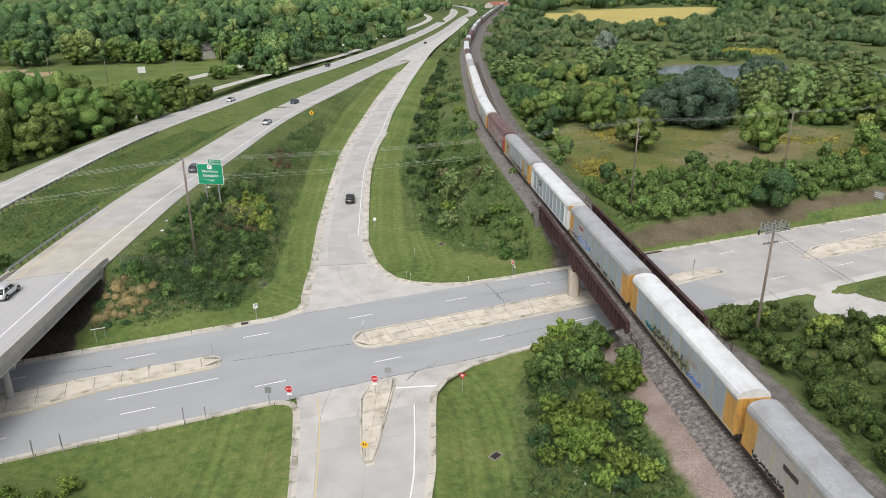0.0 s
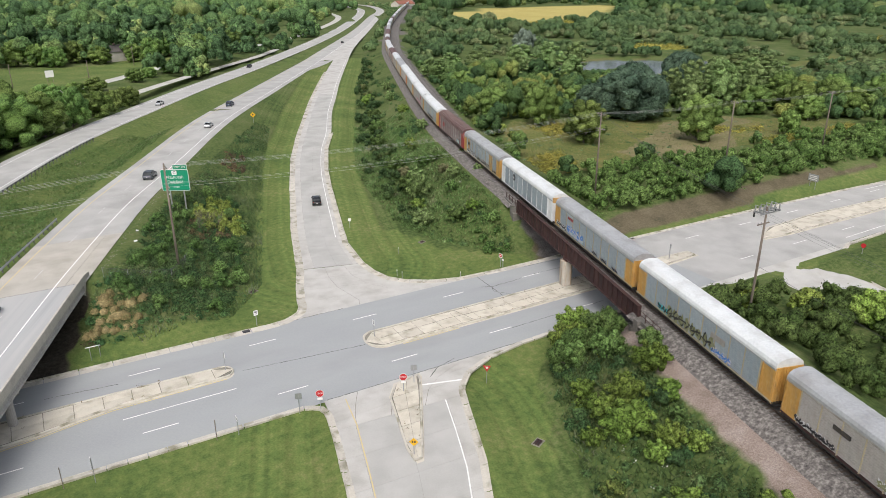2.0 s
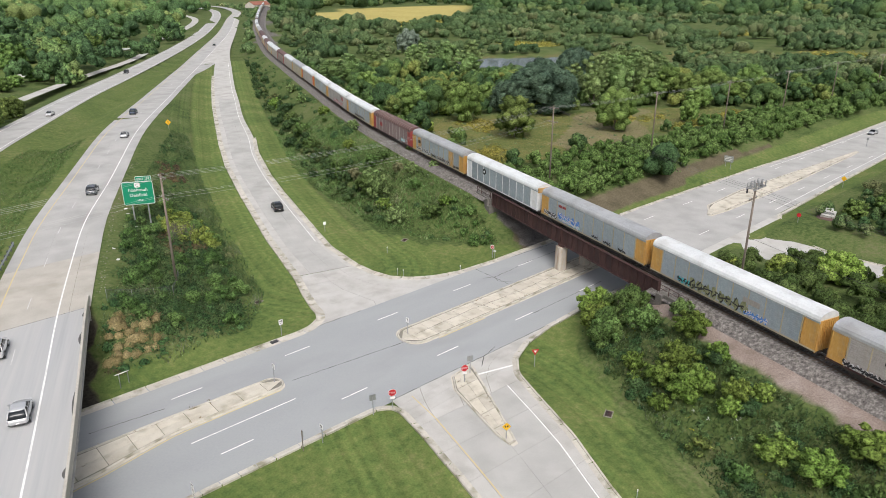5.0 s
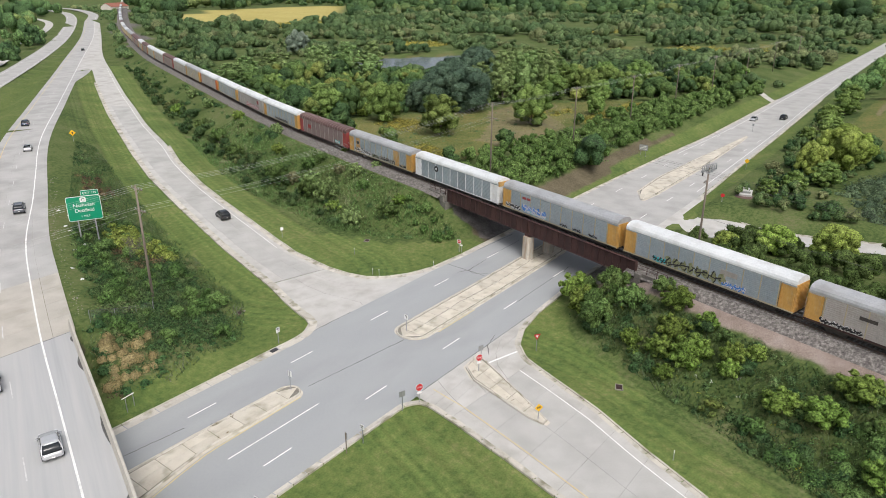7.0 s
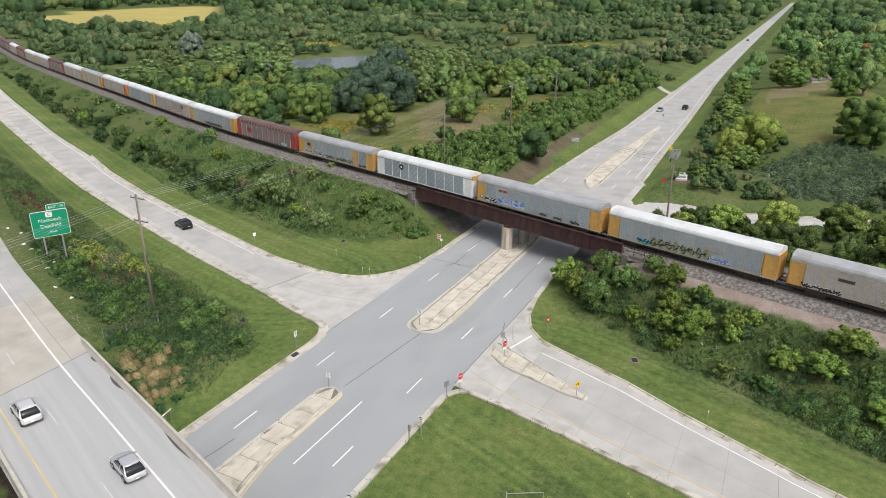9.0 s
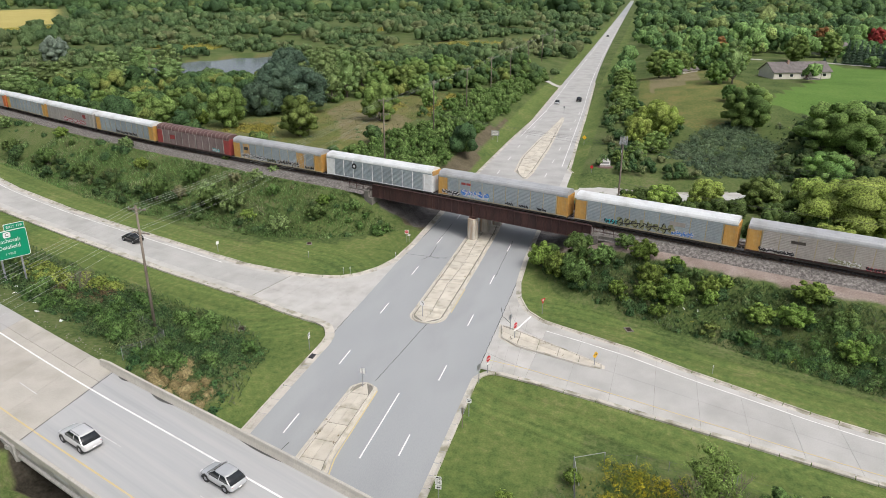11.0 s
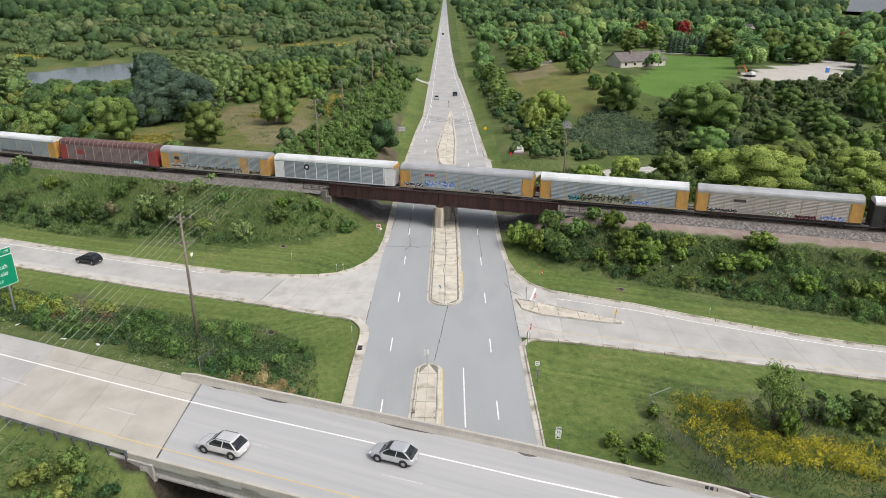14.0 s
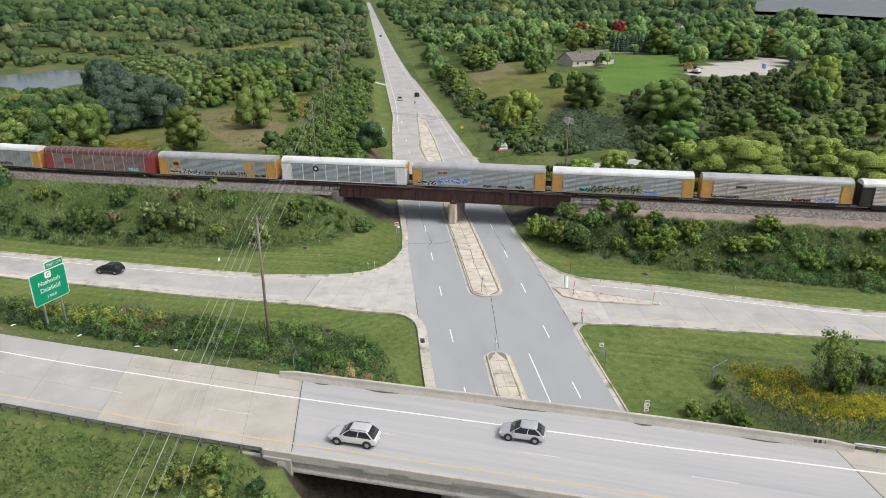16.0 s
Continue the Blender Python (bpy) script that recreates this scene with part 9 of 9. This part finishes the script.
CARS = {k: paint("car_paint_" + k, c) for k, c in (("black", (0.012, 0.012, 0.014)), ("grey", (0.12, 0.13, 0.15)), ("silver", (0.56, 0.57, 0.58)), ("white", (0.72, 0.72, 0.72)), ("navy", (0.03, 0.05, 0.09)))}
M["glass"] = surface("car_glass", [(0.012, 0.015, 0.018), (0.02, 0.024, 0.028)], 1.0, 4.0, 0.06, 0.0)
M["rubber"] = surface("tyre_rubber", [(0.015, 0.015, 0.015), (0.03, 0.03, 0.03)], 3.0, 20.0, 0.8, 0.1)
M["tail"] = surface("tail_lamp_red", [(0.35, 0.01, 0.01), (0.4, 0.02, 0.02)], 2.0, 9.0, 0.25, 0.0)
M["lamp"] = surface("head_lamp_clear", [(0.6, 0.6, 0.62), (0.7, 0.7, 0.72)], 2.0, 9.0, 0.15, 0.0)


def loft(rings):
    """A skin through rings of equal length, closed at both ends."""
    k = len(rings[0])
    v = [p for r in rings for p in r]
    f = [(i * k + j, i * k + (j + 1) % k, (i + 1) * k + (j + 1) % k, (i + 1) * k + j) for i in range(len(rings) - 1) for j in range(k)]
    return v, f + [tuple(range(k))[::-1], tuple(range((len(rings) - 1) * k, len(rings) * k))]


def ring(x, w, z0, z1, r=0.12):
    return [(x, -w, z0), (x, w, z0), (x, w * 1.02, z0 + (z1 - z0) * 0.45), (x, w, z1 - r), (x, w - r, z1), (x, -w + r, z1), (x, -w, z1 - r), (x, -w * 1.02, z0 + (z1 - z0) * 0.45)]


def plan(x0, x1, w, z, c, crown=0.0):
    """A rounded outline from above, for lofting upwards."""
    pts = []
    for cx, cy, a0 in ((x1 - c, w - c, 0), (x0 + c, w - c, 90), (x0 + c, -w + c, 180), (x1 - c, -w + c, 270)):
        for k in range(5):
            a = radians(a0 + 22.5 * k)
            pts.append((cx + c * math.cos(a), cy + c * math.sin(a), z - crown * abs(math.sin(a))))
    return pts


def hull(x, w, z0, z1, r=0.16):
    """A cross-section of a car body with rounded shoulders and sills."""
    half_ = [(0, z0), (w * 0.82, z0), (w * 0.96, z0 + 0.07), (w, z0 + (z1 - z0) * 0.35), (w * 0.995, z0 + (z1 - z0) * 0.62), (w * 0.965, z1 - r * 0.55), (w * 0.92, z1 - r * 0.2), (w * 0.8, z1 - 0.01), (w * 0.45, z1 + 0.012), (0, z1 + 0.02)]
    return [(x, y, z) for y, z in half_] + [(x, -y, z) for y, z in half_[-2:0:-1]]


def vehicle(kind, colour, label):
    """A car, SUV, hatchback or pickup that faces +x."""
    ob = thing(kind, label, "pickup" if kind == "pickup_truck" else "car", "traffic")
    tall = {"sedan": 0.0, "hatchback": 0.05, "suv": 0.2, "pickup_truck": 0.28}[kind]
    L, w = {"sedan": 4.8, "hatchback": 4.3, "suv": 4.75, "pickup_truck": 5.7}[kind], 0.92 if kind in ("sedan", "hatchback") else 0.96
    g, belt = 0.22 + tall * 0.35, 0.93 + tall * 0.7
    h = L / 2
    mat = CARS[colour]
    bonnet = h * 0.40
    tail = belt - (0.04 if kind != "sedan" else 0.0)
    stations = [(-h, 0.74, 0.26, tail - 0.22), (-h + 0.06, 0.86, 0.14, tail - 0.08), (-h + 0.22, 0.95, 0.04, tail), (-h + 0.6, 0.99, 0, belt), (0, 1.0, 0, belt), (bonnet - 0.2, 1.0, 0, belt), (bonnet + 0.25, 0.995, 0, belt - 0.03),
                (h - 0.75, 0.98, 0, belt - 0.13), (h - 0.35, 0.95, 0.02, belt - 0.2), (h - 0.12, 0.87, 0.06, belt - 0.29), (h - 0.02, 0.74, 0.12, belt - 0.4), (h, 0.6, 0.2, belt - 0.46)]
    part("body", loft([hull(x, w * f, g + d, z) for x, f, d, z in stations]), mat, ob, smooth=True)
    top = belt + (0.48 if kind == "sedan" else 0.54 + tall * 0.3)
    x_back = {"sedan": -h + 0.75, "hatchback": -h + 0.12, "suv": -h + 0.22, "pickup_truck": -0.75}[kind]
    x_rear = x_back + {"sedan": 0.95, "hatchback": 0.75, "suv": 0.7, "pickup_truck": 0.25}[kind]
    x_scr, x_front = bonnet + 0.3, bonnet - 0.7
    lo, hi = w - 0.07, w - 0.25
    lower, upper = plan(x_back, x_scr, lo, belt - 0.03, 0.22), plan(x_rear, x_front, hi, top, 0.26)
    part("window_glass", loft([lower, [tuple(Vector(a).lerp(Vector(b), 0.55) + Vector((0, 0.03 * (1 if a[1] > 0 else -1), 0))) for a, b in zip(lower, upper)], upper]), M["glass"], ob, "dark tinted glass", smooth=True)
    part("roof", loft([plan(x_rear - 0.1, x_front + 0.1, hi + 0.035, top - 0.07, 0.28), plan(x_rear - 0.03, x_front + 0.03, hi + 0.01, top, 0.28), plan(x_rear + 0.12, x_front - 0.12, hi - 0.14, top + 0.045, 0.22), plan(x_rear + 0.4, x_front - 0.4, hi - 0.4, top + 0.06, 0.15)]), mat, ob, smooth=True)
    for s in (-1, 1):
        for xa, xb, t in ((x_scr - 0.12, x_front + 0.02, 0.04), ((x_back + x_scr) / 2 - 0.05, (x_rear + x_front) / 2 - 0.05, 0.045), (x_back + 0.14, x_rear + 0.1, 0.065)):
            part("pillar", tube([(xa, s * (lo - 0.015), belt - 0.05), ((xa + xb) / 2, s * ((lo + hi) / 2 + 0.015), (belt + top) / 2), (xb, s * (hi - 0.0), top - 0.03)], [t, t, t * 0.9], 6), mat, ob)
    if kind == "pickup_truck":
        part("bed_cover", box(-h + 0.15, -0.8, -w + 0.1, w - 0.1, belt + 0.0, belt + 0.06), M["black"], ob)
    if kind == "suv":
        for s in (-1, 1):
            part("roof_rail", tube([(x_rear + 0.1, s * (hi - 0.05), top + 0.06), (x_front - 0.1, s * (hi - 0.05), top + 0.06)], [0.025, 0.025], 5), M["post_dark"], ob)
    r = 0.33 + tall * 0.2
    for x in (-h + 0.92, h - 0.9):
        for s in (-1, 1):
            # black disc behind the wheel stands in for the shaded gap under the arch
            part("arch_shade", tube([(x, s * (w - 0.3), r + 0.03), (x, s * (w + 0.004), r + 0.03)], [r + 0.09, r + 0.08], 18), M["rubber"], ob)
            wheel = part("wheel", tube([(x, s * (w - 0.2), r), (x, s * (w + 0.015), r)], [r, r * 0.97], 18), M["rubber"], ob)
            part("rim", tube([(x, s * (w + 0.005), r), (x, s * (w + 0.025), r)], [r * 0.64, r * 0.5], 12), M["steel"], wheel)
    part("lower_trim", loft([hull(x, w * 0.995, g - 0.01, g + 0.12, 0.03) for x in (-h + 0.25, 0, h - 0.3)]), M["rubber"], ob)
    for s in (-1, 1):
        part("tail_lamp", loft([hull(x, 0.15, belt - 0.36, belt - 0.16, 0.04) for x in (-h + 0.05, -h + 0.22)]), M["tail"], ob, m=Matrix.Translation((0, s * w * 0.66, 0)))
        part("headlight", loft([hull(x, 0.17, belt - 0.44, belt - 0.30, 0.04) for x in (h - 0.32, h - 0.05)]), M["lamp"], ob, m=Matrix.Translation((0, s * w * 0.66, 0)))
        part("mirror", loft([hull(x, 0.1, belt + 0.0, belt + 0.15, 0.05) for x in (x_scr - 0.5, x_scr - 0.36)]), mat, ob, m=Matrix.Translation((0, s * (w + 0.07), 0)))
    part("plate_bar", box(-h - 0.012, -h + 0.02, -0.16, 0.16, belt - 0.5, belt - 0.4), M["sign_white"], ob)
    return ob


def drive(ob, line, y, off, back=False, z=0.03):
    """Sets a vehicle on a line at y, off metres to its right."""
    L = offset(line, off)
    i = int(np.argmin(np.abs(L[:, 1] - y)))
    i = min(max(i, 1), len(L) - 2)
    t = L[i + 1] - L[i - 1]
    p = L[i] + (y - L[i, 1]) / (t[1] or 1e-9) * t
    ob.matrix_basis = Matrix.Translation((p[0], p[1], p[2] + z)) @ Matrix.Rotation(math.atan2(t[1], t[0]) + (math.pi if back else 0), 4, "Z")


drive(vehicle("suv", "white", "white SUV driving over the highway bridge"), HW_LINE, 19.5, -6.9)
drive(vehicle("hatchback", "silver", "silver hatchback driving over the highway bridge"), HW_LINE, 3.8, -2.9)
drive(vehicle("suv", "grey", "dark grey SUV on the highway"), HW_LINE, 80, -2.2)
drive(vehicle("sedan", "silver", "pale silver sedan on the highway"), HW_LINE, 131, -2.0)
drive(vehicle("suv", "navy", "dark SUV in the inner highway lane"), HW_LINE, 168, -5.6)
drive(vehicle("sedan", "black", "black car far along the highway"), HW_LINE, 420, -2.0)
drive(vehicle("sedan", "white", "white van-like car on the far carriageway"), FAR_EDGE, 186, -3.4, True)
drive(vehicle("suv", "black", "dark SUV on the far carriageway"), FAR_EDGE, 300, -6.8, True)
drive(vehicle("suv", "black", "black SUV climbing the entrance ramp"), (RAMP_L[np.linspace(0, len(RAMP_L) - 1, 60).astype(int)] + ramp_cut[np.linspace(0, len(ramp_cut) - 1, 60).astype(int)]) / 2, 62, 0.6)
for kind, col, x, y, head, lab in (("sedan", "silver", 196, 4.2, math.pi, "silver car coming down the road towards the bridge"), ("suv", "black", 205, -3.6, 0.0, "black SUV driving away along the road"), ("sedan", "grey", 560, 4.5, 0.0, "distant grey car on the long straight road")):
    vehicle(kind, col, lab).matrix_basis = Matrix.Translation((x, y, 0.04)) @ Matrix.Rotation(head, 4, "Z")


# ---- buildings ----
M["siding"] = surface("pale_siding", [(0.50, 0.47, 0.42), (0.60, 0.57, 0.52)], 0.4, 6.0, 0.7, 0.05)
M["shingle"] = surface("grey_shingle", [(0.10, 0.09, 0.086), (0.145, 0.13, 0.124), (0.185, 0.168, 0.16)], 0.8, 5.0, 0.9, 0.2)
M["red_roof"] = surface("red_brown_roof", [(0.24, 0.09, 0.06), (0.32, 0.13, 0.09)], 0.8, 5.0, 0.85, 0.2)
M["brickwork"] = surface("brickwork", [(0.28, 0.18, 0.14), (0.38, 0.27, 0.22)], 1.0, 8.0, 0.9, 0.2)


def house(x, y, yaw, length_, depth, wall, rise, roof_mat, label, z=None, chimney=True, windows=5):
    z = gz(x, y) if z is None else z
    ob = thing("house", label, "house", m=Matrix.Translation((x, y, z)) @ Matrix.Rotation(yaw, 4, "Z"))
    a, b = length_ / 2, depth / 2
    walls = part("wall", box(-a, a, -b, b, -0.5, wall), M["siding"], ob)
    part("gable", ([(-a, -b, wall), (-a, b, wall), (-a, 0, wall + rise), (a, -b, wall), (a, b, wall), (a, 0, wall + rise)], [(0, 2, 1), (3, 4, 5)]), M["siding"], ob)
    o, t = 0.5, 0.18
    s = rise / b
    roof = []
    for sg in (-1, 1):
        e = [(-a - o, sg * (b + o), wall - o * s), (a + o, sg * (b + o), wall - o * s), (a + o, 0, wall + rise), (-a - o, 0, wall + rise)]
        v = e + [(px, py, pz + t) for px, py, pz in e]
        roof.append((v, [(0, 1, 2, 3), (4, 5, 6, 7), (0, 1, 5, 4), (1, 2, 6, 5), (2, 3, 7, 6), (3, 0, 4, 7)]))
    rp = part("roof", join(*roof), M[roof_mat], ob)
    if chimney:
        part("chimney", box(a * 0.35 - 0.4, a * 0.35 + 0.4, 0.6, 1.5, wall + rise - 1.2, wall + rise + 0.9), M["brickwork"], rp)
    for k in range(windows):
        px = -a + (k + 0.6) * length_ / (windows + 0.2)
        win = part("window", box(px - 0.85, px + 0.85, b - 0.02, b + 0.06, 0.9, 2.2), M["sign_white"], ob)
        part("pane", box(px - 0.72, px + 0.72, b + 0.05, b + 0.075, 1.0, 2.1), M["glass"], win)
    part("door", box(-a * 0.15 - 0.5, -a * 0.15 + 0.5, b, b + 0.07, 0, 2.05), M["brown"], ob)
    part("porch", join(box(-a * 0.5, -a * 0.05, b, b + 3.0, -0.3, 0.3), box(-a * 0.5, -a * 0.05, b, b + 3.2, 2.4, 2.55), box(-a * 0.5, -a * 0.5 + 0.15, b + 2.8, b + 2.95, 0, 2.5), box(-a * 0.05 - 0.15, -a * 0.05, b + 2.8, b + 2.95, 0, 2.5)), M["shingle"], ob)
    return ob


side_dir = math.atan2(-24.5, 11)
house(242.5, -89.5, side_dir + math.pi, 26, 11, 2.9, 3.4, "shingle", "single-storey pale house with a broad grey roof")
house(350, -126, side_dir + math.pi, 16, 10, 3.2, 3.0, "shingle", "pale outbuilding behind the conifers", chimney=False, windows=2)
house(262, -46, side_dir + 0.4, 10, 8, 2.8, 2.6, "shingle", "small pale garage among the trees", chimney=False, windows=2)
house(8.5, 368, 0.5, 10, 9, 5.5, 3.0, "shingle", "two-storey pale house behind the park", windows=3)
for x, y, r in ((420, -210, 0.3), (470, -260, 1.0), (520, -330, 0.6)):
    house(x, y, r, 18, 11, 4.5, 4.0, "shingle", "distant house roof among the trees", chimney=False, windows=3)
house(520, 1010, 0.4, 40, 18, 5, 5, "red_roof", "distant building with a red-brown roof", chimney=False, windows=6)

ex = thing("excavator", "white and orange tracked excavator on gravel", "excavator", m=Matrix.Translation((203, -127.4, gz(203, -127.4))) @ Matrix.Rotation(0.6, 4, "Z"))
for w in (-1.1, 1.1):
    part("track", join(box(-1.7, 1.7, w - 0.3, w + 0.3, 0.0, 0.75), tube([(-1.7, w - 0.3, 0.38), (-1.7, w + 0.3, 0.38)], [0.38, 0.38], 10), tube([(1.7, w - 0.3, 0.38), (1.7, w + 0.3, 0.38)], [0.38, 0.38], 10)), M["rubber"], ex)
part("body", loft([ring(-1.9, 1.2, 0.9, 2.1), ring(-0.6, 1.3, 0.9, 2.2), ring(1.2, 1.2, 0.9, 1.7)]), M["car_white"], ex)
part("cab", box(0.0, 1.3, -1.2, -0.1, 1.6, 2.9), M["glass"], ex)
part("boom", tube([(1.0, 0.4, 1.6), (3.0, 0.4, 4.4), (5.2, 0.4, 3.6)], [0.35, 0.3, 0.22], 6), M["orange"], ex)
part("stick", tube([(5.2, 0.4, 3.6), (4.8, 0.4, 1.6)], [0.22, 0.18], 6), M["orange"], ex)
part("bucket", box(4.3, 5.2, -0.1, 0.9, 0.6, 1.6), M["grime"], ex)
pt = thing("portable_toilet", "bright blue portable toilet on the gravel pad", "portable toilet", m=Matrix.Translation((213, -165, gz(213, -165))))
part("cabin", box(-0.6, 0.6, -0.6, 0.6, 0, 2.1), M["spray_blue"], pt)
part("roof", loft([[(-0.65, -0.65, 2.1), (0.65, -0.65, 2.1), (0.65, 0.65, 2.1), (-0.65, 0.65, 2.1)], [(-0.4, -0.4, 2.4), (0.4, -0.4, 2.4), (0.4, 0.4, 2.4), (-0.4, 0.4, 2.4)]]), M["sign_white"], pt)
sb = thing("scoreboard", "white park scoreboard on two posts", "scoreboard", m=Matrix.Translation((-27, 290, gz(-27, 290))) @ Matrix.Rotation(0.3, 4, "Z"))
for x in (-1.2, 1.2):
    part("post", box(x - 0.1, x + 0.1, -0.1, 0.1, -0.3, 5.0), M["wood"], sb)
part("board", box(-1.8, 1.8, -0.25, -0.1, 2.2, 5.2), M["sign_white"], sb)
for x, y in ((-42, 280), (-12, 275), (-75, 250), (-70, 320), (15, 340)):
    utility_pole(x, y, gz(x, y) + 10, "plain timber pole at the park edge", ((0.4, 1.6),))


# ---- cracks, litter, stones ----
def seam(name, pts, label, wide=0.07, seed=0, mat="tar", z=0.012):
    r = random.Random(seed)
    L = resample(np.array([(*p, 0.0) if len(p) == 2 else p for p in pts]), max(4, int(length([(*p[:2], 0) for p in pts]) / 0.5)))
    L[:, :2] += np.array([[r.uniform(-0.06, 0.06), r.uniform(-0.06, 0.06)] for _ in L])
    w = np.array([wide * r.uniform(0.4, 1.3) for _ in L])
    return ribbon(offset(L, -w), offset(L, w), z)


cracks = [[(-31, 1.2), (-20, 1.5)], [(-17.8, 0.8), (-1.6, -0.9)], [(0, 11.0), (-30, 11.0)], [(24, 10.9), (44, 9.8)], [(22, 7.2), (24, 6.2), (28, 6.4), (33, 7.0), (42, 6.9)], [(24, 6.3), (23.2, 4.6), (25.0, 2.4)], [(24, 10.7), (23.6, 2.6)], [(-40, 6.3), (-32, 5.4)], [(18, -7), (36, -6.8)], [(-11, -10.9), (18, -10.9)], [(2, -12.6), (4, -11), (7, -10.2)]]
geo = join(*[seam("s", c, "", 0.05, i) for i, c in enumerate(cracks)])
tagged(part("tar_seams", geo, M["tar"]), "dark sealed cracks in the asphalt", "road cracks", kind="structure")
geo = join(*[seam("s", c, "", 0.035, 50 + i, z=0.235) for i, c in enumerate([[(1, -0.6), (12, -0.2), (22, -0.7), (34, -0.2), (46, -0.3)], [(14, 1.6), (15, -2.4)], [(27, 1.5), (26, -2.3)]])])
tagged(part("median_cracks", geo, M["tar"]), "weedy cracks in the median slabs", "road cracks", kind="structure")
r_l = random.Random(77)
for i in range(9):
    y = 40 + i * 4.5 + r_l.uniform(-1.5, 1.5)
    px = float(np.interp(y, HW_LINE[:, 1], HW_LINE[:, 0])) + r_l.uniform(4.2, 8.0)
    lt = thing("litter", "crumpled white litter on the highway verge", "litter", "roadside litter", m=Matrix.Translation((px, y, gz(px, y) + 0.05)) @ Matrix.Rotation(r_l.uniform(0, 3), 4, "Z"))
    part("scrap", loft([[(-0.3, -0.2, 0), (-0.25, 0.2, 0.05), (-0.3, 0.15, 0.12)], [(0.1, -0.25, 0), (0.15, 0.2, 0.1), (0.1, 0.1, 0.2)], [(0.4, -0.1, 0), (0.35, 0.2, 0.04), (0.4, 0.1, 0.1)]]), M["sign_white"], lt)
M["rubble"] = surface("verge_rubble", [(0.22, 0.2, 0.17), (0.34, 0.31, 0.27)], 2.0, 9.0, 0.95, 0.3, island=0.25)
stones = []
for i in range(200):
    y = r_l.uniform(28, 100)
    px = float(np.interp(y, HW_LINE[:, 1], HW_LINE[:, 0])) + r_l.gauss(3.6, 0.5)
    s = r_l.uniform(0.03, 0.10)
    zz = float(highway_z(y)) - 0.1
    stones.append(([(px - s, y, zz), (px + s, y - s, zz), (px, y + s, zz), (px, y, zz + s * 1.4)], [(0, 1, 3), (1, 2, 3), (2, 0, 3)]))
tagged(part("verge_stones", join(*stones), M["rubble"]), "loose stones along the highway shoulder", "stones", kind="stuff")
